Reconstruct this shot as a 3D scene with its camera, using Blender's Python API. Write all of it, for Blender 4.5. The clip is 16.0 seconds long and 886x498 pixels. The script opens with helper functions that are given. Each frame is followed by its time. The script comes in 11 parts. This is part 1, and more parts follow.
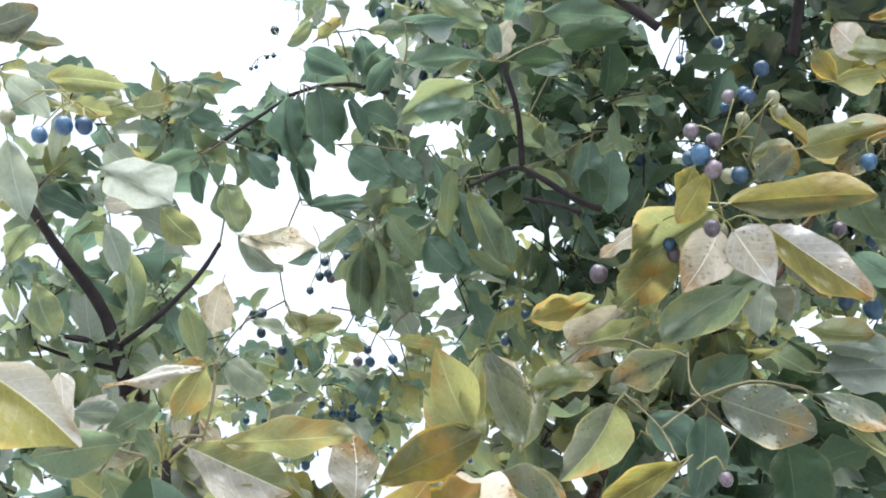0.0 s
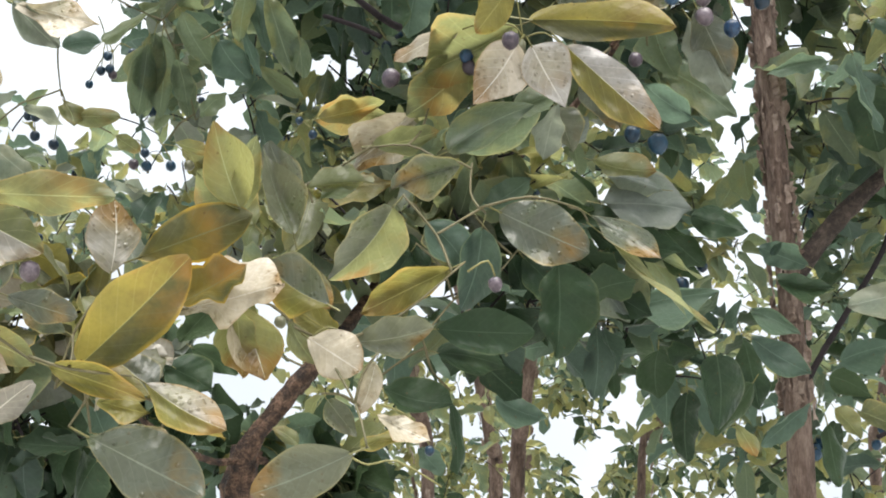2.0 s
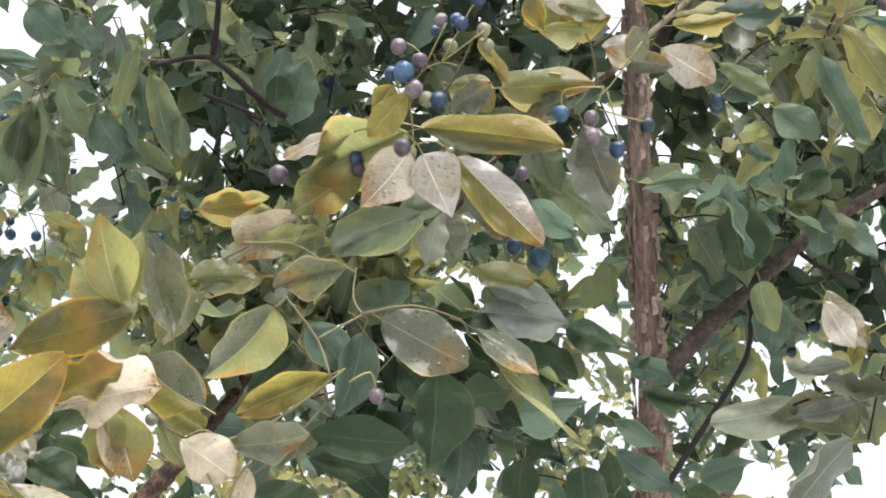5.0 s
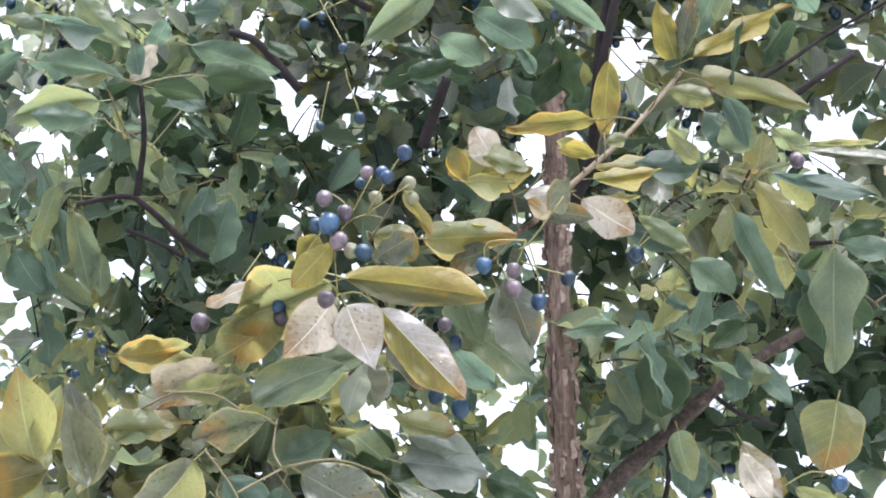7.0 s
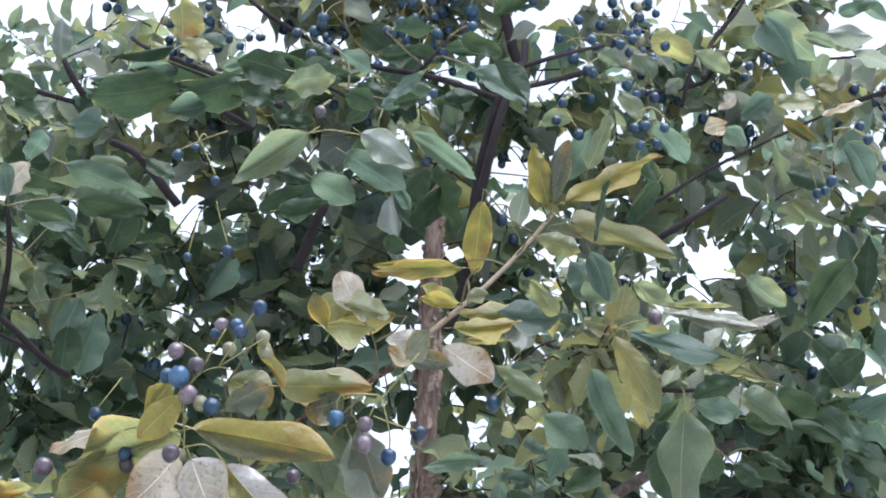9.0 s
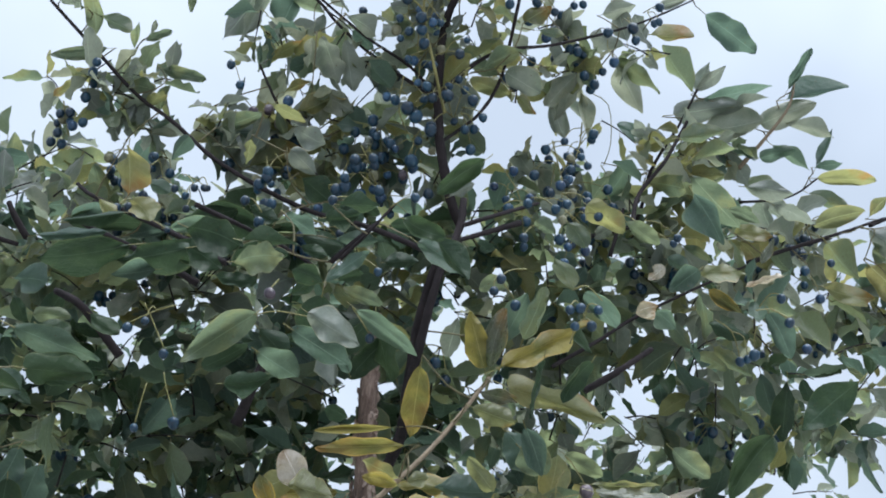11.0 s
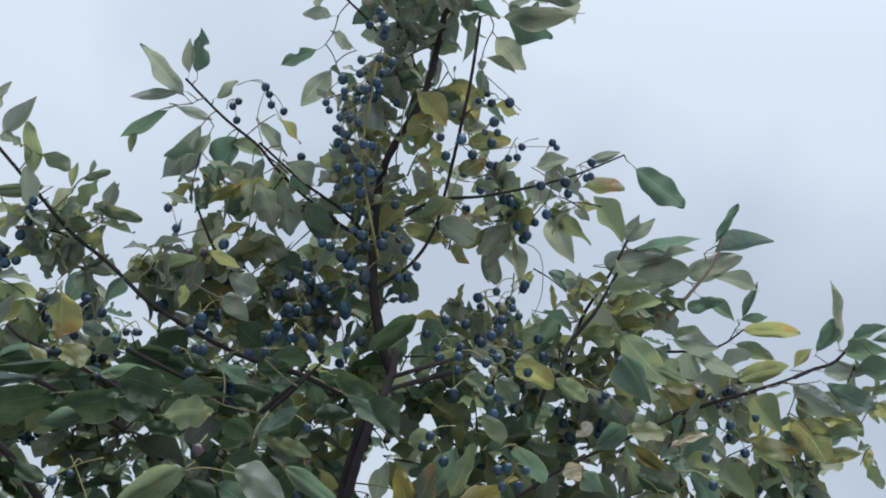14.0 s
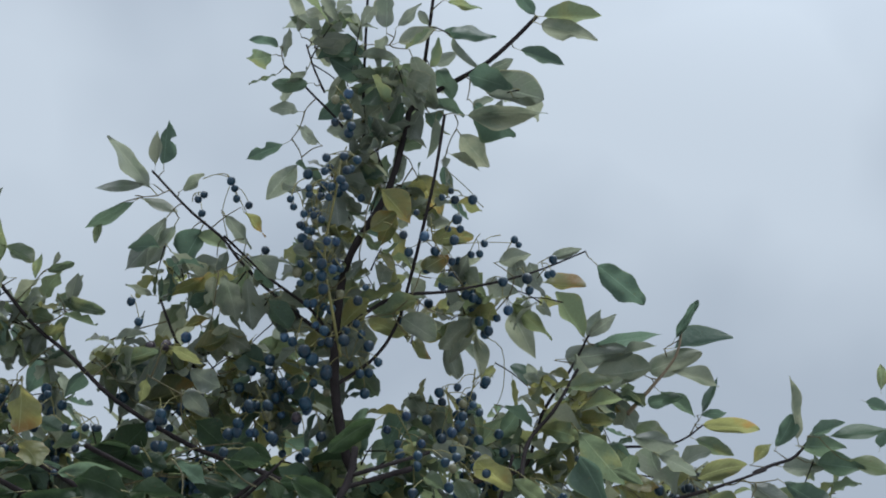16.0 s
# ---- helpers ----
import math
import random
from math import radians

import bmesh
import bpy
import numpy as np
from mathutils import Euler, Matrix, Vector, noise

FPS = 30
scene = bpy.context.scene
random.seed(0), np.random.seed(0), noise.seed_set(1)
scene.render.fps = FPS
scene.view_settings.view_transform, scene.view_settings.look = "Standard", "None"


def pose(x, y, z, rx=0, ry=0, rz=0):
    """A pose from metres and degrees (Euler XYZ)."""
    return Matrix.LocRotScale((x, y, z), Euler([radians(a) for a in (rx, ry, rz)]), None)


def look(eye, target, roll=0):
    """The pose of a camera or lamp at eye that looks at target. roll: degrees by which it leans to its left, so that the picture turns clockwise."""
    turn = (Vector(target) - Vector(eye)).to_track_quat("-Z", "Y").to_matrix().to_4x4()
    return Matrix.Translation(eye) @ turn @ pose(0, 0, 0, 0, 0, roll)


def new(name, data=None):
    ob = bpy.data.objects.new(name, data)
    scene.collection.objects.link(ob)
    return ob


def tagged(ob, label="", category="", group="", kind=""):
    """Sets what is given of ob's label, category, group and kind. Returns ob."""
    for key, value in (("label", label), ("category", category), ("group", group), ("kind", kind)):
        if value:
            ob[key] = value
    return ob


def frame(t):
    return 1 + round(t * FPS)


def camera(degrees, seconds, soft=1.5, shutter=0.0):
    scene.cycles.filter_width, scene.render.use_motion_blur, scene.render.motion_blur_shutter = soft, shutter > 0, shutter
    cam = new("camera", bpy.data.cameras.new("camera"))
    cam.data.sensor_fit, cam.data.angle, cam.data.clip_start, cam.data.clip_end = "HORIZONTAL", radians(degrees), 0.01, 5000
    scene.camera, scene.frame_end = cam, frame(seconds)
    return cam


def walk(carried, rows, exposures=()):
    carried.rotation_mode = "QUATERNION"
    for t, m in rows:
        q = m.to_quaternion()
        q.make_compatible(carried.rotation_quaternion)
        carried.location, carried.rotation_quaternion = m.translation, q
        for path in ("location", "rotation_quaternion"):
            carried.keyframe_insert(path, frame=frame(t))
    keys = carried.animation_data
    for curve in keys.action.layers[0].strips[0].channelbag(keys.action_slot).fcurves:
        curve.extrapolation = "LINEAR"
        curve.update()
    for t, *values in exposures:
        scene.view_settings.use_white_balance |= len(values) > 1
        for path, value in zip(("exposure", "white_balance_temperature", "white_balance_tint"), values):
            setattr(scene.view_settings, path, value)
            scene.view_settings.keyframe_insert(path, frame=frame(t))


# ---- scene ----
cam = camera(36.0, 16.0, soft=1.9)
PATH = [
    (0, (0.095, -0.017, 1.632), (-0.341, 1.732, 2.499), 0.4),
    (0.5, (0.093, -0.005, 1.625), (-0.295, 1.777, 2.445), 1.3),
    (1, (0.095, 0.002, 1.620), (-0.198, 1.818, 2.404), 1.6),
    (1.5, (0.093, 0.016, 1.611), (-0.109, 1.866, 2.344), 2.2),
    (2, (0.094, 0.023, 1.604), (-0.047, 1.893, 2.300), 2.6),
    (2.5, (0.090, 0.029, 1.602), (-0.028, 1.909, 2.273), 3.1),
    (3, (0.096, 0.028, 1.605), (0.049, 1.912, 2.272), 3.3),
    (3.5, (0.093, 0.020, 1.614), (0.091, 1.898, 2.302), 3.6),
    (4, (0.092, 0.015, 1.620), (0.125, 1.879, 2.345), 3.5),
    (4.2, (0.090, 0.014, 1.623), (0.126, 1.873, 2.360), 3.7),
    (6.3, (0.057, 0.024, 1.626), (0.223, 1.794, 2.543), 3.1),
    (6.5, (0.059, 0.024, 1.628), (0.235, 1.785, 2.560), 3.1),
    (7, (0.070, 0.006, 1.641), (0.245, 1.751, 2.602), 3.1),
    (7.5, (0.076, -0.008, 1.660), (0.274, 1.726, 2.638), 3.4),
    (8, (0.086, -0.013, 1.669), (0.320, 1.704, 2.667), 3.7),
    (8.5, (0.095, -0.026, 1.680), (0.362, 1.675, 2.697), 4.0),
    (9, (0.095, -0.040, 1.697), (0.387, 1.649, 2.728), 4.2),
    (9.2, (0.089, -0.042, 1.706), (0.396, 1.639, 2.745), 4.2),
    (11.3, (0.051, -0.122, 1.762), (0.460, 1.490, 2.874), 3.4),
    (11.5, (0.049, -0.124, 1.764), (0.465, 1.478, 2.886), 3.4),
    (12, (0.043, -0.130, 1.766), (0.467, 1.442, 2.928), 3.3),
    (12.5, (0.041, -0.132, 1.769), (0.473, 1.418, 2.957), 3.2),
    (13, (0.042, -0.134, 1.771), (0.482, 1.396, 2.982), 3.1),
    (13.5, (0.043, -0.139, 1.773), (0.490, 1.377, 2.999), 3.2),
    (14, (0.046, -0.143, 1.776), (0.499, 1.356, 3.019), 3.1),
    (14.5, (0.048, -0.148, 1.776), (0.508, 1.328, 3.046), 3.0),
    (15, (0.047, -0.152, 1.777), (0.509, 1.306, 3.065), 2.9),
    (15.5, (0.045, -0.158, 1.780), (0.515, 1.279, 3.089), 2.7),
    (16, (0.044, -0.169, 1.787), (0.514, 1.251, 3.115), 2.8),
]
walk(cam, [(t, look(eye, target, roll)) for t, eye, target, roll in PATH],
     exposures=[(0.0, 2.14, 6100, 10), (1.5, 2.0, 6500, 11), (2.5, 1.72, 6850, 11), (3.5, 1.62, 7000, 12), (4.2, 1.76, 6900, 13), (6.3, 2.38, 6300, 18),
                (8.0, 2.2, 5950, 18), (9.2, 1.99, 5800, 16), (11.3, 1.23, 5900, 10), (12.5, 1.08, 5900, 9.5), (14.5, 0.93, 6000, 9.5), (16.0, 0.7, 6000, 9)])

# ---- light: an overcast sky and a broad, weak sun behind the cloud ----
SUN_UP, SUN_TURN = radians(70), radians(168)
world = bpy.data.worlds.new("overcast_sky")
scene.world = world
world.use_nodes = True
wn, wl = world.node_tree.nodes, world.node_tree.links
wn.clear()
w_out = wn.new("ShaderNodeOutputWorld")
w_bg = wn.new("ShaderNodeBackground")
w_sky = wn.new("ShaderNodeTexSky")
w_sky.sky_type, w_sky.sun_disc = "NISHITA", False
w_sky.sun_elevation, w_sky.sun_rotation = SUN_UP, SUN_TURN
w_sky.air_density, w_sky.dust_density = 1.2, 3.0
w_dim = wn.new("ShaderNodeMix")
w_dim.data_type, w_dim.blend_type = "RGBA", "MULTIPLY"
w_dim.inputs[0].default_value = 1.0
w_dim.inputs[7].default_value = (0.1, 0.1, 0.1, 1)
w_co = wn.new("ShaderNodeTexCoord")
w_no = wn.new("ShaderNodeTexNoise")
w_no.inputs["Scale"].default_value, w_no.inputs["Detail"].default_value = 4.5, 3.0
w_no.inputs["Roughness"].default_value = 0.4
w_ra = wn.new("ShaderNodeValToRGB")
w_ra.color_ramp.elements[0].position, w_ra.color_ramp.elements[0].color = 0.36, (0.558, 0.612, 0.668, 1)
w_ra.color_ramp.elements[1].position, w_ra.color_ramp.elements[1].color = 0.64, (0.745, 0.803, 0.85, 1)
w_mix = wn.new("ShaderNodeMix")
w_mix.data_type = "RGBA"
w_mix.inputs[0].default_value = 0.9
wl.new(w_sky.outputs[0], w_dim.inputs[6])
wl.new(w_co.outputs["Generated"], w_no.inputs["Vector"])
wl.new(w_no.outputs["Fac"], w_ra.inputs[0])
# an overcast sky is brighter overhead than near the horizon
w_sep, w_up = wn.new("ShaderNodeSeparateXYZ"), wn.new("ShaderNodeMapRange")
w_up.inputs["To Min"].default_value, w_up.inputs["To Max"].default_value = 0.72, 1.08
w_cl = wn.new("ShaderNodeVectorMath")
w_cl.operation = "SCALE"
wl.new(w_co.outputs["Generated"], w_sep.inputs[0])
wl.new(w_sep.outputs[2], w_up.inputs[0])
wl.new(w_ra.outputs[0], w_cl.inputs[0])
# the cloud is brighter on the sun's side
w_dot, w_glow, w_both = wn.new("ShaderNodeVectorMath"), wn.new("ShaderNodeMapRange"), wn.new("ShaderNodeMath")
w_dot.operation, w_both.operation, w_glow.interpolation_type = "DOT_PRODUCT", "MULTIPLY", "SMOOTHSTEP"
w_dot.inputs[1].default_value = (math.sin(SUN_TURN) * math.cos(SUN_UP), math.cos(SUN_TURN) * math.cos(SUN_UP), math.sin(SUN_UP))
w_glow.inputs["From Min"].default_value, w_glow.inputs["To Min"].default_value, w_glow.inputs["To Max"].default_value = 0.5, 1.0, 2.6
wl.new(w_co.outputs["Generated"], w_dot.inputs[0])
wl.new(w_dot.outputs["Value"], w_glow.inputs[0])
wl.new(w_up.outputs[0], w_both.inputs[0])
wl.new(w_glow.outputs[0], w_both.inputs[1])
wl.new(w_both.outputs[0], w_cl.inputs["Scale"])
wl.new(w_dim.outputs[2], w_mix.inputs[6])
wl.new(w_cl.outputs[0], w_mix.inputs[7])
wl.new(w_mix.outputs[2], w_bg.inputs[0])
w_bg.inputs[1].default_value = 0.55
wl.new(w_bg.outputs[0], w_out.inputs[0])

sun = new("sun", bpy.data.lights.new("sun", "SUN"))
sun.data.energy, sun.data.angle, sun.data.color = 1.65, radians(50), (1.0, 0.96, 0.9)
sun.matrix_world = look((0, 0, 0), (-math.sin(SUN_TURN) * math.cos(SUN_UP), -math.cos(SUN_TURN) * math.cos(SUN_UP), -math.sin(SUN_UP)))


# ---- materials ----
def material(name):
    m = bpy.data.materials.new(name)
    m.use_nodes = True
    n = m.node_tree.nodes
    n.clear()
    return m, n, m.node_tree.links


def ramp(n, stops):
    r = n.new("ShaderNodeValToRGB")
    while len(r.color_ramp.elements) < len(stops):
        r.color_ramp.elements.new(0.5)
    for e, (at, c) in zip(r.color_ramp.elements, stops):
        e.position, e.color = at, (*c, 1)
    return r


def leaf_material(name, blade, edge, spot, clear, rough, island=False, gloss=0.5, wet=0.0, stain=False, hem=0):
    """A leaf blade: tone by leaf, blotches, a tinted rim, midrib and side veins, and light through it."""
    m, n, l = material(name)
    out = n.new("ShaderNodeOutputMaterial")
    uv = n.new("ShaderNodeUVMap")
    uv.uv_map = "UVMap"
    sep = n.new("ShaderNodeSeparateXYZ")
    l.new(uv.outputs[0], sep.inputs[0])

    def op(kind, a, b=None, c=None):
        k = n.new("ShaderNodeMath")
        k.operation = kind
        for i, v in enumerate((a, b, c)):
            if v is not None:
                if isinstance(v, (int, float)):
                    k.inputs[i].default_value = v
                else:
                    l.new(v, k.inputs[i])
        return k.outputs[0]

    def blend(kind, fac, a, b):
        k = n.new("ShaderNodeMix")
        k.data_type, k.blend_type = "RGBA", kind
        for i, v in ((0, fac), (6, a), (7, b)):
            if isinstance(v, (int, float)):
                k.inputs[i].default_value = v
            elif isinstance(v, tuple):
                k.inputs[i].default_value = (*v, 1)
            else:
                l.new(v, k.inputs[i])
        return k.outputs[2]

    across = op("ABSOLUTE", op("SUBTRACT", sep.outputs[0], 0.5))
    geo, info = n.new("ShaderNodeNewGeometry"), n.new("ShaderNodeObjectInfo")
    chance = geo.outputs["Random Per Island"] if island else info.outputs["Random"]
    coord = n.new("ShaderNodeTexCoord")
    blot = n.new("ShaderNodeTexNoise")
    blot.inputs["Scale"].default_value, blot.inputs["Detail"].default_value = 30.0, 5.0
    l.new(geo.outputs["Position"], blot.inputs["Vector"])
    fine = n.new("ShaderNodeTexNoise")
    fine.inputs["Scale"].default_value, fine.inputs["Detail"].default_value = 420.0, 3.0
    l.new(geo.outputs["Position"], fine.inputs["Vector"])
    pucker = n.new("ShaderNodeTexNoise")
    pucker.inputs["Scale"].default_value, pucker.inputs["Detail"].default_value = 130.0, 2.0
    l.new(geo.outputs["Position"], pucker.inputs["Vector"])
    vary = ramp(n, [(0.0, tuple(v * 0.72 for v in blade)), (0.5, blade), (1.0, tuple(v * f for v, f in zip(blade, (1.32, 1.22, 1.05))))])
    l.new(chance, vary.inputs[0])
    tone = blend("MIX", op("MULTIPLY", op("SMOOTH_MIN", op("MAXIMUM", op("MULTIPLY_ADD", blot.outputs[0], 7.0, -3.5), 0.0), 1.0, 0.1), 0.8), vary.outputs[0], spot)
    tone = blend("MULTIPLY", 0.5, tone, blend("MIX", fine.outputs[0], (0.55, 0.55, 0.55), (1.3, 1.3, 1.3)))
    rim = op("MULTIPLY", op("MAXIMUM", op("MULTIPLY_ADD", across, 24.0 if hem < 1 else 17.0, -10.9 if hem < 1 else -7.3), 0.0), op("MULTIPLY_ADD", blot.outputs[0], 4.0, -1.5))
    tone = blend("MIX", op("MAXIMUM", op("MINIMUM", rim, 0.8), 0.0), tone, edge)
    if stain:
        # brown scorch spreading from the tip
        burn = op("MULTIPLY", op("MAXIMUM", op("SUBTRACT", sep.outputs[1], 0.45), 0.0), op("MAXIMUM", op("MULTIPLY_ADD", blot.outputs[0], 9.0, -4.3), 0.0))
        tone = blend("MIX", op("MINIMUM", op("MULTIPLY", burn, 1.6), 0.75), tone, (0.19, 0.105, 0.032))
    # small brown specks
    dot = n.new("ShaderNodeTexVoronoi")
    dot.inputs["Scale"].default_value = 190.0
    l.new(geo.outputs["Position"], dot.inputs["Vector"])
    speck = op("MULTIPLY", op("LESS_THAN", dot.outputs["Distance"], 0.13), op("GREATER_THAN", pucker.outputs[0], 0.54))
    tone = blend("MIX", op("MULTIPLY", speck, 0.55), tone, (0.075, 0.05, 0.022))
    # veins
    rib = op("LESS_THAN", across, 0.013)
    arc = op("MULTIPLY_ADD", across, -0.55, sep.outputs[1])
    wave = op("ABSOLUTE", op("SUBTRACT", op("FRACT", op("MULTIPLY", arc, 7.0)), 0.5))
    side = op("MULTIPLY", op("LESS_THAN", wave, 0.04), 0.2 if stain else 0.1)
    vein = op("MAXIMUM", op("MULTIPLY", rib, 0.8 if stain else 0.5), side)
    tone = blend("MIX", vein, tone, tuple(min(1.0, v * 1.6 + 0.03) for v in blade))
    bump = n.new("ShaderNodeBump")
    bump.inputs["Strength"].default_value, bump.inputs["Distance"].default_value = 0.5, 0.001
    relief = op("MULTIPLY_ADD", op("MULTIPLY", wave, across), -2.0, op("MULTIPLY_ADD", pucker.outputs[0], 3.0, op("MULTIPLY_ADD", fine.outputs[0], 0.5, op("MULTIPLY", vein, -1.2))))
    if wet:
        # beads of rain standing on the blade
        cell = n.new("ShaderNodeTexVoronoi")
        cell.inputs["Scale"].default_value = 235.0
        l.new(geo.outputs["Position"], cell.inputs["Vector"])
        bead = op("MAXIMUM", op("SUBTRACT", 0.34, cell.outputs["Distance"]), 0.0)
        bead = op("MULTIPLY", bead, op("GREATER_THAN", blot.outputs[0], 0.51))
        relief = op("MULTIPLY_ADD", bead, 16.0 * wet, relief)
    l.new(relief, bump.inputs["Height"])
    p = n.new("ShaderNodeBsdfPrincipled")
    l.new(tone, p.inputs["Base Color"])
    matt = op("MULTIPLY_ADD", blot.outputs[0], 0.25, rough - 0.12)
    l.new(op("MULTIPLY_ADD", op("GREATER_THAN", bead, 0.01), -0.2, matt) if wet else matt, p.inputs["Roughness"])
    p.inputs["Specular IOR Level"].default_value = gloss
    l.new(bump.outputs[0], p.inputs["Normal"])
    t = n.new("ShaderNodeBsdfTranslucent")
    l.new(blend("MULTIPLY", 1.0, tone, (1.95, 1.85, 1.5)), t.inputs[0])
    s = n.new("ShaderNodeMixShader")
    s.inputs[0].default_value = clear
    l.new(p.outputs[0], s.inputs[1])
    l.new(t.outputs[0], s.inputs[2])
    l.new(s.outputs[0], out.inputs[0])
    return m


def plain_material(name, stops, scale, rough, bump=0.3, size=0.002, spec=0.4, stretch=(1, 1, 1), by_thing=0.0):
    """A rough solid with two sizes of noise in its colour and its relief."""
    m, n, l = material(name)
    out, p = n.new("ShaderNodeOutputMaterial"), n.new("ShaderNodeBsdfPrincipled")
    geo, mp = n.new("ShaderNodeNewGeometry"), n.new("ShaderNodeMapping")
    mp.inputs["Scale"].default_value = stretch
    l.new(geo.outputs["Position"], mp.inputs[0])
    a, b = n.new("ShaderNodeTexNoise"), n.new("ShaderNodeTexNoise")
    for k, s in ((a, scale), (b, scale * 7)):
        k.inputs["Scale"].default_value, k.inputs["Detail"].default_value, k.inputs["Roughness"].default_value = s, 5.0, 0.65
        l.new(mp.outputs[0], k.inputs["Vector"])
    info = n.new("ShaderNodeObjectInfo")
    add = n.new("ShaderNodeMath")
    add.operation = "MULTIPLY_ADD"
    l.new(info.outputs["Random"], add.inputs[0])
    add.inputs[1].default_value = by_thing
    mix = n.new("ShaderNodeMath")
    mix.operation = "MULTIPLY_ADD"
    l.new(b.outputs[0], mix.inputs[0])
    mix.inputs[1].default_value = 0.5
    half = n.new("ShaderNodeMath")
    half.operation = "MULTIPLY_ADD"
    l.new(a.outputs[0], half.inputs[0])
    half.inputs[1].default_value, half.inputs[2].default_value = 1.0, -0.25 - by_thing / 2
    l.new(half.outputs[0], add.inputs[2])
    l.new(add.outputs[0], mix.inputs[2])
    r = ramp(n, stops)
    l.new(mix.outputs[0], r.inputs[0])
    l.new(r.outputs[0], p.inputs["Base Color"])
    p.inputs["Roughness"].default_value, p.inputs["Specular IOR Level"].default_value = rough, spec
    bp = n.new("ShaderNodeBump")
    bp.inputs["Strength"].default_value, bp.inputs["Distance"].default_value = bump, size
    l.new(mix.outputs[0], bp.inputs["Height"])
    l.new(bp.outputs[0], p.inputs["Normal"])
    l.new(p.outputs[0], out.inputs[0])
    return m


# tone: blade, rim, blotch, share of light let through, roughness
TONES = {
    "g": ((0.096, 0.130, 0.089), (0.19, 0.19, 0.11), (0.140, 0.155, 0.078), 0.58, 0.36),
    "d": ((0.066, 0.105, 0.088), (0.12, 0.16, 0.10), (0.062, 0.098, 0.078), 0.56, 0.38),
    # s: grey-green leaves; in the crown also haze painted as leaf colour
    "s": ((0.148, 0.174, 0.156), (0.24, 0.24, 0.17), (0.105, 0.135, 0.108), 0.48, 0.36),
    "o": ((0.138, 0.154, 0.076), (0.27, 0.22, 0.10), (0.18, 0.168, 0.068), 0.54, 0.36),
    "y": ((0.168, 0.156, 0.047), (0.32, 0.23, 0.07), (0.120, 0.128, 0.040), 0.42, 0.36),
    "m": ((0.088, 0.101, 0.076), (0.30, 0.26, 0.12), (0.075, 0.095, 0.045), 0.30, 0.30),
    # n: leaves in shade, the shade put into the blade colour
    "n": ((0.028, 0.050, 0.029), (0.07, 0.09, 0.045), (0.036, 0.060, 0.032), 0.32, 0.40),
    "q": ((0.058, 0.062, 0.026), (0.42, 0.28, 0.03), (0.150, 0.118, 0.024), 0.35, 0.40),
    # w, p: sky sheen on upper faces painted into the blade colour
    "w": ((0.340, 0.325, 0.308), (0.26, 0.18, 0.09), (0.250, 0.230, 0.180), 0.20, 0.30),
    "p": ((0.300, 0.285, 0.252), (0.24, 0.16, 0.07), (0.140, 0.135, 0.068), 0.22, 0.30),
}
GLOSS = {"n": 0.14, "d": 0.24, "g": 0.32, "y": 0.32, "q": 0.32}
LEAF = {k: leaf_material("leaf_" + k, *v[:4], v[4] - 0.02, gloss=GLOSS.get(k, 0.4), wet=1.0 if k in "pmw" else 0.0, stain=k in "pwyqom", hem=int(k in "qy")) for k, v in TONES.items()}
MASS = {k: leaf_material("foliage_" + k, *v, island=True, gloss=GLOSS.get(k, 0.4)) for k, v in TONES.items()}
STALK = plain_material("stalk", [(0.2, (0.11, 0.105, 0.035)), (0.8, (0.21, 0.195, 0.07))], 60, 0.5)
PETIOLE = plain_material("leaf_stalk", [(0.2, (0.06, 0.06, 0.028)), (0.8, (0.14, 0.115, 0.055))], 60, 0.6)
TWIG = plain_material("twig_bark", [(0.2, (0.10, 0.075, 0.05)), (0.8, (0.24, 0.19, 0.13))], 70, 0.8, 0.6)
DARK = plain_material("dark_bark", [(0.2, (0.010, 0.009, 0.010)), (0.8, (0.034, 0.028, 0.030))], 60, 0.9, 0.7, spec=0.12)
BARK = plain_material("peeling_bark", [(0.24, (0.018, 0.011, 0.009)), (0.47, (0.105, 0.070, 0.054)), (0.87, (0.31, 0.235, 0.195))], 75, 0.85, 1.0, 0.006, stretch=(1, 1, 0.25))
ROUGH = plain_material("rough_dark_bark", [(0.34, (0.006, 0.004, 0.004)), (0.5, (0.062, 0.034, 0.02)), (0.72, (0.25, 0.15, 0.10))], 110, 0.85, 1.0, 0.008)
LIMB = plain_material("limb_bark", [(0.3, (0.010, 0.008, 0.008)), (0.5, (0.050, 0.036, 0.029)), (0.82, (0.165, 0.122, 0.098))], 95, 0.88, 1.0, 0.006)
FLAKE = plain_material("bark_flake", [(0.1, (0.045, 0.029, 0.022)), (0.5, (0.145, 0.102, 0.080)), (0.95, (0.33, 0.265, 0.225))], 70, 0.8, 0.8, by_thing=0.35)
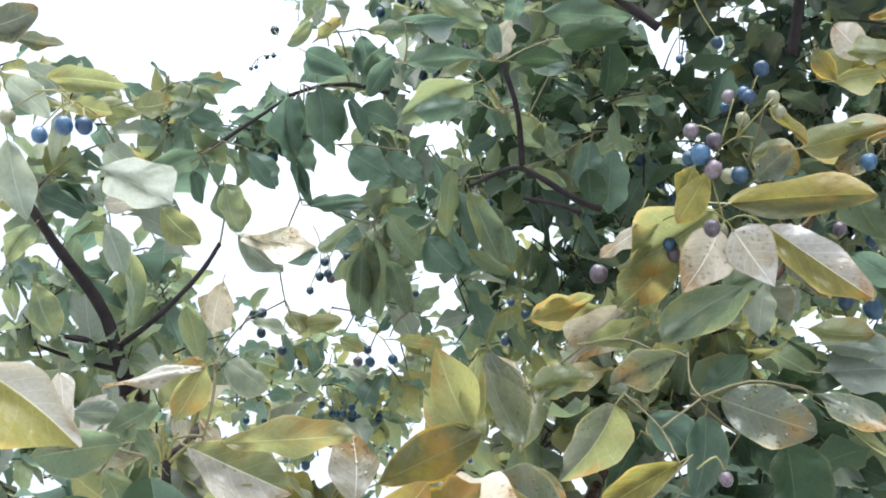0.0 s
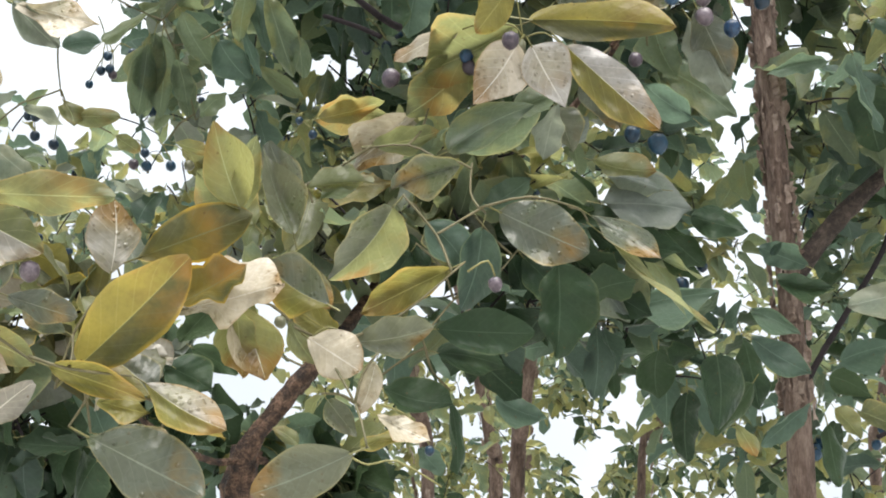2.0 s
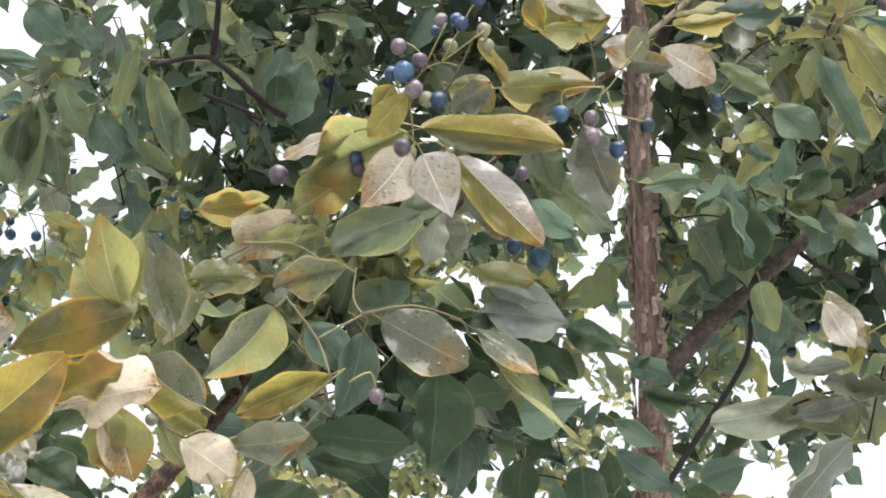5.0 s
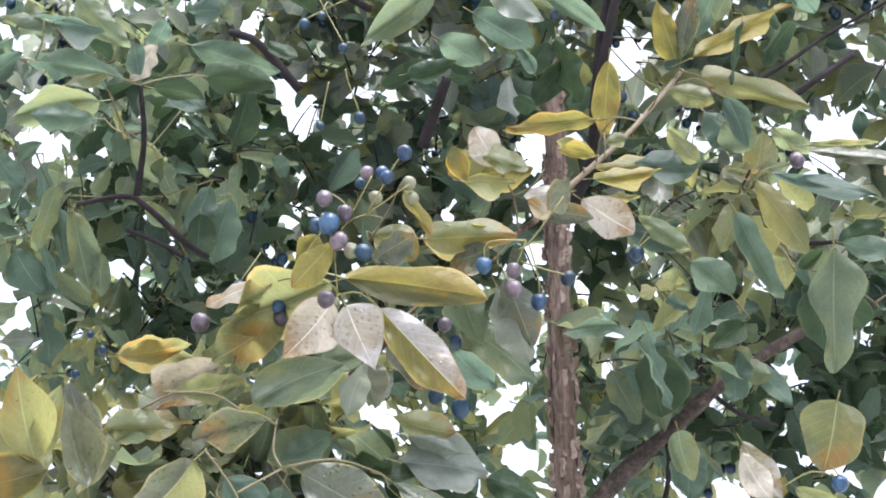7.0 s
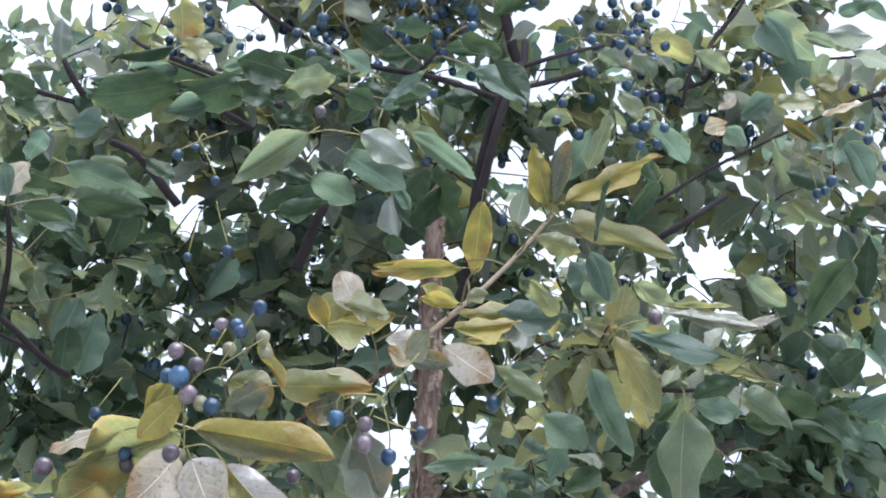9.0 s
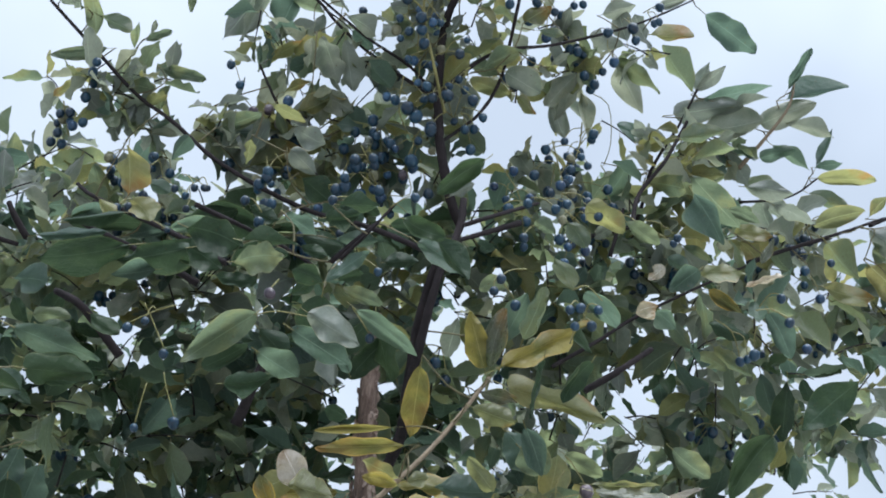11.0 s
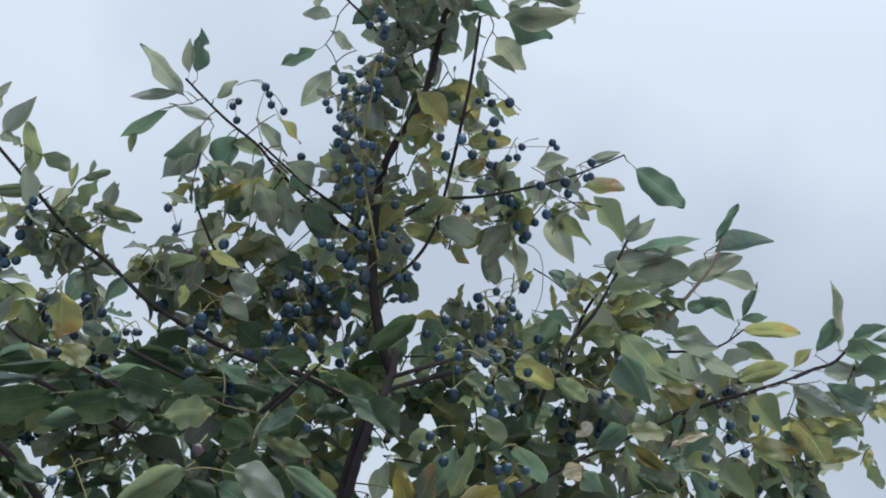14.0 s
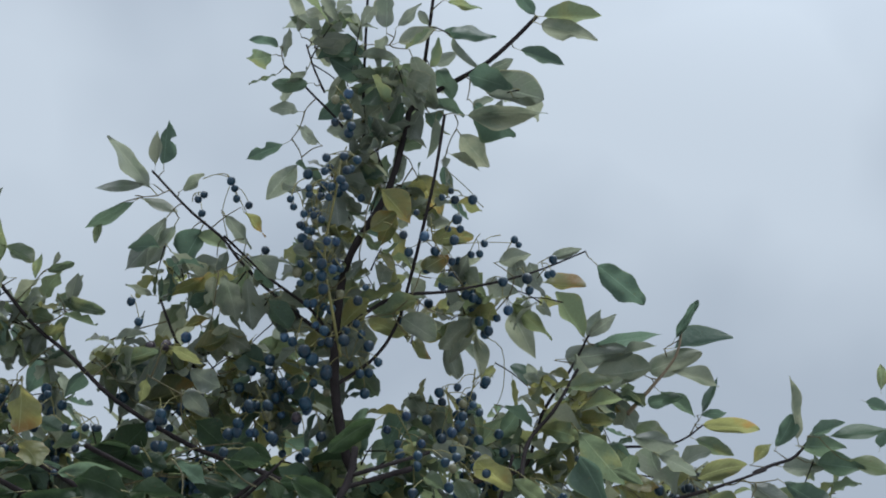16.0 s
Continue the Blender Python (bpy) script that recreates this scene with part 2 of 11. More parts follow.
BERRY = {
    "b": plain_material("blue_berry", [(0.25, (0.004, 0.009, 0.026)), (0.5, (0.008, 0.034, 0.080)), (0.85, (0.048, 0.108, 0.190))], 240, 0.32, 0.15, by_thing=0.35),
    "k": plain_material("dark_berry", [(0.25, (0.002, 0.011, 0.022)), (0.55, (0.003, 0.025, 0.052)), (0.9, (0.016, 0.056, 0.096))], 240, 0.38, 0.15, by_thing=0.35),
    "v": plain_material("violet_berry", [(0.2, (0.018, 0.014, 0.024)), (0.5, (0.058, 0.044, 0.056)), (0.85, (0.17, 0.135, 0.15))], 240, 0.32, 0.15, by_thing=0.3),
    "e": plain_material("green_berry", [(0.2, (0.08, 0.082, 0.045)), (0.6, (0.15, 0.15, 0.09)), (0.95, (0.23, 0.22, 0.16))], 190, 0.45, 0.15, by_thing=0.3),
}
# ground colour set high so that the unseen ground lights leaves from below
BOUNCE_GROUND = plain_material("pale_bounce_ground", [(0.2, (0.34, 0.33, 0.31)), (0.6, (0.47, 0.46, 0.43)), (1.0, (0.56, 0.55, 0.52))], 2.5, 0.9, 0.5, 0.01)


# ---- builders ----
def mesh_of(name, verts, faces, mats, slots=None, uvs=None, smooth=True):
    me = bpy.data.meshes.new(name)
    me.from_pydata([tuple(v) for v in verts], [], faces)
    for m in mats:
        me.materials.append(m)
    if slots is not None:
        me.polygons.foreach_set("material_index", slots)
    if smooth:
        me.polygons.foreach_set("use_smooth", [True] * len(faces))
    if uvs is not None:
        layer = me.uv_layers.new(name="UVMap")
        loops = np.zeros(len(me.loops), dtype=np.int32)
        me.loops.foreach_get("vertex_index", loops)
        layer.data.foreach_set("uv", np.asarray(uvs, dtype=np.float32)[loops].ravel())
    me.update()
    return me


def blade(seed, rows, cols, stalk=0.16, worn=True, curl=0.0, calm=1.0, ovate=False):
    """A leaf of unit length along +x, unit width along y, face up: verts, faces, slots, uvs."""
    rnd = random.Random(seed)
    fold, droop, twist = rnd.uniform(0.10, 0.85), rnd.uniform(-0.35, 0.75), rnd.uniform(-0.8, 0.8)
    wave, beat, phase, sway = rnd.uniform(0.025, 0.105), rnd.uniform(1.2, 2.8), rnd.uniform(0, 6.3), rnd.uniform(-0.10, 0.10)
    blunt_tip = rnd.choice((0.1, 0.2, 0.5, 1.0))
    lop = rnd.uniform(-0.16, 0.16)
    bite = rnd.uniform(0.3, 0.85) if rnd.random() < 0.4 else None
    torn = rnd.random() < 0.07
    if not worn:
        bite, torn, fold = None, False, fold * 0.5
    wave *= 1 + 0.45 * curl
    fold, droop, twist, sway = fold * calm, droop * calm, twist * calm, sway * calm
    # one margin rolls under, the other may lift
    hem, lift = rnd.uniform(0, 1.3) * curl, rnd.uniform(-0.5, 0.9) * curl
    belly, blunt = rnd.uniform(0.40, 0.58), rnd.uniform(0.72, 1.1) if worn else rnd.uniform(0.52, 0.78)
    if ovate:
        belly, blunt, blunt_tip = rnd.uniform(0.34, 0.40), rnd.uniform(0.85, 1.0), 0.1
    verts, uvs, faces, slots = [], [], [], []
    for i in range(rows):
        v = i / (rows - 1)
        v = 0.45 * v + 0.55 * (0.5 - 0.5 * math.cos(math.pi * v))
        u = v ** (math.log(0.5) / math.log(belly))
        half = 0.5 * max(0.012, math.sin(math.pi * u) ** blunt * (1 - 0.06 * v))
        if i == 0:
            half = 0.012
        if i == rows - 1:
            half = 0.05 * blunt_tip
        if torn and v > 0.8:
            half = rnd.uniform(0.08, 0.3)
        for j in range(cols):
            s = j / (cols - 1) * 2 - 1
            h = half * (1 + 0.05 * math.sin(phase + 9 * v + 2 * s) + lop * s)
            if bite and abs(v - bite) < 0.08 and s > 0.4:
                h *= 0.55
            y = s * h
            z = abs(s) ** 1.3 * half * 2 * fold * 0.5 - droop * v * v + abs(s) * wave * math.sin(phase + s + beat * 6.3 * v)
            z += max(s - 0.25, 0) ** 2 * half * -hem * 2.2 * math.sin(math.pi * min(1, v * 1.1)) + max(-s - 0.2, 0) ** 2 * half * lift * 1.6
            if s > 0.5:
                y -= (s - 0.5) * half * hem * 0.45
            a = twist * v
            y, z = y * math.cos(a), z + y * math.sin(a)
            verts.append((v, y + sway * math.sin(math.pi * v), z + droop * v))
            uvs.append((0.5 + 0.5 * s, v))
    for i in range(rows - 1):
        for j in range(cols - 1):
            k = i * cols + j
            faces.append((k, k + 1, k + 1 + cols, k + cols))
            slots.append(0)
    base = len(verts)
    for x, r in ((-stalk, 0.014), (0.03, 0.011)):
        for q in range(3):
            verts.append((x, r * 1.6 * math.cos(q * 2.094), r * math.sin(q * 2.094) - 0.004 + (0.05 if x < 0 else 0)))
            uvs.append((0.5, 0.0))
    for q in range(3):
        faces.append((base + q, base + (q + 1) % 3, base + 3 + (q + 1) % 3, base + 3 + q))
        slots.append(1)
    return verts, faces, slots, uvs


KINDS = 22
BLADES = [blade(40 + k, 10, 5, worn=k % 5 == 0) for k in range(KINDS)]
NEAR_BLADES = [blade(40 + k, 16, 11, worn=k >= 22, curl=1.0 if k < 22 else 0.4) for k in range(KINDS + 14)]
NEAR_BLADES += [blade(90 + k, 16, 11, worn=False, curl=0.35, calm=0.45) for k in range(4)]
NEAR_BLADES += [blade(190 + k, 16, 11, worn=False, curl=0.7, calm=0.7, ovate=True) for k in range(4)]
LEAF_MESH = {}


def turned(base, tip, roll):
    """The turn that lays +x from base to tip and +z towards the sky, then rolls about the leaf."""
    x = (Vector(tip) - Vector(base)).normalized()
    up = Vector((0, 0, 1)) if abs(x.z) < 0.95 else Vector((0, 1, 0))
    z = (up - x * up.dot(x)).normalized()
    z = Matrix.Rotation(radians(roll), 3, x) @ z
    return Matrix((x, z.cross(x), z)).transposed()


def put(ob, parent):
    """Hang ob under parent and leave it where it is."""
    ob.parent = parent
    ob.matrix_parent_inverse = parent.matrix_basis.inverted()
    return ob


def leaf(parent, base, tip, width, roll, tone, kind=0):
    """One leaf as a part: from its base to its tip, with its width as a share of its length."""
    kind %= len(NEAR_BLADES)
    if (kind, tone) not in LEAF_MESH:
        v, f, s, uv = NEAR_BLADES[kind]
        if len(tone) > 1:
            # folded along midrib: one half shows its other face, w or p painting sheen
            s = [2 if q == 0 and sum(uv[k][0] for k in face) / len(face) > 0.5 else q for q, face in zip(s, f)]
        LEAF_MESH[kind, tone] = mesh_of("leaf", v, f, [LEAF[tone[0]], STALK, LEAF[tone[-1]]], s, uv)
    ob = new("leaf", LEAF_MESH[kind, tone])
    size = (Vector(tip) - Vector(base)).length
    ob.matrix_basis = Matrix.Translation(base) @ turned(base, tip, roll).to_4x4() @ Matrix.Diagonal((size, size * width, size * 0.8, 1))
    return put(ob, parent)


def ball(rings=7, sides=10):
    """A drupe of unit radius, a little longer than wide, with the dimple and the point of its fruit."""
    v, f = [(0, 0, 1.06)], []
    for i in range(1, rings):
        a = math.pi * i / rings
        for j in range(sides):
            b = 2 * math.pi * j / sides
            r = math.sin(a) * (1 + 0.03 * math.sin(3 * b))
            v.append((r * math.cos(b), r * math.sin(b), 1.14 * math.cos(a) - (0.16 if i == 1 else 0)))
    v.append((0, 0, -1.2))
    for j in range(sides):
        k = (j + 1) % sides
        f.append((0, 1 + j, 1 + k))
        f.append((len(v) - 1, len(v) - 1 - sides + k, len(v) - 1 - sides + j))
        for i in range(rings - 2):
            a = 1 + i * sides
            f.append((a + j, a + sides + j, a + sides + k, a + k))
    return v, f


BALL = ball()
BERRY_MESH = {k: mesh_of("berry", *BALL, [m]) for k, m in BERRY.items()}


def berry(parent, at, radius, tone, lean=0):
    ob = new("berry", BERRY_MESH[tone])
    ob.matrix_basis = Matrix.Translation(at) @ pose(0, 0, 0, lean % 50 - 25, (lean * 7) % 50 - 25, lean * 13) @ Matrix.Diagonal((radius, radius, radius, 1))
    return put(ob, parent)


def tube(points, r0, r1, sides=7, knots=0.0, seed=0):
    """A tapered, slightly crooked tube through the points: verts and faces, ends closed."""
    rnd = random.Random(seed)
    pts = [Vector(p) for p in points]
    fine = []
    for i in range(len(pts) - 1):
        a, b, c, d = pts[max(i - 1, 0)], pts[i], pts[i + 1], pts[min(i + 2, len(pts) - 1)]
        n = max(2, min(40, int((c - b).length / (1.6 * max(r0, 0.003))) + 1)) if sides > 5 else 3
        for k in range(n):
            t = k / n
            fine.append(0.5 * ((2 * b) + (c - a) * t + (2 * a - 5 * b + 4 * c - d) * t * t + (3 * b - a - 3 * c + d) * t ** 3))
    fine.append(pts[-1])
    run = [0.0]
    for p, q in zip(fine, fine[1:]):
        run.append(run[-1] + (q - p).length)
    verts, faces = [], []
    side = Vector((1, 0, 0))
    for i, p in enumerate(fine):
        way = (fine[min(i + 1, len(fine) - 1)] - fine[max(i - 1, 0)]).normalized()
        side = (side - way * side.dot(way))
        side = side.normalized() if side.length > 1e-4 else way.orthogonal().normalized()
        other = way.cross(side)
        r = r0 + (r1 - r0) * run[i] / run[-1]
        for q in range(sides):
            a = 2 * math.pi * q / sides
            k = r * (1 + knots * rnd.uniform(-1, 1))
            verts.append(p + side * (k * math.cos(a)) + other * (k * math.sin(a)))
        if i:
            for q in range(sides):
                b0 = (i - 1) * sides
                faces.append((b0 + q, b0 + (q + 1) % sides, b0 + sides + (q + 1) % sides, b0 + sides + q))
    faces.append(tuple(reversed(range(sides))))
    faces.append(tuple(range(len(verts) - sides, len(verts))))
    return verts, faces


def rod(name, parent, points, r0, r1, mat, sides=7, knots=0.1, label=""):
    if mat is ROUGH:
        sides, knots = 12, 0.22
    v, f = tube(points, r0, r1, sides, knots, len(bpy.data.objects))
    ob = new(name, mesh_of(name, v, f, [mat]))
    if label:
        tagged(ob, label)
    return put(ob, parent) if parent else ob


def stalk(parent, points, r=0.0005):
    return rod("fruit_stalk", parent, points, r * 1.2, r, STALK, 5, 0.0)


def petiole(parent, points):
    return rod("leaf_stalk", parent, points, 0.0009, 0.0006, PETIOLE, 5, 0.0)


# ---- sky gaps in the crowns, fitted to the camera's view: place and radius ----
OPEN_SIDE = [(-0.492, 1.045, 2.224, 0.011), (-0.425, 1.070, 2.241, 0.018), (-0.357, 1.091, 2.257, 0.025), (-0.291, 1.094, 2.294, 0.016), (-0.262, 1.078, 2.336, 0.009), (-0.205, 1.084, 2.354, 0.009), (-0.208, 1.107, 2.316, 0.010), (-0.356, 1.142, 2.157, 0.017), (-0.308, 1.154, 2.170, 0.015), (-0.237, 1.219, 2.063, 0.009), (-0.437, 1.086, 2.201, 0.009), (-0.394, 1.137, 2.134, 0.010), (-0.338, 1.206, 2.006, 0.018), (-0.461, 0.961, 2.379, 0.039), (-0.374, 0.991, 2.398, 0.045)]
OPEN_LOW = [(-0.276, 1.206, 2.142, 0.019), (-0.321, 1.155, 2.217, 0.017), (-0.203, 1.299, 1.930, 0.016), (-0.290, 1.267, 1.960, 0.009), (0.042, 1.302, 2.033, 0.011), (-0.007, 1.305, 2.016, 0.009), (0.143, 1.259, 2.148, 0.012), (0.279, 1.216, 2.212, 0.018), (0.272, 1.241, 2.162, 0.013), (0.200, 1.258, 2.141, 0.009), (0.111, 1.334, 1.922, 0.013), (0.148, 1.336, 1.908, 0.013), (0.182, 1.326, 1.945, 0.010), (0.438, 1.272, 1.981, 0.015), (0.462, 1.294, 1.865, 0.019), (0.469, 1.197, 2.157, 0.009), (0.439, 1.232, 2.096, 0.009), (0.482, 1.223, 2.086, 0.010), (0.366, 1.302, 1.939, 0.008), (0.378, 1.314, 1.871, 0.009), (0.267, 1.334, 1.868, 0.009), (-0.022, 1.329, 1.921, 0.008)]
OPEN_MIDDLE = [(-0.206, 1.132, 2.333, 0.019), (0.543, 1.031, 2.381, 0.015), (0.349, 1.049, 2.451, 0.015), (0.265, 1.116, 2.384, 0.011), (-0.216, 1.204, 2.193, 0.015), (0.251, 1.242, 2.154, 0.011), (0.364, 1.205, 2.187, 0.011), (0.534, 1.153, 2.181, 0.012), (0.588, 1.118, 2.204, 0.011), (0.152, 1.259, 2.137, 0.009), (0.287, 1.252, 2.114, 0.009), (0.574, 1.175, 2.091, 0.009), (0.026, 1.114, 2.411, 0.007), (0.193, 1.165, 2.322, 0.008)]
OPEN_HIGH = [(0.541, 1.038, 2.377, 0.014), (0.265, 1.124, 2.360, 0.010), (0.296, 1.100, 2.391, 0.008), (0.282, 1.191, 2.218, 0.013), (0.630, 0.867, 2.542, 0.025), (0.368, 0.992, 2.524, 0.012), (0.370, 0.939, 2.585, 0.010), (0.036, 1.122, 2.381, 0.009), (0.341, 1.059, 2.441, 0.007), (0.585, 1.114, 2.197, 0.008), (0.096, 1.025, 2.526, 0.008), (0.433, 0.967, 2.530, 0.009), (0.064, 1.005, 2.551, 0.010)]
EYE_SPOT = np.array((0.085, -0.02, 1.65))
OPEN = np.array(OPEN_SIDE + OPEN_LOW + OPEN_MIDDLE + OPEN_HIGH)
OPEN_WAY = OPEN[:, :3] - EYE_SPOT
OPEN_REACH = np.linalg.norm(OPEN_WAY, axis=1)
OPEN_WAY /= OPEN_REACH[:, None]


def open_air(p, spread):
    """Whether a leaf of that spread at p would close one of the open spots, which run from the camera's place right
    through the crowns.
    """
    off = np.array(p) - EYE_SPOT
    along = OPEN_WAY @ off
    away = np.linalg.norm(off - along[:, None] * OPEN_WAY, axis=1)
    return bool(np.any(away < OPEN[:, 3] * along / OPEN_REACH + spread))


def bare(p):
    """Whether p is in the gap kept clear before the main trunk, to fit the camera's view."""
    if p.z > 2.42:
        return False
    for q, r in zip(trunk_line, trunk_line[1:]):
        if q[2] <= p.z <= r[2]:
            k = (p.z - q[2]) / (r[2] - q[2])
            return -0.11 < p.x - (q[0] + (r[0] - q[0]) * k) < 0.045 and -0.5 < p.y - (q[1] + (r[1] - q[1]) * k) < 0.02
    return False


def foliage(parent, a, b, radius, count, seed, size=0.06, mix="gggggdddsso", fruit=0, name="foliage", deep=1.0, droop=0.45):
    """A bough's mass of twigs and leaves in a tapered sleeve from a to b, joined: more than one could count."""
    rnd = random.Random(seed)
    a, b = Vector(a), Vector(b)
    tones = sorted(set(mix))
    verts, faces, slots, uvs = [], [], [], []
    made = 0
    while made < count:
        t = rnd.random()
        way = Vector((rnd.gauss(0, 1), rnd.gauss(0, 1), rnd.gauss(0, 1))).normalized()
        off = way * radius * rnd.random() ** 0.45
        centre = a.lerp(b, t) + Vector((off.x, off.y * deep, off.z))
        if bare(centre):
            made += 2
            continue
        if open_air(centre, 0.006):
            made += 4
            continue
        out = (way + (b - a).normalized() * 0.5 + Vector((rnd.gauss(0, .4), rnd.gauss(0, .4), rnd.gauss(0, .4) + 0.25))).normalized()
        reach = size * rnd.uniform(0.7, 1.4)
        grown = 0
        turn0 = rnd.uniform(0, 6.28)
        side = out.orthogonal().normalized()
        other = out.cross(side)
        for k in range(rnd.randint(4, 7)):
            ang = turn0 + k * 2.4
            back = rnd.random() ** 1.5
            foot = centre - out * reach * back
            d = (out * rnd.uniform(0.15, 0.9) + (side * math.cos(ang) + other * math.sin(ang)) + Vector((0, 0, -droop * rnd.uniform(0.2, 1.8)))).normalized()
            length = size * rnd.uniform(0.5, 1.2) * (0.8 + 0.3 * back)
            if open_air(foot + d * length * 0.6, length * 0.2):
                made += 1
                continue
            m = turned(foot, foot + d, rnd.gauss(0, 38))
            v, f, s, uv = BLADES[rnd.randrange(KINDS)]
            arr = np.array(v) * (length, length * rnd.uniform(0.34, 0.56), length * 0.95)
            arr = arr @ np.array(m).T + np.array(foot + d * length * 0.13)
            off = len(verts)
            verts += arr.tolist()
            faces += [tuple(off + q for q in face) for face in f]
            tone = tones.index(mix[rnd.randrange(len(mix))])
            slots += [tone if q == 0 else len(tones) for q in s]
            uvs += uv
            made += 1
            grown = max(grown, back)
        if grown:
            tv, tf = tube([centre - out * reach * grown, centre - out * reach * grown * 0.5 + Vector((0, 0, 0.003)), centre], size * 0.019, size * 0.011, 4, 0, made)
            off = len(verts)
            verts += [tuple(v) for v in tv]
            uvs += [(0.5, 0.5)] * len(tv)
            faces += [tuple(off + k for k in f) for f in tf]
            slots += [len(tones) + 1] * len(tf)
        if grown and rnd.random() < fruit:
            for k in range(rnd.randint(3, 8)):
                hang = centre + Vector((rnd.gauss(0, .014), rnd.gauss(0, .014), -rnd.uniform(-0.01, 0.035)))
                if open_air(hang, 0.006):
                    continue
                tv, tf = tube([centre, (centre + hang) / 2 + Vector((0, 0, 0.006)), hang], 0.0008, 0.0007, 3, 0, k)
                off = len(verts)
                verts += [tuple(v) for v in tv]
                uvs += [(0.5, 0.5)] * len(tv)
                faces += [tuple(off + q for q in face) for face in tf]
                slots += [len(tones)] * len(tf)
                off = len(verts)
                r = rnd.uniform(0.0045, 0.0065)
                verts += [tuple(hang + Vector(q) * r - Vector((0, 0, r))) for q in BALL[0]]
                uvs += [(0.5, 0.5)] * len(BALL[0])
                faces += [tuple(off + q for q in face) for face in BALL[1]]
                slots += [len(tones) + 2] * len(BALL[1])
    me = mesh_of(name, verts, faces, [MASS[k] for k in tones] + [STALK, DARK, BERRY["k"]], slots, uvs)
    ob = new(name, me)
    tagged(ob, kind="stuff")
    return put(ob, parent)


def panicle(parent, a, b, spread, count, seed, ripe="kkkkkkbbe"):
    """A hanging bunch of fruit: a jointed stalk with side stalks, and each berry a part."""
    rnd = random.Random(seed)
    a, b = Vector(a), Vector(b)
    verts, faces = tube([a, a.lerp(b, 0.5) + Vector((rnd.gauss(0, spread * .3), 0, rnd.gauss(0, spread * .2))), b], 0.0009, 0.0006, 5)
    hung = []
    for k in range(count):
        root = a.lerp(b, rnd.uniform(0.1, 1.0))
        tip = root + Vector((rnd.gauss(0, spread * .6), rnd.gauss(0, spread * .6), rnd.gauss(-.3, .45) * spread))
        tv, tf = tube([root, root.lerp(tip, 0.55) + Vector((0, 0, spread * rnd.uniform(.1, .35))), tip], 0.0006, 0.0005, 4)
        faces += [tuple(len(verts) + q for q in f) for f in tf]
        verts += tv
        hung.append(tip)
    stem = put(new("fruit_stalk", mesh_of("fruit_stalk", verts, faces, [STALK])), parent)
    for tip in hung:
        r = rnd.uniform(0.0042, 0.0060)
        berry(stem, tip - Vector((0, 0, r)), r, ripe[rnd.randrange(len(ripe))], rnd.randrange(97))


def flake_mesh(seed):
    """A curled plate of bark lifting off a stem of unit radius, its middle at +x, up along z."""
    rnd = random.Random(seed)
    wide, tall = rnd.uniform(0.14, 0.42), rnd.uniform(0.4, 1.7)
    lift = [rnd.uniform(0.02, 0.42) for _ in range(4)]
    verts, faces = [], []
    for thick in (0.0, 0.05):
        for v in range(4):
            shift = rnd.uniform(-0.12, 0.12)
            for u in range(4):
                b = (u / 3 - 0.5) * wide * (1 - 0.5 * abs(v / 3 - 0.5)) + shift
                k = 1.01 + thick + lift[v] * (u / 3) ** 2 * 1.2
                verts.append((k * math.cos(b), k * math.sin(b), (v / 3 - 0.5) * tall * (1 + 0.1 * math.sin(u * 2 + seed))))
    for v in range(3):
        for u in range(3):
            k = v * 4 + u
            faces.append((k, k + 4, k + 5, k + 1))
            faces.append((k + 16, k + 17, k + 21, k + 20))
    ring = [0, 1, 2, 3, 7, 11, 15, 14, 13, 12, 8, 4]
    for q in range(12):
        k, m = ring[q], ring[(q + 1) % 12]
        faces.append((k, m, m + 16, k + 16))
    return mesh_of("bark_flake", verts, faces, [FLAKE], smooth=False)


FLAKES = [flake_mesh(k) for k in range(10)]


def flakes(parent, points, r0, r1, count, seed):
    """Plates of peeling bark over a stretch of stem, each a part."""
    rnd = random.Random(seed)
    pts = [Vector(p) for p in points]
    spans = [(pts[i + 1] - pts[i]).length for i in range(len(pts) - 1)]
    for _ in range(count):
        at = rnd.random() * sum(spans)
        share, i = at / sum(spans), 0
        while at > spans[i]:
            at -= spans[i]
            i += 1
        p, way = pts[i].lerp(pts[i + 1], at / spans[i]), (pts[i + 1] - pts[i]).normalized()
        r = (r0 + (r1 - r0) * share) * rnd.uniform(0.97, 1.06)
        ob = new("bark_flake", FLAKES[rnd.randrange(10)])
        ob.matrix_basis = Matrix.Translation(p) @ way.to_track_quat("Z", "Y").to_matrix().to_4x4() @ pose(0, 0, 0, 0, 0, rnd.uniform(0, 360)) @ Matrix.Diagonal((r, r, r, 1))
        put(ob, parent)


def thing(name, label, category, group=""):
    ob = new(name)
    ob.empty_display_size = 0.1
    return tagged(ob, label, category, group)


# ---- ground: out of view, added pale to bounce light up under the leaves ----
gv, gf = [], []
for gi in range(61):
    for gj in range(61):
        gx, gy = (gi / 30 - 1), (gj / 30 - 1)
        gx, gy = math.copysign(abs(gx) ** 3, gx) * 600, math.copysign(abs(gy) ** 3, gy) * 600
        gv.append((gx, gy, 0.03 * noise.noise((gx * 0.9, gy * 0.9, 0)) - 0.02))
for gi in range(60):
    for gj in range(60):
        gk = gi * 61 + gj
        gf.append((gk, gk + 61, gk + 62, gk + 1))
ground = new("ground", mesh_of("ground", gv, gf, [BOUNCE_GROUND]))
tagged(ground, "ground out of view, made pale to bounce light up under the leaves", "ground", kind="structure")

# ---- trees ----
main_tree = thing("fringe_tree", "tall young tree with peeling brown bark and blue berries", "tree")
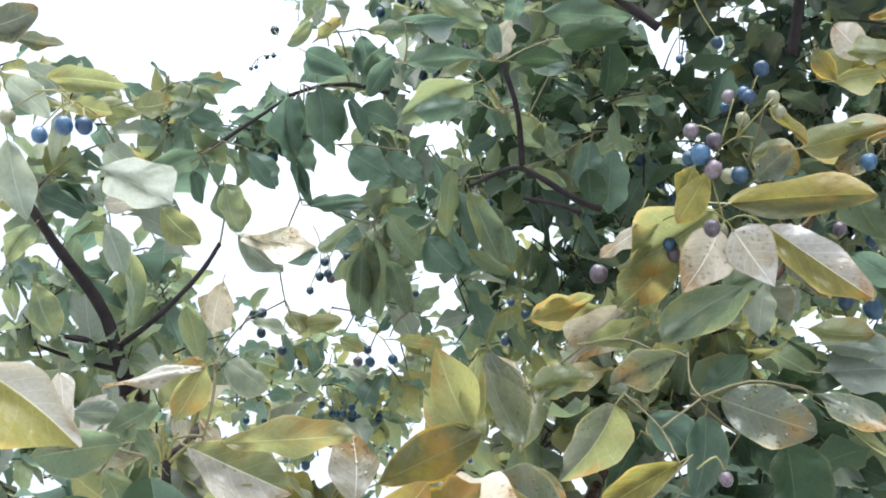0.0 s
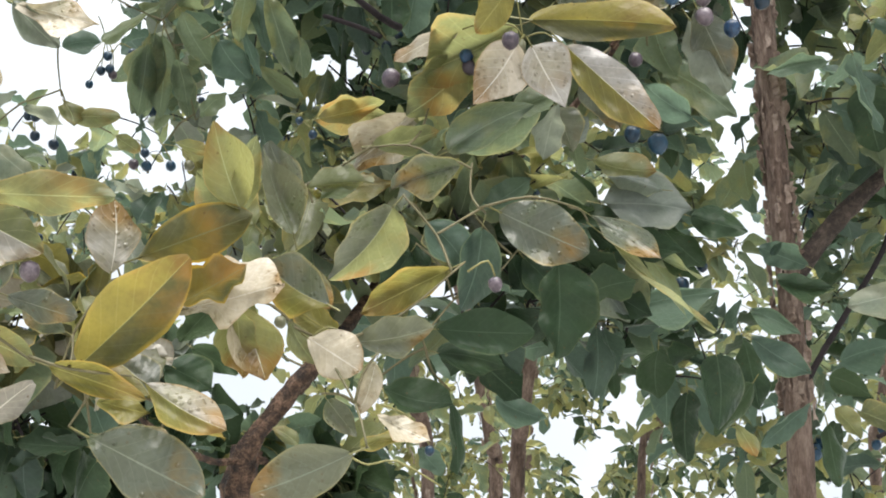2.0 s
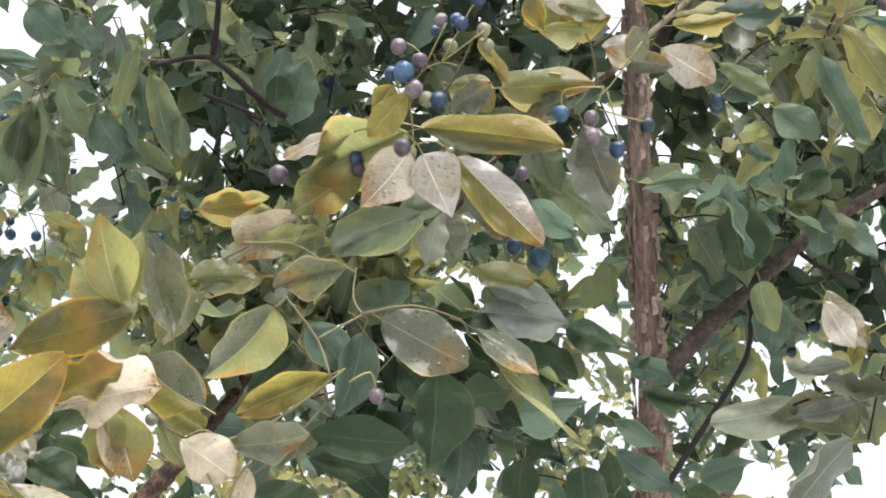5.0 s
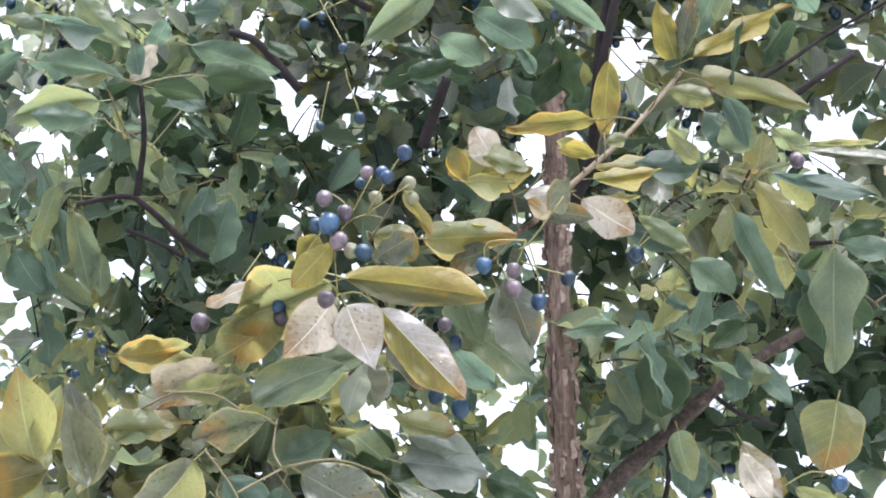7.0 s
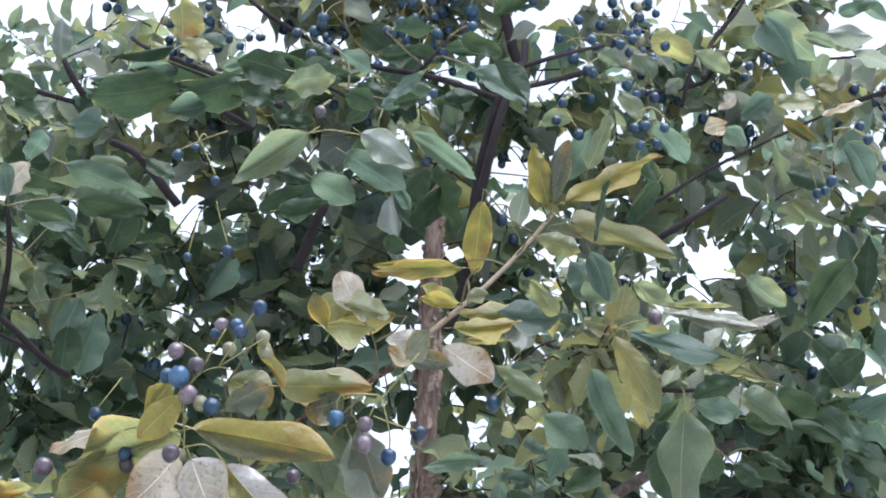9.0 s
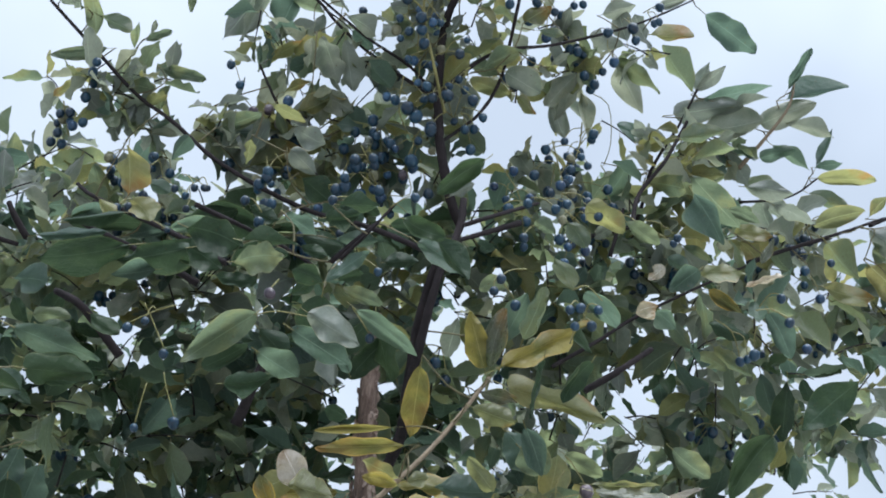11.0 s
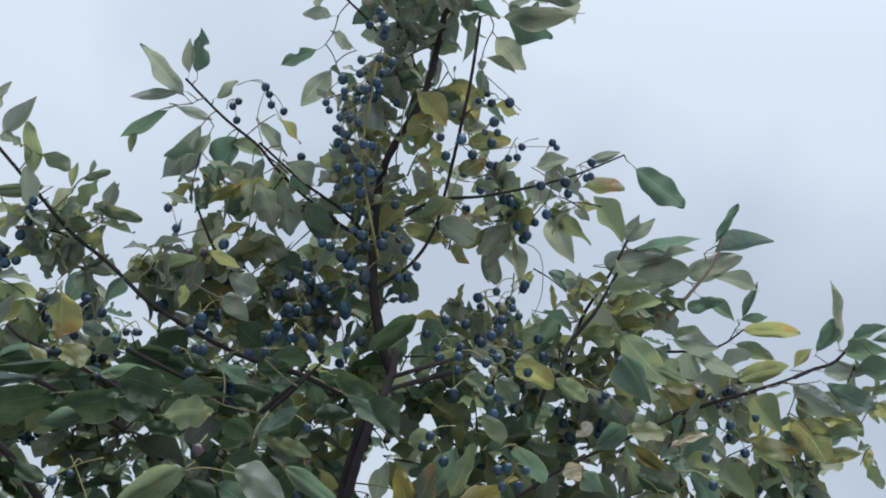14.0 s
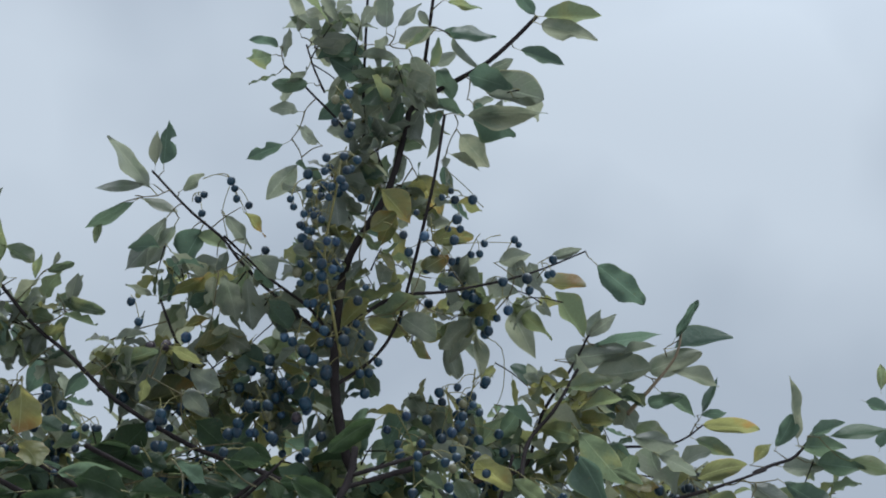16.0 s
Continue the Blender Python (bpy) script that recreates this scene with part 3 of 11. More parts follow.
trunk_line = [(0.338, 1.200, -0.050), (0.330, 1.180, 0.937), (0.306, 1.125, 1.880), (0.299, 1.115, 2.040), (0.293, 1.108, 2.150), (0.285, 1.100, 2.300), (0.281, 1.095, 2.400), (0.279, 1.090, 2.450)]
trunk = rod("trunk", main_tree, trunk_line, 0.0165, 0.0086, BARK, 22, 0.12, "brown flaking trunk")
flakes(trunk, trunk_line[2:], 0.0118, 0.0086, 300, 5)
rod("broken_top", main_tree, [(0.279, 1.0905, 2.442), (0.281, 1.087, 2.460), (0.285, 1.084, 2.476)], 0.0084, 0.0014, BARK, 12, 0.12, "splintered dead top of the trunk")
front_tree = thing("fringe_tree", "low bushy tree with yellowing leaves and ripening berries", "tree")
front_line = [(-0.085, 0.976, -0.050), (-0.065, 0.971, 0.801), (-0.085, 0.926, 1.611), (-0.081, 0.830, 1.727)]
rod("trunk", front_tree, front_line, 0.018, 0.0085, ROUGH, 14, 0.16, "short rough brown trunk")
side_tree = thing("fringe_tree", "dark-stemmed tree with dense green leaves beside the others", "tree")
side_line = [(-0.466, 1.089, -0.050), (-0.436, 1.059, 0.952), (-0.436, 1.029, 1.955), (-0.426, 0.977, 2.018)]
rod("trunk", side_tree, side_line, 0.016, 0.0067, ROUGH, 12, 0.14, "thin dark trunk")
far_0 = thing("fringe_tree", "slender young tree with flaking bark and thin yellow-green foliage", "tree", "trees behind")
far_line = [(0.026, 2.432, -0.050), (0.041, 2.447, 0.993), (0.026, 2.432, 2.006), (0.017, 2.391, 2.118), (-0.010, 2.343, 2.247), (-0.052, 2.337, 2.411)]
stem = rod("stem", far_0, far_line, 0.015, 0.012, BARK, 9, 0.08)
flakes(stem, far_line[2:], 0.0144, 0.012, 35, 20)
far_1 = thing("fringe_tree", "slender young tree with flaking bark and thin yellow-green foliage", "tree", "trees behind")
far_line = [(0.071, 1.848, -0.050), (0.086, 1.853, 0.945), (0.071, 1.828, 1.910), (0.075, 1.792, 2.008), (0.083, 1.761, 2.093), (0.099, 1.772, 2.208)]
stem = rod("stem", far_1, far_line, 0.0125, 0.01, BARK, 9, 0.08)
flakes(stem, far_line[2:], 0.0120, 0.01, 35, 21)
far_2 = thing("fringe_tree", "slender young tree with flaking bark and thin yellow-green foliage", "tree", "trees behind")
far_line = [(0.233, 1.865, -0.050), (0.248, 1.860, 0.950), (0.233, 1.825, 1.919), (0.255, 1.813, 2.009), (0.262, 1.816, 2.088), (0.267, 1.832, 2.190)]
stem = rod("stem", far_2, far_line, 0.009, 0.005, BARK, 9, 0.08)
flakes(stem, far_line[2:], 0.0082, 0.005, 35, 22)
far_3 = thing("fringe_tree", "slender young tree with flaking bark and thin yellow-green foliage", "tree", "trees behind")
far_line = [(0.634, 2.278, -0.050), (0.649, 2.263, 0.994), (0.634, 2.218, 2.009), (0.634, 2.181, 2.112), (0.645, 2.149, 2.198), (0.671, 2.159, 2.317)]
stem = rod("stem", far_3, far_line, 0.012, 0.009, BARK, 9, 0.08)
flakes(stem, far_line[2:], 0.0114, 0.009, 35, 23)
far_4 = thing("fringe_tree", "slender young tree with flaking bark and thin yellow-green foliage", "tree", "trees behind")
far_line = [(0.447, 1.929, -0.050), (0.459, 1.904, 1.062), (0.441, 1.849, 2.143), (0.450, 1.811, 2.247), (0.511, 1.808, 2.401), (0.522, 1.820, 2.515)]
stem = rod("stem", far_4, far_line, 0.009, 0.006, BARK, 9, 0.08)
flakes(stem, far_line[2:], 0.0084, 0.006, 35, 24)
far_5 = thing("fringe_tree", "slender young tree with flaking bark and thin yellow-green foliage", "tree", "trees behind")
far_line = [(-0.054, 2.031, -0.050), (-0.039, 1.996, 0.950), (-0.054, 1.931, 1.919), (-0.078, 1.877, 2.066), (-0.093, 1.851, 2.139), (-0.136, 1.863, 2.249)]
stem = rod("stem", far_5, far_line, 0.014, 0.009, BARK, 9, 0.08)
flakes(stem, far_line[2:], 0.0130, 0.009, 35, 25)

bough = rod("branch", front_tree, [(-0.055, 0.841, 1.813), (-0.036, 0.887, 1.864), (-0.014, 0.947, 1.932), (0.015, 0.953, 1.973), (0.050, 0.952, 2.006), (0.078, 0.955, 2.026), (0.118, 0.942, 2.062), (0.148, 0.908, 2.096)], 0.0048, 0.0020, ROUGH)
rod("twig", bough, [(0.217, 0.834, 2.127), (0.237, 0.840, 2.155), (0.292, 0.855, 2.225), (0.346, 0.883, 2.312)], 0.0025, 0.0017, TWIG)
rod("twig", bough, [(0.140, 0.845, 2.058), (0.167, 0.828, 2.086), (0.199, 0.834, 2.111), (0.220, 0.838, 2.131)], 0.0023, 0.0020, ROUGH)
leaf(bough, (0.085, 0.745, 2.021), (0.172, 0.735, 2.012), 0.25, -34, "yq", 39)
leaf(bough, (0.079, 0.735, 1.999), (0.053, 0.751, 1.967), 0.80, 46, "w", 40)
leaf(bough, (0.087, 0.735, 1.998), (0.108, 0.746, 1.963), 0.80, -51, "w", 41)
leaf(bough, (0.107, 0.733, 1.997), (0.163, 0.753, 1.953), 0.38, -49, "wy", 38)
leaf(bough, (0.076, 0.727, 2.035), (0.054, 0.735, 2.006), 0.55, 62, "y", 36)
leaf(bough, (0.041, 0.751, 2.018), (0.004, 0.755, 1.997), 0.53, 42, "w", 15)
leaf(bough, (0.077, 0.756, 2.023), (0.013, 0.771, 1.996), 0.33, 89, "o", 7)
leaf(bough, (0.052, 0.766, 2.008), (0.010, 0.782, 1.974), 0.56, 66, "o", 15)
leaf(bough, (-0.001, 0.797, 1.981), (-0.052, 0.803, 1.982), 0.47, 75, "o", 17)
leaf(bough, (0.013, 0.787, 1.978), (-0.027, 0.806, 1.948), 0.28, 84, "p", 20)
leaf(bough, (0.091, 0.804, 1.994), (0.040, 0.829, 1.973), 0.39, 68, "g", 7)
leaf(bough, (0.102, 0.804, 1.991), (0.114, 0.819, 1.968), 0.70, -14, "m", 16)
petiole(bough, [(0.140, 0.845, 2.058), (0.121, 0.818, 2.027), (0.117, 0.783, 2.008)])
leaf(bough, (0.121, 0.785, 2.004), (0.143, 0.795, 1.974), 0.64, -31, "m", 18)
petiole(bough, [(0.163, 0.830, 2.081), (0.165, 0.817, 2.073), (0.163, 0.807, 2.064)])
leaf(bough, (0.165, 0.808, 2.058), (0.181, 0.816, 2.019), 0.62, -34, "g", 12)
petiole(bough, [(0.163, 0.809, 2.066), (0.178, 0.795, 2.066), (0.186, 0.781, 2.060)])
leaf(bough, (0.190, 0.785, 2.054), (0.213, 0.808, 2.017), 0.56, -21, "m", 14)
petiole(bough, [(0.163, 0.809, 2.066), (0.161, 0.813, 2.046), (0.164, 0.819, 2.034)])
leaf(bough, (0.172, 0.822, 2.030), (0.222, 0.842, 2.005), 0.36, -38, "g", 15)
petiole(bough, [(0.178, 0.795, 2.066), (0.190, 0.792, 2.079), (0.197, 0.789, 2.090)])
leaf(bough, (0.188, 0.790, 2.088), (0.134, 0.792, 2.081), 0.42, 70, "o", 9)
petiole(bough, [(0.121, 0.818, 2.027), (0.110, 0.801, 2.050), (0.097, 0.783, 2.076)])
leaf(bough, (0.102, 0.783, 2.074), (0.131, 0.786, 2.061), 0.80, -43, "o", 7)
petiole(bough, [(0.184, 0.784, 2.061), (0.184, 0.781, 2.068), (0.182, 0.776, 2.071)])
leaf(bough, (0.178, 0.778, 2.070), (0.154, 0.793, 2.064), 0.84, 64, "m", 21)
petiole(bough, [(0.100, 0.786, 2.071), (0.109, 0.757, 2.078), (0.114, 0.731, 2.083)])
leaf(bough, (0.117, 0.734, 2.080), (0.137, 0.748, 2.058), 0.24, -20, "y", 18)
petiole(bough, [(0.206, 0.835, 2.117), (0.199, 0.817, 2.135), (0.187, 0.805, 2.146)])
leaf(bough, (0.184, 0.803, 2.150), (0.166, 0.794, 2.174), 0.80, 47, "w", 38)
petiole(bough, [(0.265, 0.847, 2.190), (0.263, 0.816, 2.197), (0.267, 0.793, 2.195)])
leaf(bough, (0.256, 0.795, 2.194), (0.191, 0.808, 2.186), 0.18, 75, "y", 38)
petiole(bough, [(0.190, 0.807, 2.144), (0.187, 0.805, 2.155), (0.186, 0.806, 2.168)])
leaf(bough, (0.181, 0.807, 2.165), (0.151, 0.810, 2.144), 0.60, 77, "o", 36)
petiole(bough, [(0.263, 0.816, 2.197), (0.264, 0.813, 2.187), (0.264, 0.815, 2.174)])
leaf(bough, (0.259, 0.816, 2.176), (0.230, 0.822, 2.189), 0.50, 35, "o", 36)
petiole(bough, [(0.199, 0.817, 2.135), (0.212, 0.811, 2.143), (0.219, 0.808, 2.155)])
leaf(bough, (0.211, 0.809, 2.154), (0.158, 0.819, 2.148), 0.24, 77, "y", 1)
petiole(bough, [(0.237, 0.840, 2.155), (0.240, 0.835, 2.153), (0.246, 0.830, 2.154)])
leaf(bough, (0.241, 0.830, 2.152), (0.209, 0.832, 2.145), 0.56, 69, "p", 6)
leaf(bough, (0.251, 0.832, 2.148), (0.293, 0.847, 2.134), 0.68, -42, "w", 37)
petiole(bough, [(0.224, 0.836, 2.137), (0.221, 0.839, 2.138), (0.219, 0.840, 2.139)])
leaf(bough, (0.224, 0.839, 2.138), (0.260, 0.833, 2.134), 0.53, -39, "m", 10)
petiole(bough, [(0.255, 0.845, 2.179), (0.255, 0.842, 2.178), (0.254, 0.839, 2.178)])
leaf(bough, (0.263, 0.837, 2.179), (0.323, 0.824, 2.182), 0.19, -37, "y", 14)
petiole(bough, [(0.337, 0.878, 2.298), (0.339, 0.875, 2.301), (0.340, 0.872, 2.305)])
leaf(bough, (0.337, 0.870, 2.313), (0.318, 0.857, 2.359), 0.48, 27, "y", 16)
leaf(bough, (0.341, 0.869, 2.313), (0.345, 0.838, 2.356), 0.32, -13, "m", 7)
leaf(bough, (0.348, 0.868, 2.313), (0.427, 0.846, 2.363), 0.14, -38, "y", 38)
petiole(bough, [(0.328, 0.873, 2.283), (0.305, 0.870, 2.291), (0.282, 0.865, 2.312)])
leaf(bough, (0.282, 0.872, 2.305), (0.287, 0.913, 2.259), 0.38, 10, "y", 38)
petiole(bough, [(0.301, 0.859, 2.240), (0.288, 0.866, 2.247), (0.275, 0.881, 2.252)])
leaf(bough, (0.264, 0.883, 2.250), (0.201, 0.894, 2.241), 0.13, 63, "y", 39)
petiole(bough, [(0.337, 0.878, 2.298), (0.334, 0.879, 2.296), (0.332, 0.880, 2.294)])
leaf(bough, (0.338, 0.880, 2.294), (0.373, 0.881, 2.292), 0.51, -42, "m", 21)
petiole(bough, [(0.340, 0.872, 2.305), (0.343, 0.872, 2.303), (0.346, 0.873, 2.302)])
leaf(bough, (0.360, 0.874, 2.301), (0.451, 0.883, 2.291), 0.22, -35, "o", 18)
petiole(bough, [(0.310, 0.864, 2.254), (0.313, 0.853, 2.255), (0.314, 0.838, 2.259)])
leaf(bough, (0.319, 0.837, 2.257), (0.352, 0.827, 2.244), 0.51, -48, "o", 14)
stalk(bough, [(0.083, 0.750, 2.002), (0.080, 0.741, 2.018), (0.077, 0.732, 2.036), (0.083, 0.725, 2.048), (0.094, 0.721, 2.053), (0.104, 0.721, 2.052)])
stalk(bough, [(0.077, 0.732, 2.036), (0.071, 0.727, 2.047)])
stalk(bough, [(0.083, 0.725, 2.048), (0.080, 0.720, 2.059), (0.069, 0.718, 2.064)])
stalk(bough, [(0.083, 0.725, 2.048), (0.085, 0.723, 2.053), (0.095, 0.710, 2.074)])
stalk(bough, [(0.094, 0.721, 2.053), (0.109, 0.704, 2.082), (0.113, 0.702, 2.087)])
stalk(bough, [(0.094, 0.721, 2.053), (0.118, 0.710, 2.071)])
stalk(bough, [(0.082, 0.746, 2.009), (0.075, 0.743, 2.016), (0.054, 0.745, 2.017), (0.045, 0.747, 2.015)])
stalk(bough, [(0.082, 0.746, 2.009), (0.095, 0.743, 2.011), (0.110, 0.747, 2.001)])
stalk(bough, [(0.194, 0.759, 2.061), (0.202, 0.754, 2.067), (0.219, 0.739, 2.092)])
stalk(bough, [(0.198, 0.755, 2.066), (0.174, 0.759, 2.064), (0.173, 0.764, 2.053)])
stalk(bough, [(0.198, 0.755, 2.066), (0.194, 0.762, 2.054), (0.192, 0.765, 2.049)])
stalk(bough, [(0.200, 0.756, 2.064), (0.208, 0.765, 2.046), (0.210, 0.771, 2.035)])
stalk(bough, [(0.196, 0.762, 2.054), (0.213, 0.762, 2.050), (0.225, 0.762, 2.048)])
berry(bough, (0.072, 0.713, 2.040), 0.0063, "b", 17)
berry(bough, (0.065, 0.724, 2.044), 0.0047, "k", 34)
berry(bough, (0.068, 0.707, 2.053), 0.0050, "v", 51)
berry(bough, (0.081, 0.718, 2.051), 0.0050, "v", 68)
berry(bough, (0.079, 0.717, 2.031), 0.0056, "v", 85)
berry(bough, (0.087, 0.728, 2.031), 0.0047, "e", 5)
berry(bough, (0.094, 0.719, 2.026), 0.0053, "k", 22)
berry(bough, (0.092, 0.714, 2.078), 0.0044, "v", 39)
berry(bough, (0.101, 0.713, 2.079), 0.0041, "b", 56)
berry(bough, (0.104, 0.705, 2.071), 0.0044, "b", 73)
berry(bough, (0.089, 0.726, 2.078), 0.0034, "k", 90)
berry(bough, (0.113, 0.697, 2.085), 0.0047, "b", 10)
berry(bough, (0.118, 0.714, 2.074), 0.0044, "e", 27)
berry(bough, (0.121, 0.718, 2.066), 0.0041, "e", 44)
berry(bough, (0.099, 0.729, 2.070), 0.0045, "e", 61)
berry(bough, (0.075, 0.725, 1.996), 0.0052, "v", 78)
berry(bough, (0.079, 0.744, 2.002), 0.0050, "e", 95)
berry(bough, (0.001, 0.768, 1.993), 0.0058, "v", 15)
berry(bough, (0.047, 0.767, 2.008), 0.0045, "b", 32)
berry(bough, (0.049, 0.770, 2.002), 0.0048, "v", 49)
berry(bough, (0.173, 0.766, 2.051), 0.0053, "b", 66)
berry(bough, (0.192, 0.765, 2.049), 0.0050, "v", 83)
berry(bough, (0.192, 0.762, 2.034), 0.0056, "v", 3)
berry(bough, (0.210, 0.772, 2.032), 0.0053, "b", 20)
berry(bough, (0.229, 0.772, 2.051), 0.0050, "k", 37)
berry(bough, (0.151, 0.777, 2.012), 0.0046, "v", 54)
berry(bough, (0.166, 0.800, 1.966), 0.0063, "k", 71)
berry(bough, (0.151, 0.808, 1.976), 0.0053, "k", 88)
berry(bough, (0.289, 0.827, 2.106), 0.0051, "k", 8)

bough = rod("branch", front_tree, [(-0.079, 0.831, 1.723), (-0.080, 0.821, 1.752), (-0.076, 0.814, 1.770), (-0.052, 0.821, 1.811), (-0.031, 0.830, 1.844)], 0.0081, 0.0040, ROUGH)
rod("twig", bough, [(-0.067, 0.827, 1.765), (-0.077, 0.816, 1.764), (-0.092, 0.798, 1.758), (-0.105, 0.754, 1.759), (-0.118, 0.709, 1.766)], 0.0022, 0.0013, ROUGH)
leaf(bough, (-0.057, 0.654, 1.858), (-0.071, 0.636, 1.899), 0.61, 52, "o", 5)
leaf(bough, (-0.058, 0.664, 1.860), (-0.051, 0.648, 1.897), 0.40, 6, "o", 10)
leaf(bough, (-0.037, 0.696, 1.861), (-0.055, 0.683, 1.908), 0.42, 81, "m", 19)
petiole(bough, [(-0.118, 0.709, 1.766), (-0.114, 0.681, 1.804), (-0.120, 0.665, 1.830)])
leaf(bough, (-0.110, 0.663, 1.834), (-0.050, 0.652, 1.854), 0.46, -58, "q", 36)
petiole(bough, [(-0.118, 0.668, 1.825), (-0.120, 0.658, 1.820), (-0.117, 0.648, 1.814)])
leaf(bough, (-0.117, 0.647, 1.820), (-0.118, 0.641, 1.857), 0.78, 27, "p", 8)
petiole(bough, [(-0.118, 0.650, 1.815), (-0.131, 0.648, 1.791), (-0.137, 0.648, 1.761)])
leaf(bough, (-0.128, 0.644, 1.769), (-0.071, 0.621, 1.820), 0.46, -46, "yq", 37)
petiole(bough, [(-0.114, 0.681, 1.804), (-0.103, 0.671, 1.808), (-0.090, 0.663, 1.807)])
leaf(bough, (-0.085, 0.661, 1.810), (-0.050, 0.648, 1.826), 0.60, -18, "q", 14)
leaf(bough, (-0.014, 0.690, 1.820), (-0.049, 0.687, 1.842), 0.66, -79, "my", 2)
petiole(bough, [(-0.093, 0.665, 1.807), (-0.076, 0.676, 1.814), (-0.065, 0.688, 1.826)])
leaf(bough, (-0.062, 0.690, 1.820), (-0.046, 0.701, 1.782), 0.67, -56, "op", 3)
petiole(bough, [(-0.067, 0.685, 1.824), (-0.044, 0.689, 1.819), (-0.029, 0.696, 1.807)])
leaf(bough, (-0.025, 0.695, 1.804), (0.004, 0.694, 1.786), 0.83, -78, "p", 36)
petiole(bough, [(-0.044, 0.689, 1.819), (-0.041, 0.690, 1.817), (-0.038, 0.691, 1.815)])
leaf(bough, (-0.035, 0.693, 1.812), (-0.020, 0.701, 1.791), 0.47, -56, "o", 2)
petiole(bough, [(-0.032, 0.694, 1.809), (-0.021, 0.702, 1.806), (-0.008, 0.715, 1.807)])
leaf(bough, (-0.002, 0.715, 1.808), (0.039, 0.717, 1.818), 0.59, -54, "m", 8)
petiole(bough, [(-0.011, 0.712, 1.807), (0.018, 0.717, 1.822), (0.054, 0.719, 1.856)])
leaf(bough, (0.046, 0.720, 1.852), (-0.003, 0.728, 1.828), 0.37, 74, "y", 13)
petiole(bough, [(0.018, 0.717, 1.822), (0.017, 0.749, 1.833), (0.027, 0.771, 1.834)])
leaf(bough, (0.036, 0.770, 1.833), (0.092, 0.764, 1.830), 0.50, -69, "n", 37)
petiole(bough, [(0.025, 0.767, 1.833), (0.027, 0.776, 1.830), (0.030, 0.783, 1.823)])
leaf(bough, (0.036, 0.784, 1.823), (0.075, 0.796, 1.819), 0.45, -64, "n", 7)
petiole(bough, [(0.029, 0.781, 1.825), (0.015, 0.794, 1.821), (-0.004, 0.802, 1.808)])
leaf(bough, (0.003, 0.801, 1.806), (0.045, 0.795, 1.796), 0.68, -82, "n", 17)
petiole(bough, [(0.029, 0.781, 1.825), (0.033, 0.792, 1.814), (0.043, 0.802, 1.806)])
leaf(bough, (0.044, 0.804, 1.799), (0.049, 0.815, 1.758), 0.41, -15, "n", 7)
leaf(bough, (0.105, 0.775, 1.878), (0.105, 0.786, 1.822), 0.61, 21, "n", 16)
petiole(bough, [(0.047, 0.719, 1.849), (0.037, 0.726, 1.874), (0.017, 0.724, 1.897)])
leaf(bough, (0.012, 0.727, 1.891), (-0.025, 0.749, 1.854), 0.48, 64, "om", 0)
petiole(bough, [(0.037, 0.726, 1.874), (0.047, 0.731, 1.883), (0.063, 0.736, 1.896)])
leaf(bough, (0.071, 0.737, 1.893), (0.122, 0.745, 1.872), 0.64, -63, "m", 38)
petiole(bough, [(0.060, 0.735, 1.894), (0.088, 0.736, 1.902), (0.116, 0.747, 1.900)])
leaf(bough, (0.122, 0.747, 1.896), (0.162, 0.747, 1.870), 0.26, -61, "m", 3)
petiole(bough, [(0.110, 0.745, 1.900), (0.118, 0.756, 1.902), (0.122, 0.767, 1.900)])
leaf(bough, (0.132, 0.770, 1.892), (0.197, 0.785, 1.840), 0.14, -76, "o", 11)
petiole(bough, [(0.060, 0.735, 1.894), (0.054, 0.744, 1.907), (0.054, 0.747, 1.927)])
leaf(bough, (0.047, 0.747, 1.925), (0.008, 0.747, 1.910), 0.28, -83, "m", 7)
petiole(bough, [(0.054, 0.746, 1.923), (0.045, 0.752, 1.930), (0.031, 0.754, 1.932)])
leaf(bough, (0.039, 0.753, 1.937), (0.089, 0.749, 1.966), 0.36, -55, "g", 0)
petiole(bough, [(0.021, 0.724, 1.892), (0.024, 0.736, 1.895), (0.026, 0.748, 1.894)])
leaf(bough, (0.029, 0.749, 1.890), (0.052, 0.757, 1.867), 0.73, -55, "d", 7)
petiole(bough, [(0.060, 0.735, 1.894), (0.062, 0.741, 1.895), (0.063, 0.748, 1.896)])
leaf(bough, (0.061, 0.750, 1.888), (0.050, 0.762, 1.842), 0.47, 47, "d", 0)
petiole(bough, [(-0.136, 0.648, 1.767), (-0.119, 0.653, 1.766), (-0.105, 0.664, 1.772)])
petiole(bough, [(-0.108, 0.661, 1.771), (-0.100, 0.655, 1.762), (-0.087, 0.648, 1.756)])
leaf(bough, (-0.090, 0.648, 1.759), (-0.113, 0.649, 1.778), 0.87, -71, "my", 10)
petiole(bough, [(-0.119, 0.653, 1.766), (-0.121, 0.643, 1.751), (-0.123, 0.635, 1.740)])
leaf(bough, (-0.114, 0.635, 1.736), (-0.057, 0.638, 1.710), 0.57, -82, "m", 36)
petiole(bough, [(-0.021, 0.702, 1.806), (0.003, 0.688, 1.768), (0.012, 0.676, 1.743)])
leaf(bough, (0.005, 0.676, 1.740), (-0.044, 0.680, 1.719), 0.55, 81, "m", 39)
petiole(bough, [(-0.103, 0.671, 1.808), (-0.099, 0.673, 1.808), (-0.096, 0.674, 1.808)])
leaf(bough, (-0.087, 0.672, 1.810), (-0.032, 0.659, 1.821), 0.28, -37, "p", 1)
petiole(bough, [(0.003, 0.688, 1.768), (-0.005, 0.696, 1.774), (-0.017, 0.706, 1.777)])
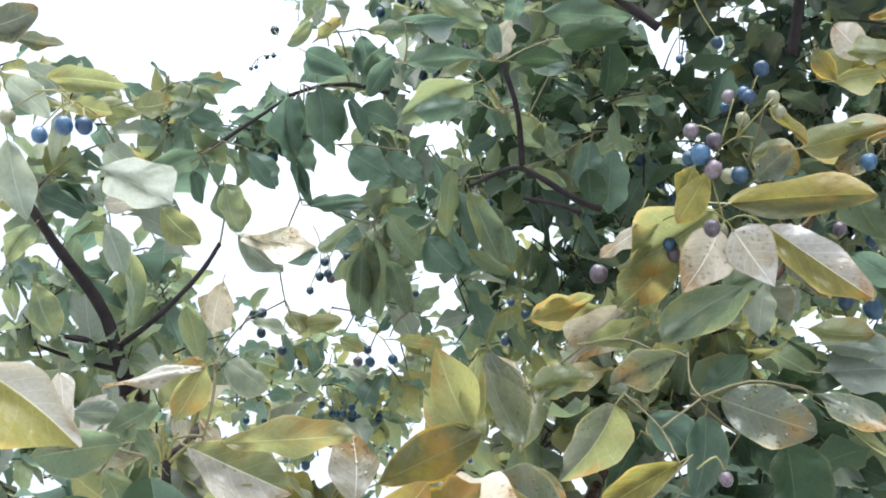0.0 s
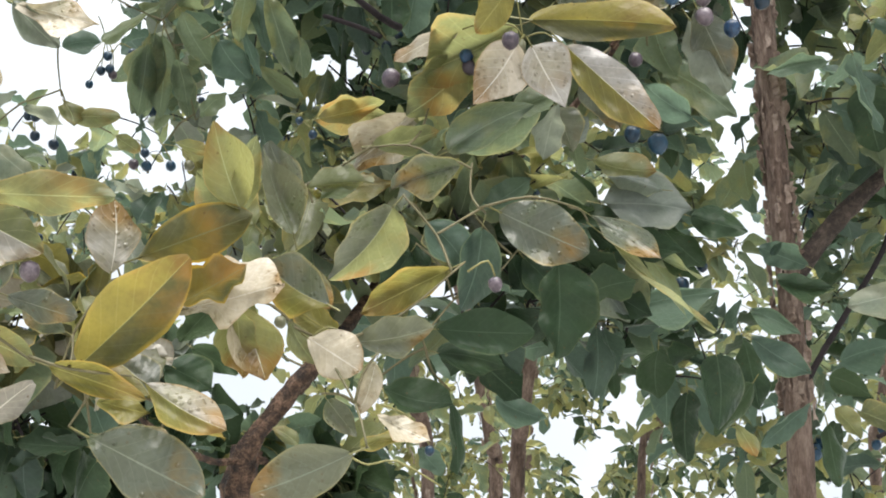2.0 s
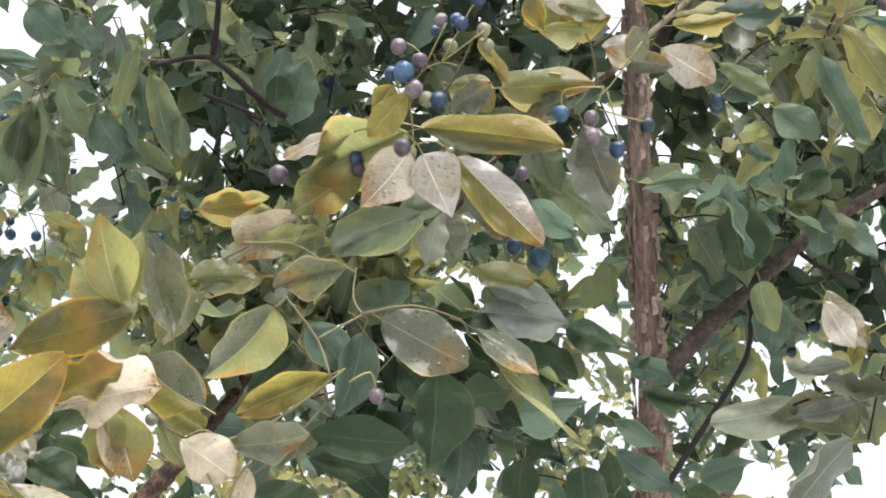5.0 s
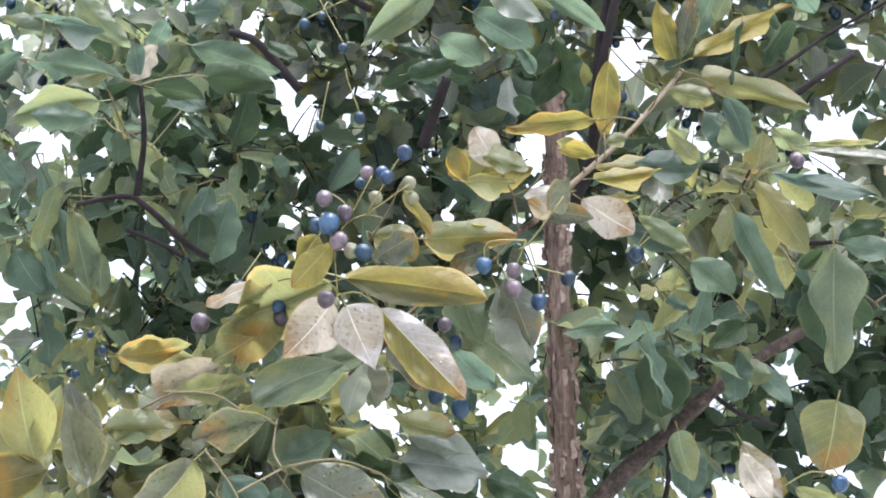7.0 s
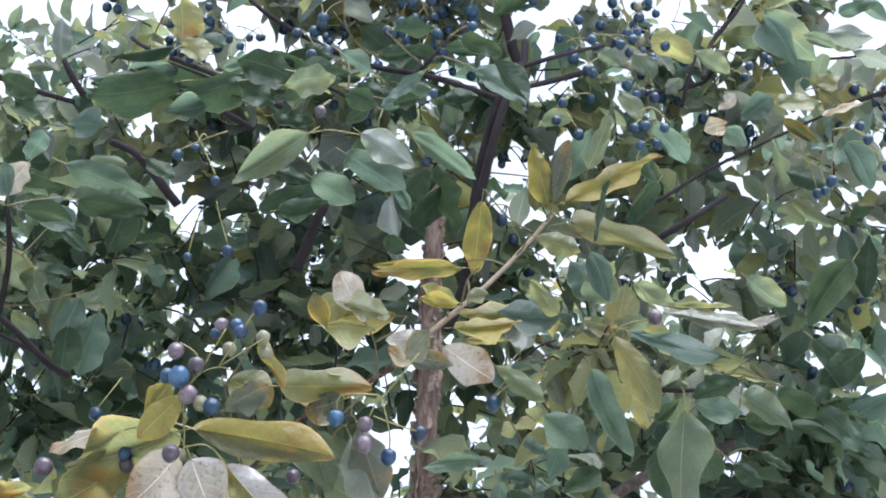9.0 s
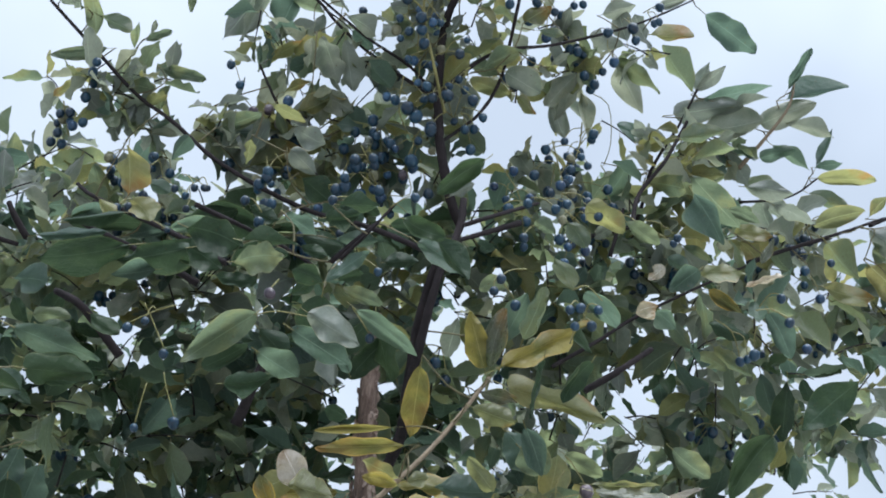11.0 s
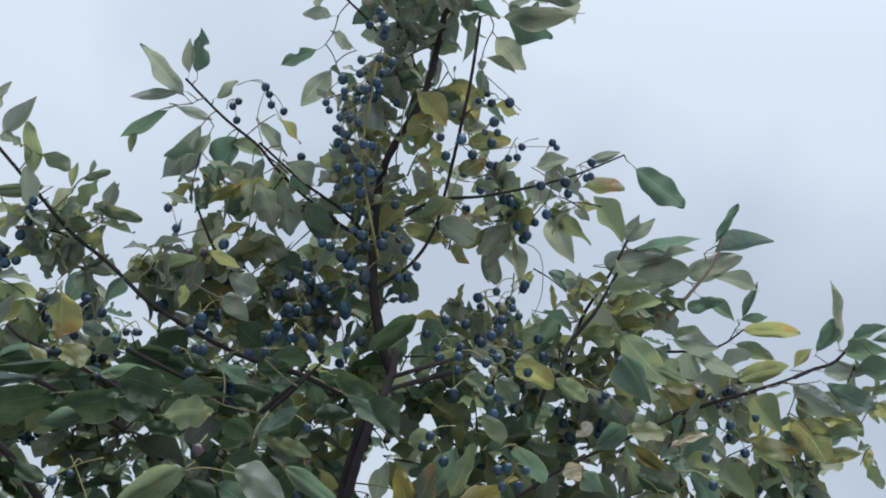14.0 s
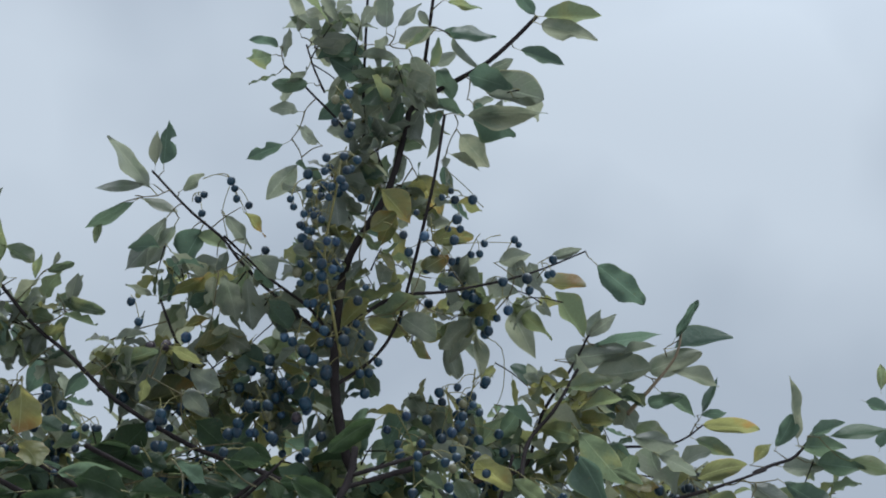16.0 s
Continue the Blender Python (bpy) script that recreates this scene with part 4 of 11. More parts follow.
leaf(bough, (-0.014, 0.707, 1.774), (0.002, 0.711, 1.756), 0.66, -71, "m", 19)
petiole(bough, [(0.003, 0.688, 1.768), (0.006, 0.688, 1.783), (0.013, 0.687, 1.794)])
leaf(bough, (0.012, 0.690, 1.790), (0.003, 0.705, 1.767), 0.45, 35, "p", 10)
petiole(bough, [(-0.005, 0.696, 1.774), (0.002, 0.702, 1.771), (0.007, 0.708, 1.769)])
leaf(bough, (0.012, 0.709, 1.767), (0.040, 0.712, 1.755), 0.31, -59, "p", 17)
petiole(bough, [(-0.109, 0.739, 1.762), (-0.106, 0.742, 1.777), (-0.104, 0.741, 1.797)])
leaf(bough, (-0.107, 0.740, 1.799), (-0.125, 0.731, 1.812), 0.59, -87, "p", 4)
petiole(bough, [(0.034, 0.754, 1.932), (0.015, 0.760, 1.944), (-0.014, 0.770, 1.946)])
leaf(bough, (-0.008, 0.770, 1.948), (0.032, 0.774, 1.960), 0.47, -46, "o", 8)
petiole(bough, [(-0.009, 0.768, 1.946), (-0.029, 0.779, 1.937), (-0.054, 0.781, 1.923)])
leaf(bough, (-0.047, 0.779, 1.923), (-0.006, 0.771, 1.924), 0.28, -36, "o", 16)
petiole(bough, [(-0.049, 0.780, 1.926), (-0.046, 0.782, 1.921), (-0.044, 0.782, 1.915)])
leaf(bough, (-0.040, 0.782, 1.917), (-0.015, 0.782, 1.934), 0.33, -47, "g", 3)
petiole(bough, [(0.015, 0.760, 1.944), (0.021, 0.770, 1.958), (0.024, 0.780, 1.978)])
leaf(bough, (0.023, 0.783, 1.973), (0.018, 0.801, 1.941), 0.45, 20, "g", 12)
petiole(bough, [(0.027, 0.776, 1.830), (0.031, 0.804, 1.846), (0.045, 0.821, 1.872)])
leaf(bough, (0.047, 0.819, 1.874), (0.064, 0.804, 1.889), 0.59, -67, "d", 0)
petiole(bough, [(0.042, 0.818, 1.867), (0.065, 0.818, 1.881), (0.080, 0.830, 1.904)])
leaf(bough, (0.084, 0.831, 1.900), (0.111, 0.838, 1.870), 0.56, -56, "n", 15)
petiole(bough, [(0.042, 0.818, 1.867), (0.033, 0.823, 1.890), (0.016, 0.827, 1.907)])
leaf(bough, (0.013, 0.830, 1.902), (-0.008, 0.848, 1.873), 0.45, 51, "n", 1)
petiole(bough, [(0.077, 0.827, 1.900), (0.065, 0.824, 1.910), (0.052, 0.820, 1.925)])
leaf(bough, (0.057, 0.820, 1.928), (0.088, 0.823, 1.951), 0.45, -64, "d", 17)
petiole(bough, [(0.033, 0.823, 1.890), (0.031, 0.827, 1.889), (0.026, 0.834, 1.889)])
leaf(bough, (0.024, 0.833, 1.893), (0.011, 0.831, 1.914), 0.45, 85, "n", 18)
petiole(bough, [(-0.045, 0.824, 1.822), (-0.066, 0.832, 1.833), (-0.079, 0.832, 1.841)])
leaf(bough, (-0.083, 0.830, 1.844), (-0.107, 0.817, 1.860), 0.59, 89, "y", 14)
leaf(bough, (-0.031, 0.829, 1.847), (-0.064, 0.823, 1.869), 0.44, -74, "y", 12)
stalk(bough, [(0.013, 0.718, 1.775), (0.026, 0.730, 1.772), (0.038, 0.735, 1.758)])
berry(bough, (0.038, 0.735, 1.755), 0.0027, "k", 25)
stalk(bough, [(-0.041, 0.706, 1.829), (-0.040, 0.718, 1.834), (-0.047, 0.731, 1.826)])
berry(bough, (-0.047, 0.731, 1.823), 0.0034, "e", 42)
stalk(bough, [(-0.022, 0.695, 1.805), (-0.016, 0.694, 1.809), (-0.009, 0.694, 1.808), (-0.007, 0.696, 1.803)])
stalk(bough, [(0.005, 0.677, 1.738), (0.013, 0.678, 1.735), (0.027, 0.677, 1.737), (0.049, 0.682, 1.726)])

bough = rod("branch", front_tree, [(-0.250, 0.709, 1.839), (-0.215, 0.626, 1.841), (-0.204, 0.624, 1.850), (-0.205, 0.640, 1.864)], 0.0031, 0.0022, DARK)
leaf(bough, (-0.273, 0.530, 1.865), (-0.227, 0.555, 1.829), 0.60, -55, "py", 5)
petiole(bough, [(-0.204, 0.624, 1.850), (-0.185, 0.601, 1.869), (-0.167, 0.575, 1.875)])
leaf(bough, (-0.175, 0.574, 1.873), (-0.225, 0.565, 1.862), 0.29, -83, "p", 21)
petiole(bough, [(-0.171, 0.580, 1.874), (-0.170, 0.577, 1.875), (-0.171, 0.573, 1.878)])
leaf(bough, (-0.174, 0.574, 1.874), (-0.192, 0.582, 1.848), 0.47, 50, "o", 3)
petiole(bough, [(-0.185, 0.601, 1.869), (-0.190, 0.598, 1.871), (-0.196, 0.592, 1.872)])
leaf(bough, (-0.206, 0.590, 1.824), (-0.211, 0.610, 1.779), 0.80, 8, "dn", 40)
leaf(bough, (-0.228, 0.600, 1.845), (-0.279, 0.600, 1.841), 0.55, 66, "g", 37)
leaf(bough, (-0.208, 0.600, 1.863), (-0.183, 0.590, 1.883), 0.72, -30, "o", 38)
leaf(bough, (-0.208, 0.598, 1.864), (-0.240, 0.604, 1.853), 0.55, 62, "g", 36)
leaf(bough, (-0.258, 0.580, 1.879), (-0.258, 0.592, 1.845), 0.55, 6, "w", 41)
leaf(bough, (-0.262, 0.605, 1.866), (-0.234, 0.605, 1.863), 0.50, -52, "s", 39)
leaf(bough, (-0.206, 0.604, 1.831), (-0.220, 0.596, 1.852), 0.50, 38, "g", 36)
leaf(bough, (-0.240, 0.600, 1.816), (-0.276, 0.612, 1.788), 0.75, 55, "n", 41)
leaf(bough, (-0.188, 0.612, 1.805), (-0.156, 0.612, 1.802), 0.50, -55, "d", 37)
leaf(bough, (-0.148, 0.600, 1.792), (-0.116, 0.606, 1.784), 0.50, -58, "m", 36)
stalk(bough, [(-0.203, 0.598, 1.834), (-0.203, 0.595, 1.843), (-0.203, 0.592, 1.850)], 0.0009)
stalk(bough, [(-0.201, 0.598, 1.834), (-0.198, 0.595, 1.841), (-0.194, 0.592, 1.846)], 0.0009)
stalk(bough, [(-0.200, 0.598, 1.833), (-0.192, 0.595, 1.838), (-0.185, 0.592, 1.841)], 0.0009)
stalk(bough, [(-0.204, 0.598, 1.833), (-0.205, 0.595, 1.840), (-0.206, 0.592, 1.844)], 0.0009)
petiole(bough, [(-0.171, 0.580, 1.874), (-0.171, 0.579, 1.855), (-0.176, 0.582, 1.836)])
leaf(bough, (-0.165, 0.583, 1.836), (-0.101, 0.592, 1.838), 0.33, -52, "o", 36)
petiole(bough, [(-0.175, 0.581, 1.839), (-0.180, 0.575, 1.838), (-0.185, 0.567, 1.834)])
leaf(bough, (-0.178, 0.571, 1.831), (-0.133, 0.598, 1.812), 0.52, -62, "op", 13)
petiole(bough, [(-0.215, 0.626, 1.841), (-0.239, 0.614, 1.847), (-0.266, 0.590, 1.841)])
petiole(bough, [(-0.261, 0.595, 1.842), (-0.265, 0.598, 1.851), (-0.268, 0.603, 1.864)])
leaf(bough, (-0.272, 0.601, 1.861), (-0.295, 0.594, 1.846), 0.41, 89, "m", 11)
petiole(bough, [(-0.268, 0.602, 1.861), (-0.264, 0.601, 1.868), (-0.260, 0.598, 1.876)])
petiole(bough, [(-0.239, 0.614, 1.847), (-0.231, 0.605, 1.853), (-0.219, 0.595, 1.854)])
petiole(bough, [(-0.204, 0.624, 1.850), (-0.194, 0.628, 1.850), (-0.185, 0.630, 1.847)])
leaf(bough, (-0.186, 0.629, 1.850), (-0.197, 0.620, 1.865), 0.33, -84, "p", 12)
leaf(bough, (-0.063, 0.716, 1.874), (-0.095, 0.701, 1.899), 0.70, 88, "o", 1)
leaf(bough, (-0.042, 0.733, 1.896), (-0.059, 0.714, 1.924), 0.45, 60, "m", 7)
leaf(bough, (-0.055, 0.746, 1.863), (-0.026, 0.771, 1.844), 0.55, -53, "m", 21)
petiole(bough, [(-0.239, 0.614, 1.847), (-0.246, 0.619, 1.842), (-0.252, 0.621, 1.836)])
leaf(bough, (-0.163, 0.630, 1.738), (-0.137, 0.620, 1.757), 0.70, -32, "p", 21)
petiole(bough, [(-0.175, 0.581, 1.839), (-0.168, 0.593, 1.815), (-0.172, 0.611, 1.779)])
leaf(bough, (-0.168, 0.614, 1.777), (-0.140, 0.627, 1.767), 0.59, -56, "o", 10)
petiole(bough, [(-0.172, 0.608, 1.786), (-0.180, 0.601, 1.778), (-0.184, 0.592, 1.774)])
leaf(bough, (-0.178, 0.593, 1.771), (-0.140, 0.598, 1.756), 0.45, -73, "p", 8)
petiole(bough, [(-0.172, 0.608, 1.786), (-0.156, 0.613, 1.777), (-0.138, 0.620, 1.766)])
leaf(bough, (-0.131, 0.622, 1.765), (-0.089, 0.637, 1.754), 0.39, -67, "y", 21)
petiole(bough, [(-0.141, 0.619, 1.769), (-0.122, 0.621, 1.764), (-0.094, 0.628, 1.763)])
leaf(bough, (-0.087, 0.629, 1.760), (-0.049, 0.638, 1.741), 0.45, -69, "py", 2)
petiole(bough, [(-0.122, 0.621, 1.764), (-0.125, 0.632, 1.774), (-0.128, 0.637, 1.785)])
leaf(bough, (-0.131, 0.635, 1.786), (-0.150, 0.625, 1.794), 0.61, 83, "m", 17)
petiole(bough, [(-0.125, 0.632, 1.774), (-0.119, 0.640, 1.757), (-0.119, 0.655, 1.742)])
leaf(bough, (-0.114, 0.655, 1.741), (-0.077, 0.658, 1.737), 0.45, -70, "m", 14)
stalk(bough, [(0.058, 0.673, 1.834), (0.068, 0.673, 1.840), (0.072, 0.680, 1.833)])
berry(bough, (0.072, 0.680, 1.830), 0.0038, "v", 59)
stalk(bough, [(-0.168, 0.593, 1.815), (-0.151, 0.598, 1.818), (-0.141, 0.605, 1.810)])
berry(bough, (-0.141, 0.605, 1.806), 0.0048, "v", 76)
stalk(bough, [(-0.172, 0.608, 1.786), (-0.168, 0.610, 1.796), (-0.168, 0.609, 1.794)])
berry(bough, (-0.168, 0.609, 1.789), 0.0050, "v", 93)
stalk(bough, [(-0.173, 0.605, 1.798), (-0.163, 0.604, 1.802), (-0.152, 0.603, 1.808), (-0.141, 0.603, 1.811)])

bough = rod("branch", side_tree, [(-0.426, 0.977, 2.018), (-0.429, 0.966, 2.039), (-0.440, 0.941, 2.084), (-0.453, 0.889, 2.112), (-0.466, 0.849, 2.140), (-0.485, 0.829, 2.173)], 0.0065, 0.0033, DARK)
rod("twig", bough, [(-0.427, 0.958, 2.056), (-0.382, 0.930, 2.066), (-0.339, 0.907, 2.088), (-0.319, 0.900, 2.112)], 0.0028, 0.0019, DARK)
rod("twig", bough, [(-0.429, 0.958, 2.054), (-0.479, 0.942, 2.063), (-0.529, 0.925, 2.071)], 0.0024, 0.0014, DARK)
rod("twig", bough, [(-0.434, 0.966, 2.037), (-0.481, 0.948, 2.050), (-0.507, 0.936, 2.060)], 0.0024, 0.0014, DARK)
leaf(bough, (-0.428, 0.697, 2.200), (-0.385, 0.698, 2.211), 0.67, -38, "m", 20)
leaf(bough, (-0.411, 0.704, 2.198), (-0.377, 0.728, 2.199), 0.33, -37, "m", 8)
leaf(bough, (-0.390, 0.731, 2.174), (-0.330, 0.744, 2.166), 0.37, -40, "o", 10)
leaf(bough, (-0.334, 0.759, 2.158), (-0.308, 0.767, 2.164), 0.78, -48, "o", 17)
leaf(bough, (-0.392, 0.686, 2.145), (-0.370, 0.710, 2.125), 0.70, -43, "s", 21)
leaf(bough, (-0.373, 0.671, 2.085), (-0.366, 0.696, 2.038), 0.47, -33, "s", 11)
leaf(bough, (-0.317, 0.693, 2.069), (-0.268, 0.708, 2.042), 0.31, -40, "s", 9)
leaf(bough, (-0.338, 0.744, 2.071), (-0.310, 0.754, 2.074), 0.57, -32, "p", 18)
leaf(bough, (-0.321, 0.796, 2.091), (-0.298, 0.818, 2.070), 0.67, -49, "o", 20)
leaf(bough, (-0.268, 0.817, 2.074), (-0.240, 0.840, 2.051), 0.50, -50, "s", 20)
leaf(bough, (-0.265, 0.819, 2.073), (-0.210, 0.828, 2.062), 0.24, -36, "p", 11)
leaf(bough, (-0.339, 0.750, 2.059), (-0.333, 0.776, 2.029), 0.47, -31, "s", 3)
leaf(bough, (-0.282, 0.829, 2.043), (-0.290, 0.835, 2.005), 0.61, -7, "p", 17)
petiole(bough, [(-0.319, 0.900, 2.112), (-0.313, 0.891, 2.137), (-0.312, 0.880, 2.159)])
leaf(bough, (-0.310, 0.882, 2.153), (-0.299, 0.892, 2.116), 0.67, -71, "g", 20)
leaf(bough, (-0.310, 0.830, 2.027), (-0.301, 0.844, 1.986), 0.55, -53, "g", 5)
leaf(bough, (-0.346, 0.804, 2.061), (-0.352, 0.832, 2.014), 0.53, -35, "g", 5)
leaf(bough, (-0.417, 0.796, 2.042), (-0.408, 0.823, 2.007), 0.56, -36, "g", 17)
leaf(bough, (-0.413, 0.779, 2.079), (-0.437, 0.787, 2.054), 0.56, 44, "g", 12)
leaf(bough, (-0.376, 0.745, 2.160), (-0.347, 0.755, 2.152), 0.56, -53, "o", 8)
stalk(bough, [(-0.294, 0.642, 2.077), (-0.294, 0.627, 2.073), (-0.286, 0.617, 2.058)])
berry(bough, (-0.286, 0.617, 2.053), 0.0054, "b", 13)
stalk(bough, [(-0.294, 0.627, 2.073), (-0.296, 0.619, 2.072), (-0.298, 0.614, 2.058)])
berry(bough, (-0.298, 0.614, 2.053), 0.0058, "b", 30)
stalk(bough, [(-0.296, 0.619, 2.072), (-0.305, 0.620, 2.071), (-0.318, 0.621, 2.058)])
berry(bough, (-0.318, 0.621, 2.053), 0.0052, "b", 47)
stalk(bough, [(-0.302, 0.618, 2.080), (-0.315, 0.614, 2.080), (-0.336, 0.612, 2.067)])
berry(bough, (-0.336, 0.612, 2.063), 0.0052, "e", 64)
stalk(bough, [(-0.285, 0.908, 2.313), (-0.291, 0.910, 2.323), (-0.290, 0.912, 2.325)])
berry(bough, (-0.290, 0.912, 2.322), 0.0040, "k", 81)
stalk(bough, [(-0.318, 0.609, 2.077), (-0.302, 0.613, 2.076), (-0.291, 0.623, 2.062)])
stalk(bough, [(-0.302, 0.613, 2.076), (-0.302, 0.620, 2.062)])

bough = rod("branch", side_tree, [(-0.021, 0.979, 2.148), (-0.036, 0.954, 2.145), (-0.070, 0.936, 2.165), (-0.087, 0.930, 2.167), (-0.119, 0.929, 2.155)], 0.0032, 0.0018, DARK)
rod("twig", bough, [(-0.076, 0.931, 2.171), (-0.071, 0.887, 2.193), (-0.075, 0.851, 2.217)], 0.0027, 0.0018, DARK)
petiole(bough, [(-0.075, 0.851, 2.217), (-0.059, 0.852, 2.226), (-0.037, 0.851, 2.232)])
leaf(bough, (-0.029, 0.855, 2.234), (0.020, 0.874, 2.248), 0.44, -38, "n", 18)
leaf(bough, (-0.076, 0.848, 2.223), (-0.084, 0.842, 2.249), 0.56, 60, "d", 3)
petiole(bough, [(-0.075, 0.851, 2.217), (-0.121, 0.841, 2.222), (-0.157, 0.833, 2.216)])
leaf(bough, (-0.147, 0.834, 2.216), (-0.086, 0.841, 2.214), 0.28, -27, "d", 4)
leaf(bough, (-0.066, 0.853, 2.217), (-0.029, 0.864, 2.220), 0.53, -37, "n", 4)
petiole(bough, [(-0.149, 0.835, 2.218), (-0.145, 0.827, 2.228), (-0.145, 0.819, 2.243)])
leaf(bough, (-0.140, 0.822, 2.244), (-0.105, 0.838, 2.251), 0.33, -26, "d", 5)
petiole(bough, [(-0.072, 0.881, 2.197), (-0.091, 0.894, 2.202), (-0.106, 0.902, 2.218)])
leaf(bough, (-0.113, 0.900, 2.216), (-0.156, 0.886, 2.204), 0.47, 80, "d", 14)
leaf(bough, (-0.286, 0.944, 2.271), (-0.288, 0.978, 2.227), 0.50, 7, "d", 12)
leaf(bough, (-0.260, 0.945, 2.282), (-0.259, 0.965, 2.229), 0.53, -2, "d", 9)
leaf(bough, (-0.284, 0.968, 2.224), (-0.275, 0.993, 2.186), 0.31, -11, "d", 21)
leaf(bough, (-0.218, 0.960, 2.273), (-0.192, 0.956, 2.308), 0.58, -31, "d", 21)
leaf(bough, (-0.267, 0.930, 2.308), (-0.230, 0.947, 2.291), 0.67, -47, "d", 19)
leaf(bough, (-0.236, 1.015, 2.152), (-0.243, 1.033, 2.093), 0.44, -13, "g", 3)
leaf(bough, (-0.213, 1.025, 2.143), (-0.207, 1.052, 2.111), 0.44, -19, "g", 15)
leaf(bough, (-0.139, 1.017, 2.198), (-0.116, 1.042, 2.136), 0.39, -41, "g", 6)
leaf(bough, (-0.113, 1.036, 2.171), (-0.108, 1.045, 2.135), 0.55, -5, "g", 1)
leaf(bough, (-0.013, 1.031, 2.232), (-0.024, 1.062, 2.185), 0.59, 34, "d", 14)
leaf(bough, (-0.036, 1.033, 2.216), (-0.034, 1.041, 2.175), 0.67, -16, "n", 21)
leaf(bough, (-0.152, 1.005, 2.216), (-0.165, 1.039, 2.167), 0.58, -12, "g", 2)
leaf(bough, (-0.359, 0.951, 2.219), (-0.415, 0.948, 2.207), 0.59, 77, "d", 1)
leaf(bough, (-0.324, 0.956, 2.228), (-0.300, 0.963, 2.195), 0.50, -70, "d", 16)
leaf(bough, (-0.367, 0.921, 2.276), (-0.333, 0.914, 2.278), 0.47, -30, "o", 17)
leaf(bough, (-0.278, 0.988, 2.186), (-0.223, 0.986, 2.186), 0.33, -31, "d", 10)
leaf(bough, (-0.185, 0.992, 2.224), (-0.167, 0.983, 2.240), 0.58, -22, "d", 4)

bough = rod("branch", main_tree, [(0.294, 1.058, 2.283), (0.299, 1.010, 2.304), (0.294, 0.970, 2.333), (0.293, 0.940, 2.385), (0.300, 0.905, 2.443)], 0.0060, 0.0045, DARK)
leaf(bough, (0.130, 0.764, 2.265), (0.082, 0.783, 2.224), 0.43, 60, "g", 19)
leaf(bough, (0.168, 0.765, 2.274), (0.211, 0.775, 2.260), 0.41, -39, "s", 1)
leaf(bough, (0.206, 0.775, 2.290), (0.259, 0.787, 2.266), 0.30, -37, "d", 10)
leaf(bough, (0.161, 0.791, 2.272), (0.209, 0.806, 2.258), 0.56, -38, "d", 6)
leaf(bough, (0.139, 0.804, 2.255), (0.173, 0.817, 2.246), 0.71, -39, "d", 6)
leaf(bough, (-0.031, 0.884, 2.256), (0.021, 0.882, 2.246), 0.37, -49, "n", 7)
leaf(bough, (-0.066, 0.895, 2.247), (-0.031, 0.898, 2.233), 0.51, -51, "d", 3)
leaf(bough, (-0.074, 0.879, 2.275), (-0.093, 0.902, 2.255), 0.59, 46, "p", 13)
leaf(bough, (-0.099, 0.891, 2.261), (-0.140, 0.896, 2.240), 0.37, 72, "g", 6)
leaf(bough, (-0.138, 0.870, 2.304), (-0.093, 0.887, 2.276), 0.46, -46, "g", 12)
leaf(bough, (0.179, 0.786, 2.316), (0.154, 0.785, 2.321), 0.58, 81, "n", 2)
leaf(bough, (0.191, 0.783, 2.319), (0.210, 0.777, 2.325), 0.46, -20, "n", 13)
leaf(bough, (0.109, 0.773, 2.311), (0.144, 0.759, 2.314), 0.53, -28, "g", 15)
leaf(bough, (0.224, 0.886, 2.294), (0.207, 0.873, 2.310), 0.50, 34, "d", 12)
leaf(bough, (0.399, 0.771, 2.170), (0.471, 0.763, 2.164), 0.15, -47, "m", 14)
leaf(bough, (0.398, 0.778, 2.179), (0.453, 0.776, 2.187), 0.15, -50, "o", 8)
leaf(bough, (0.379, 0.791, 2.161), (0.453, 0.785, 2.148), 0.15, -48, "d", 11)
leaf(bough, (0.351, 0.791, 2.126), (0.389, 0.815, 2.075), 0.40, -42, "d", 12)
leaf(bough, (0.420, 0.793, 2.108), (0.428, 0.830, 2.029), 0.46, -15, "g", 42)
leaf(bough, (0.433, 0.807, 2.120), (0.467, 0.800, 2.114), 0.51, -51, "d", 11)
leaf(bough, (0.289, 0.820, 2.132), (0.325, 0.819, 2.109), 0.36, -50, "g", 14)
leaf(bough, (0.419, 0.734, 2.309), (0.436, 0.729, 2.316), 0.81, -45, "p", 5)
leaf(bough, (0.435, 0.731, 2.312), (0.450, 0.729, 2.297), 0.81, -40, "d", 5)
leaf(bough, (0.477, 0.824, 2.141), (0.520, 0.831, 2.122), 0.41, -40, "g", 16)
leaf(bough, (0.355, 0.765, 2.271), (0.351, 0.782, 2.227), 0.44, 4, "n", 3)
leaf(bough, (0.350, 0.793, 2.224), (0.370, 0.811, 2.194), 0.60, -28, "d", 5)
leaf(bough, (0.187, 0.798, 2.053), (0.212, 0.810, 2.007), 0.57, -74, "s", 14)
leaf(bough, (0.177, 0.854, 2.060), (0.211, 0.856, 2.040), 0.54, -88, "g", 1)
leaf(bough, (0.299, 0.841, 2.053), (0.321, 0.860, 2.004), 0.43, -55, "d", 15)
leaf(bough, (0.324, 0.813, 2.096), (0.351, 0.810, 2.072), 0.54, -40, "d", 7)
leaf(bough, (0.118, 0.820, 2.232), (0.153, 0.805, 2.238), 0.41, -42, "n", 12)
leaf(bough, (0.392, 0.759, 2.273), (0.375, 0.778, 2.243), 0.52, 30, "n", 19)
stalk(bough, [(0.142, 0.765, 2.296), (0.142, 0.756, 2.292), (0.136, 0.746, 2.277)])
berry(bough, (0.136, 0.746, 2.273), 0.0044, "v", 1)
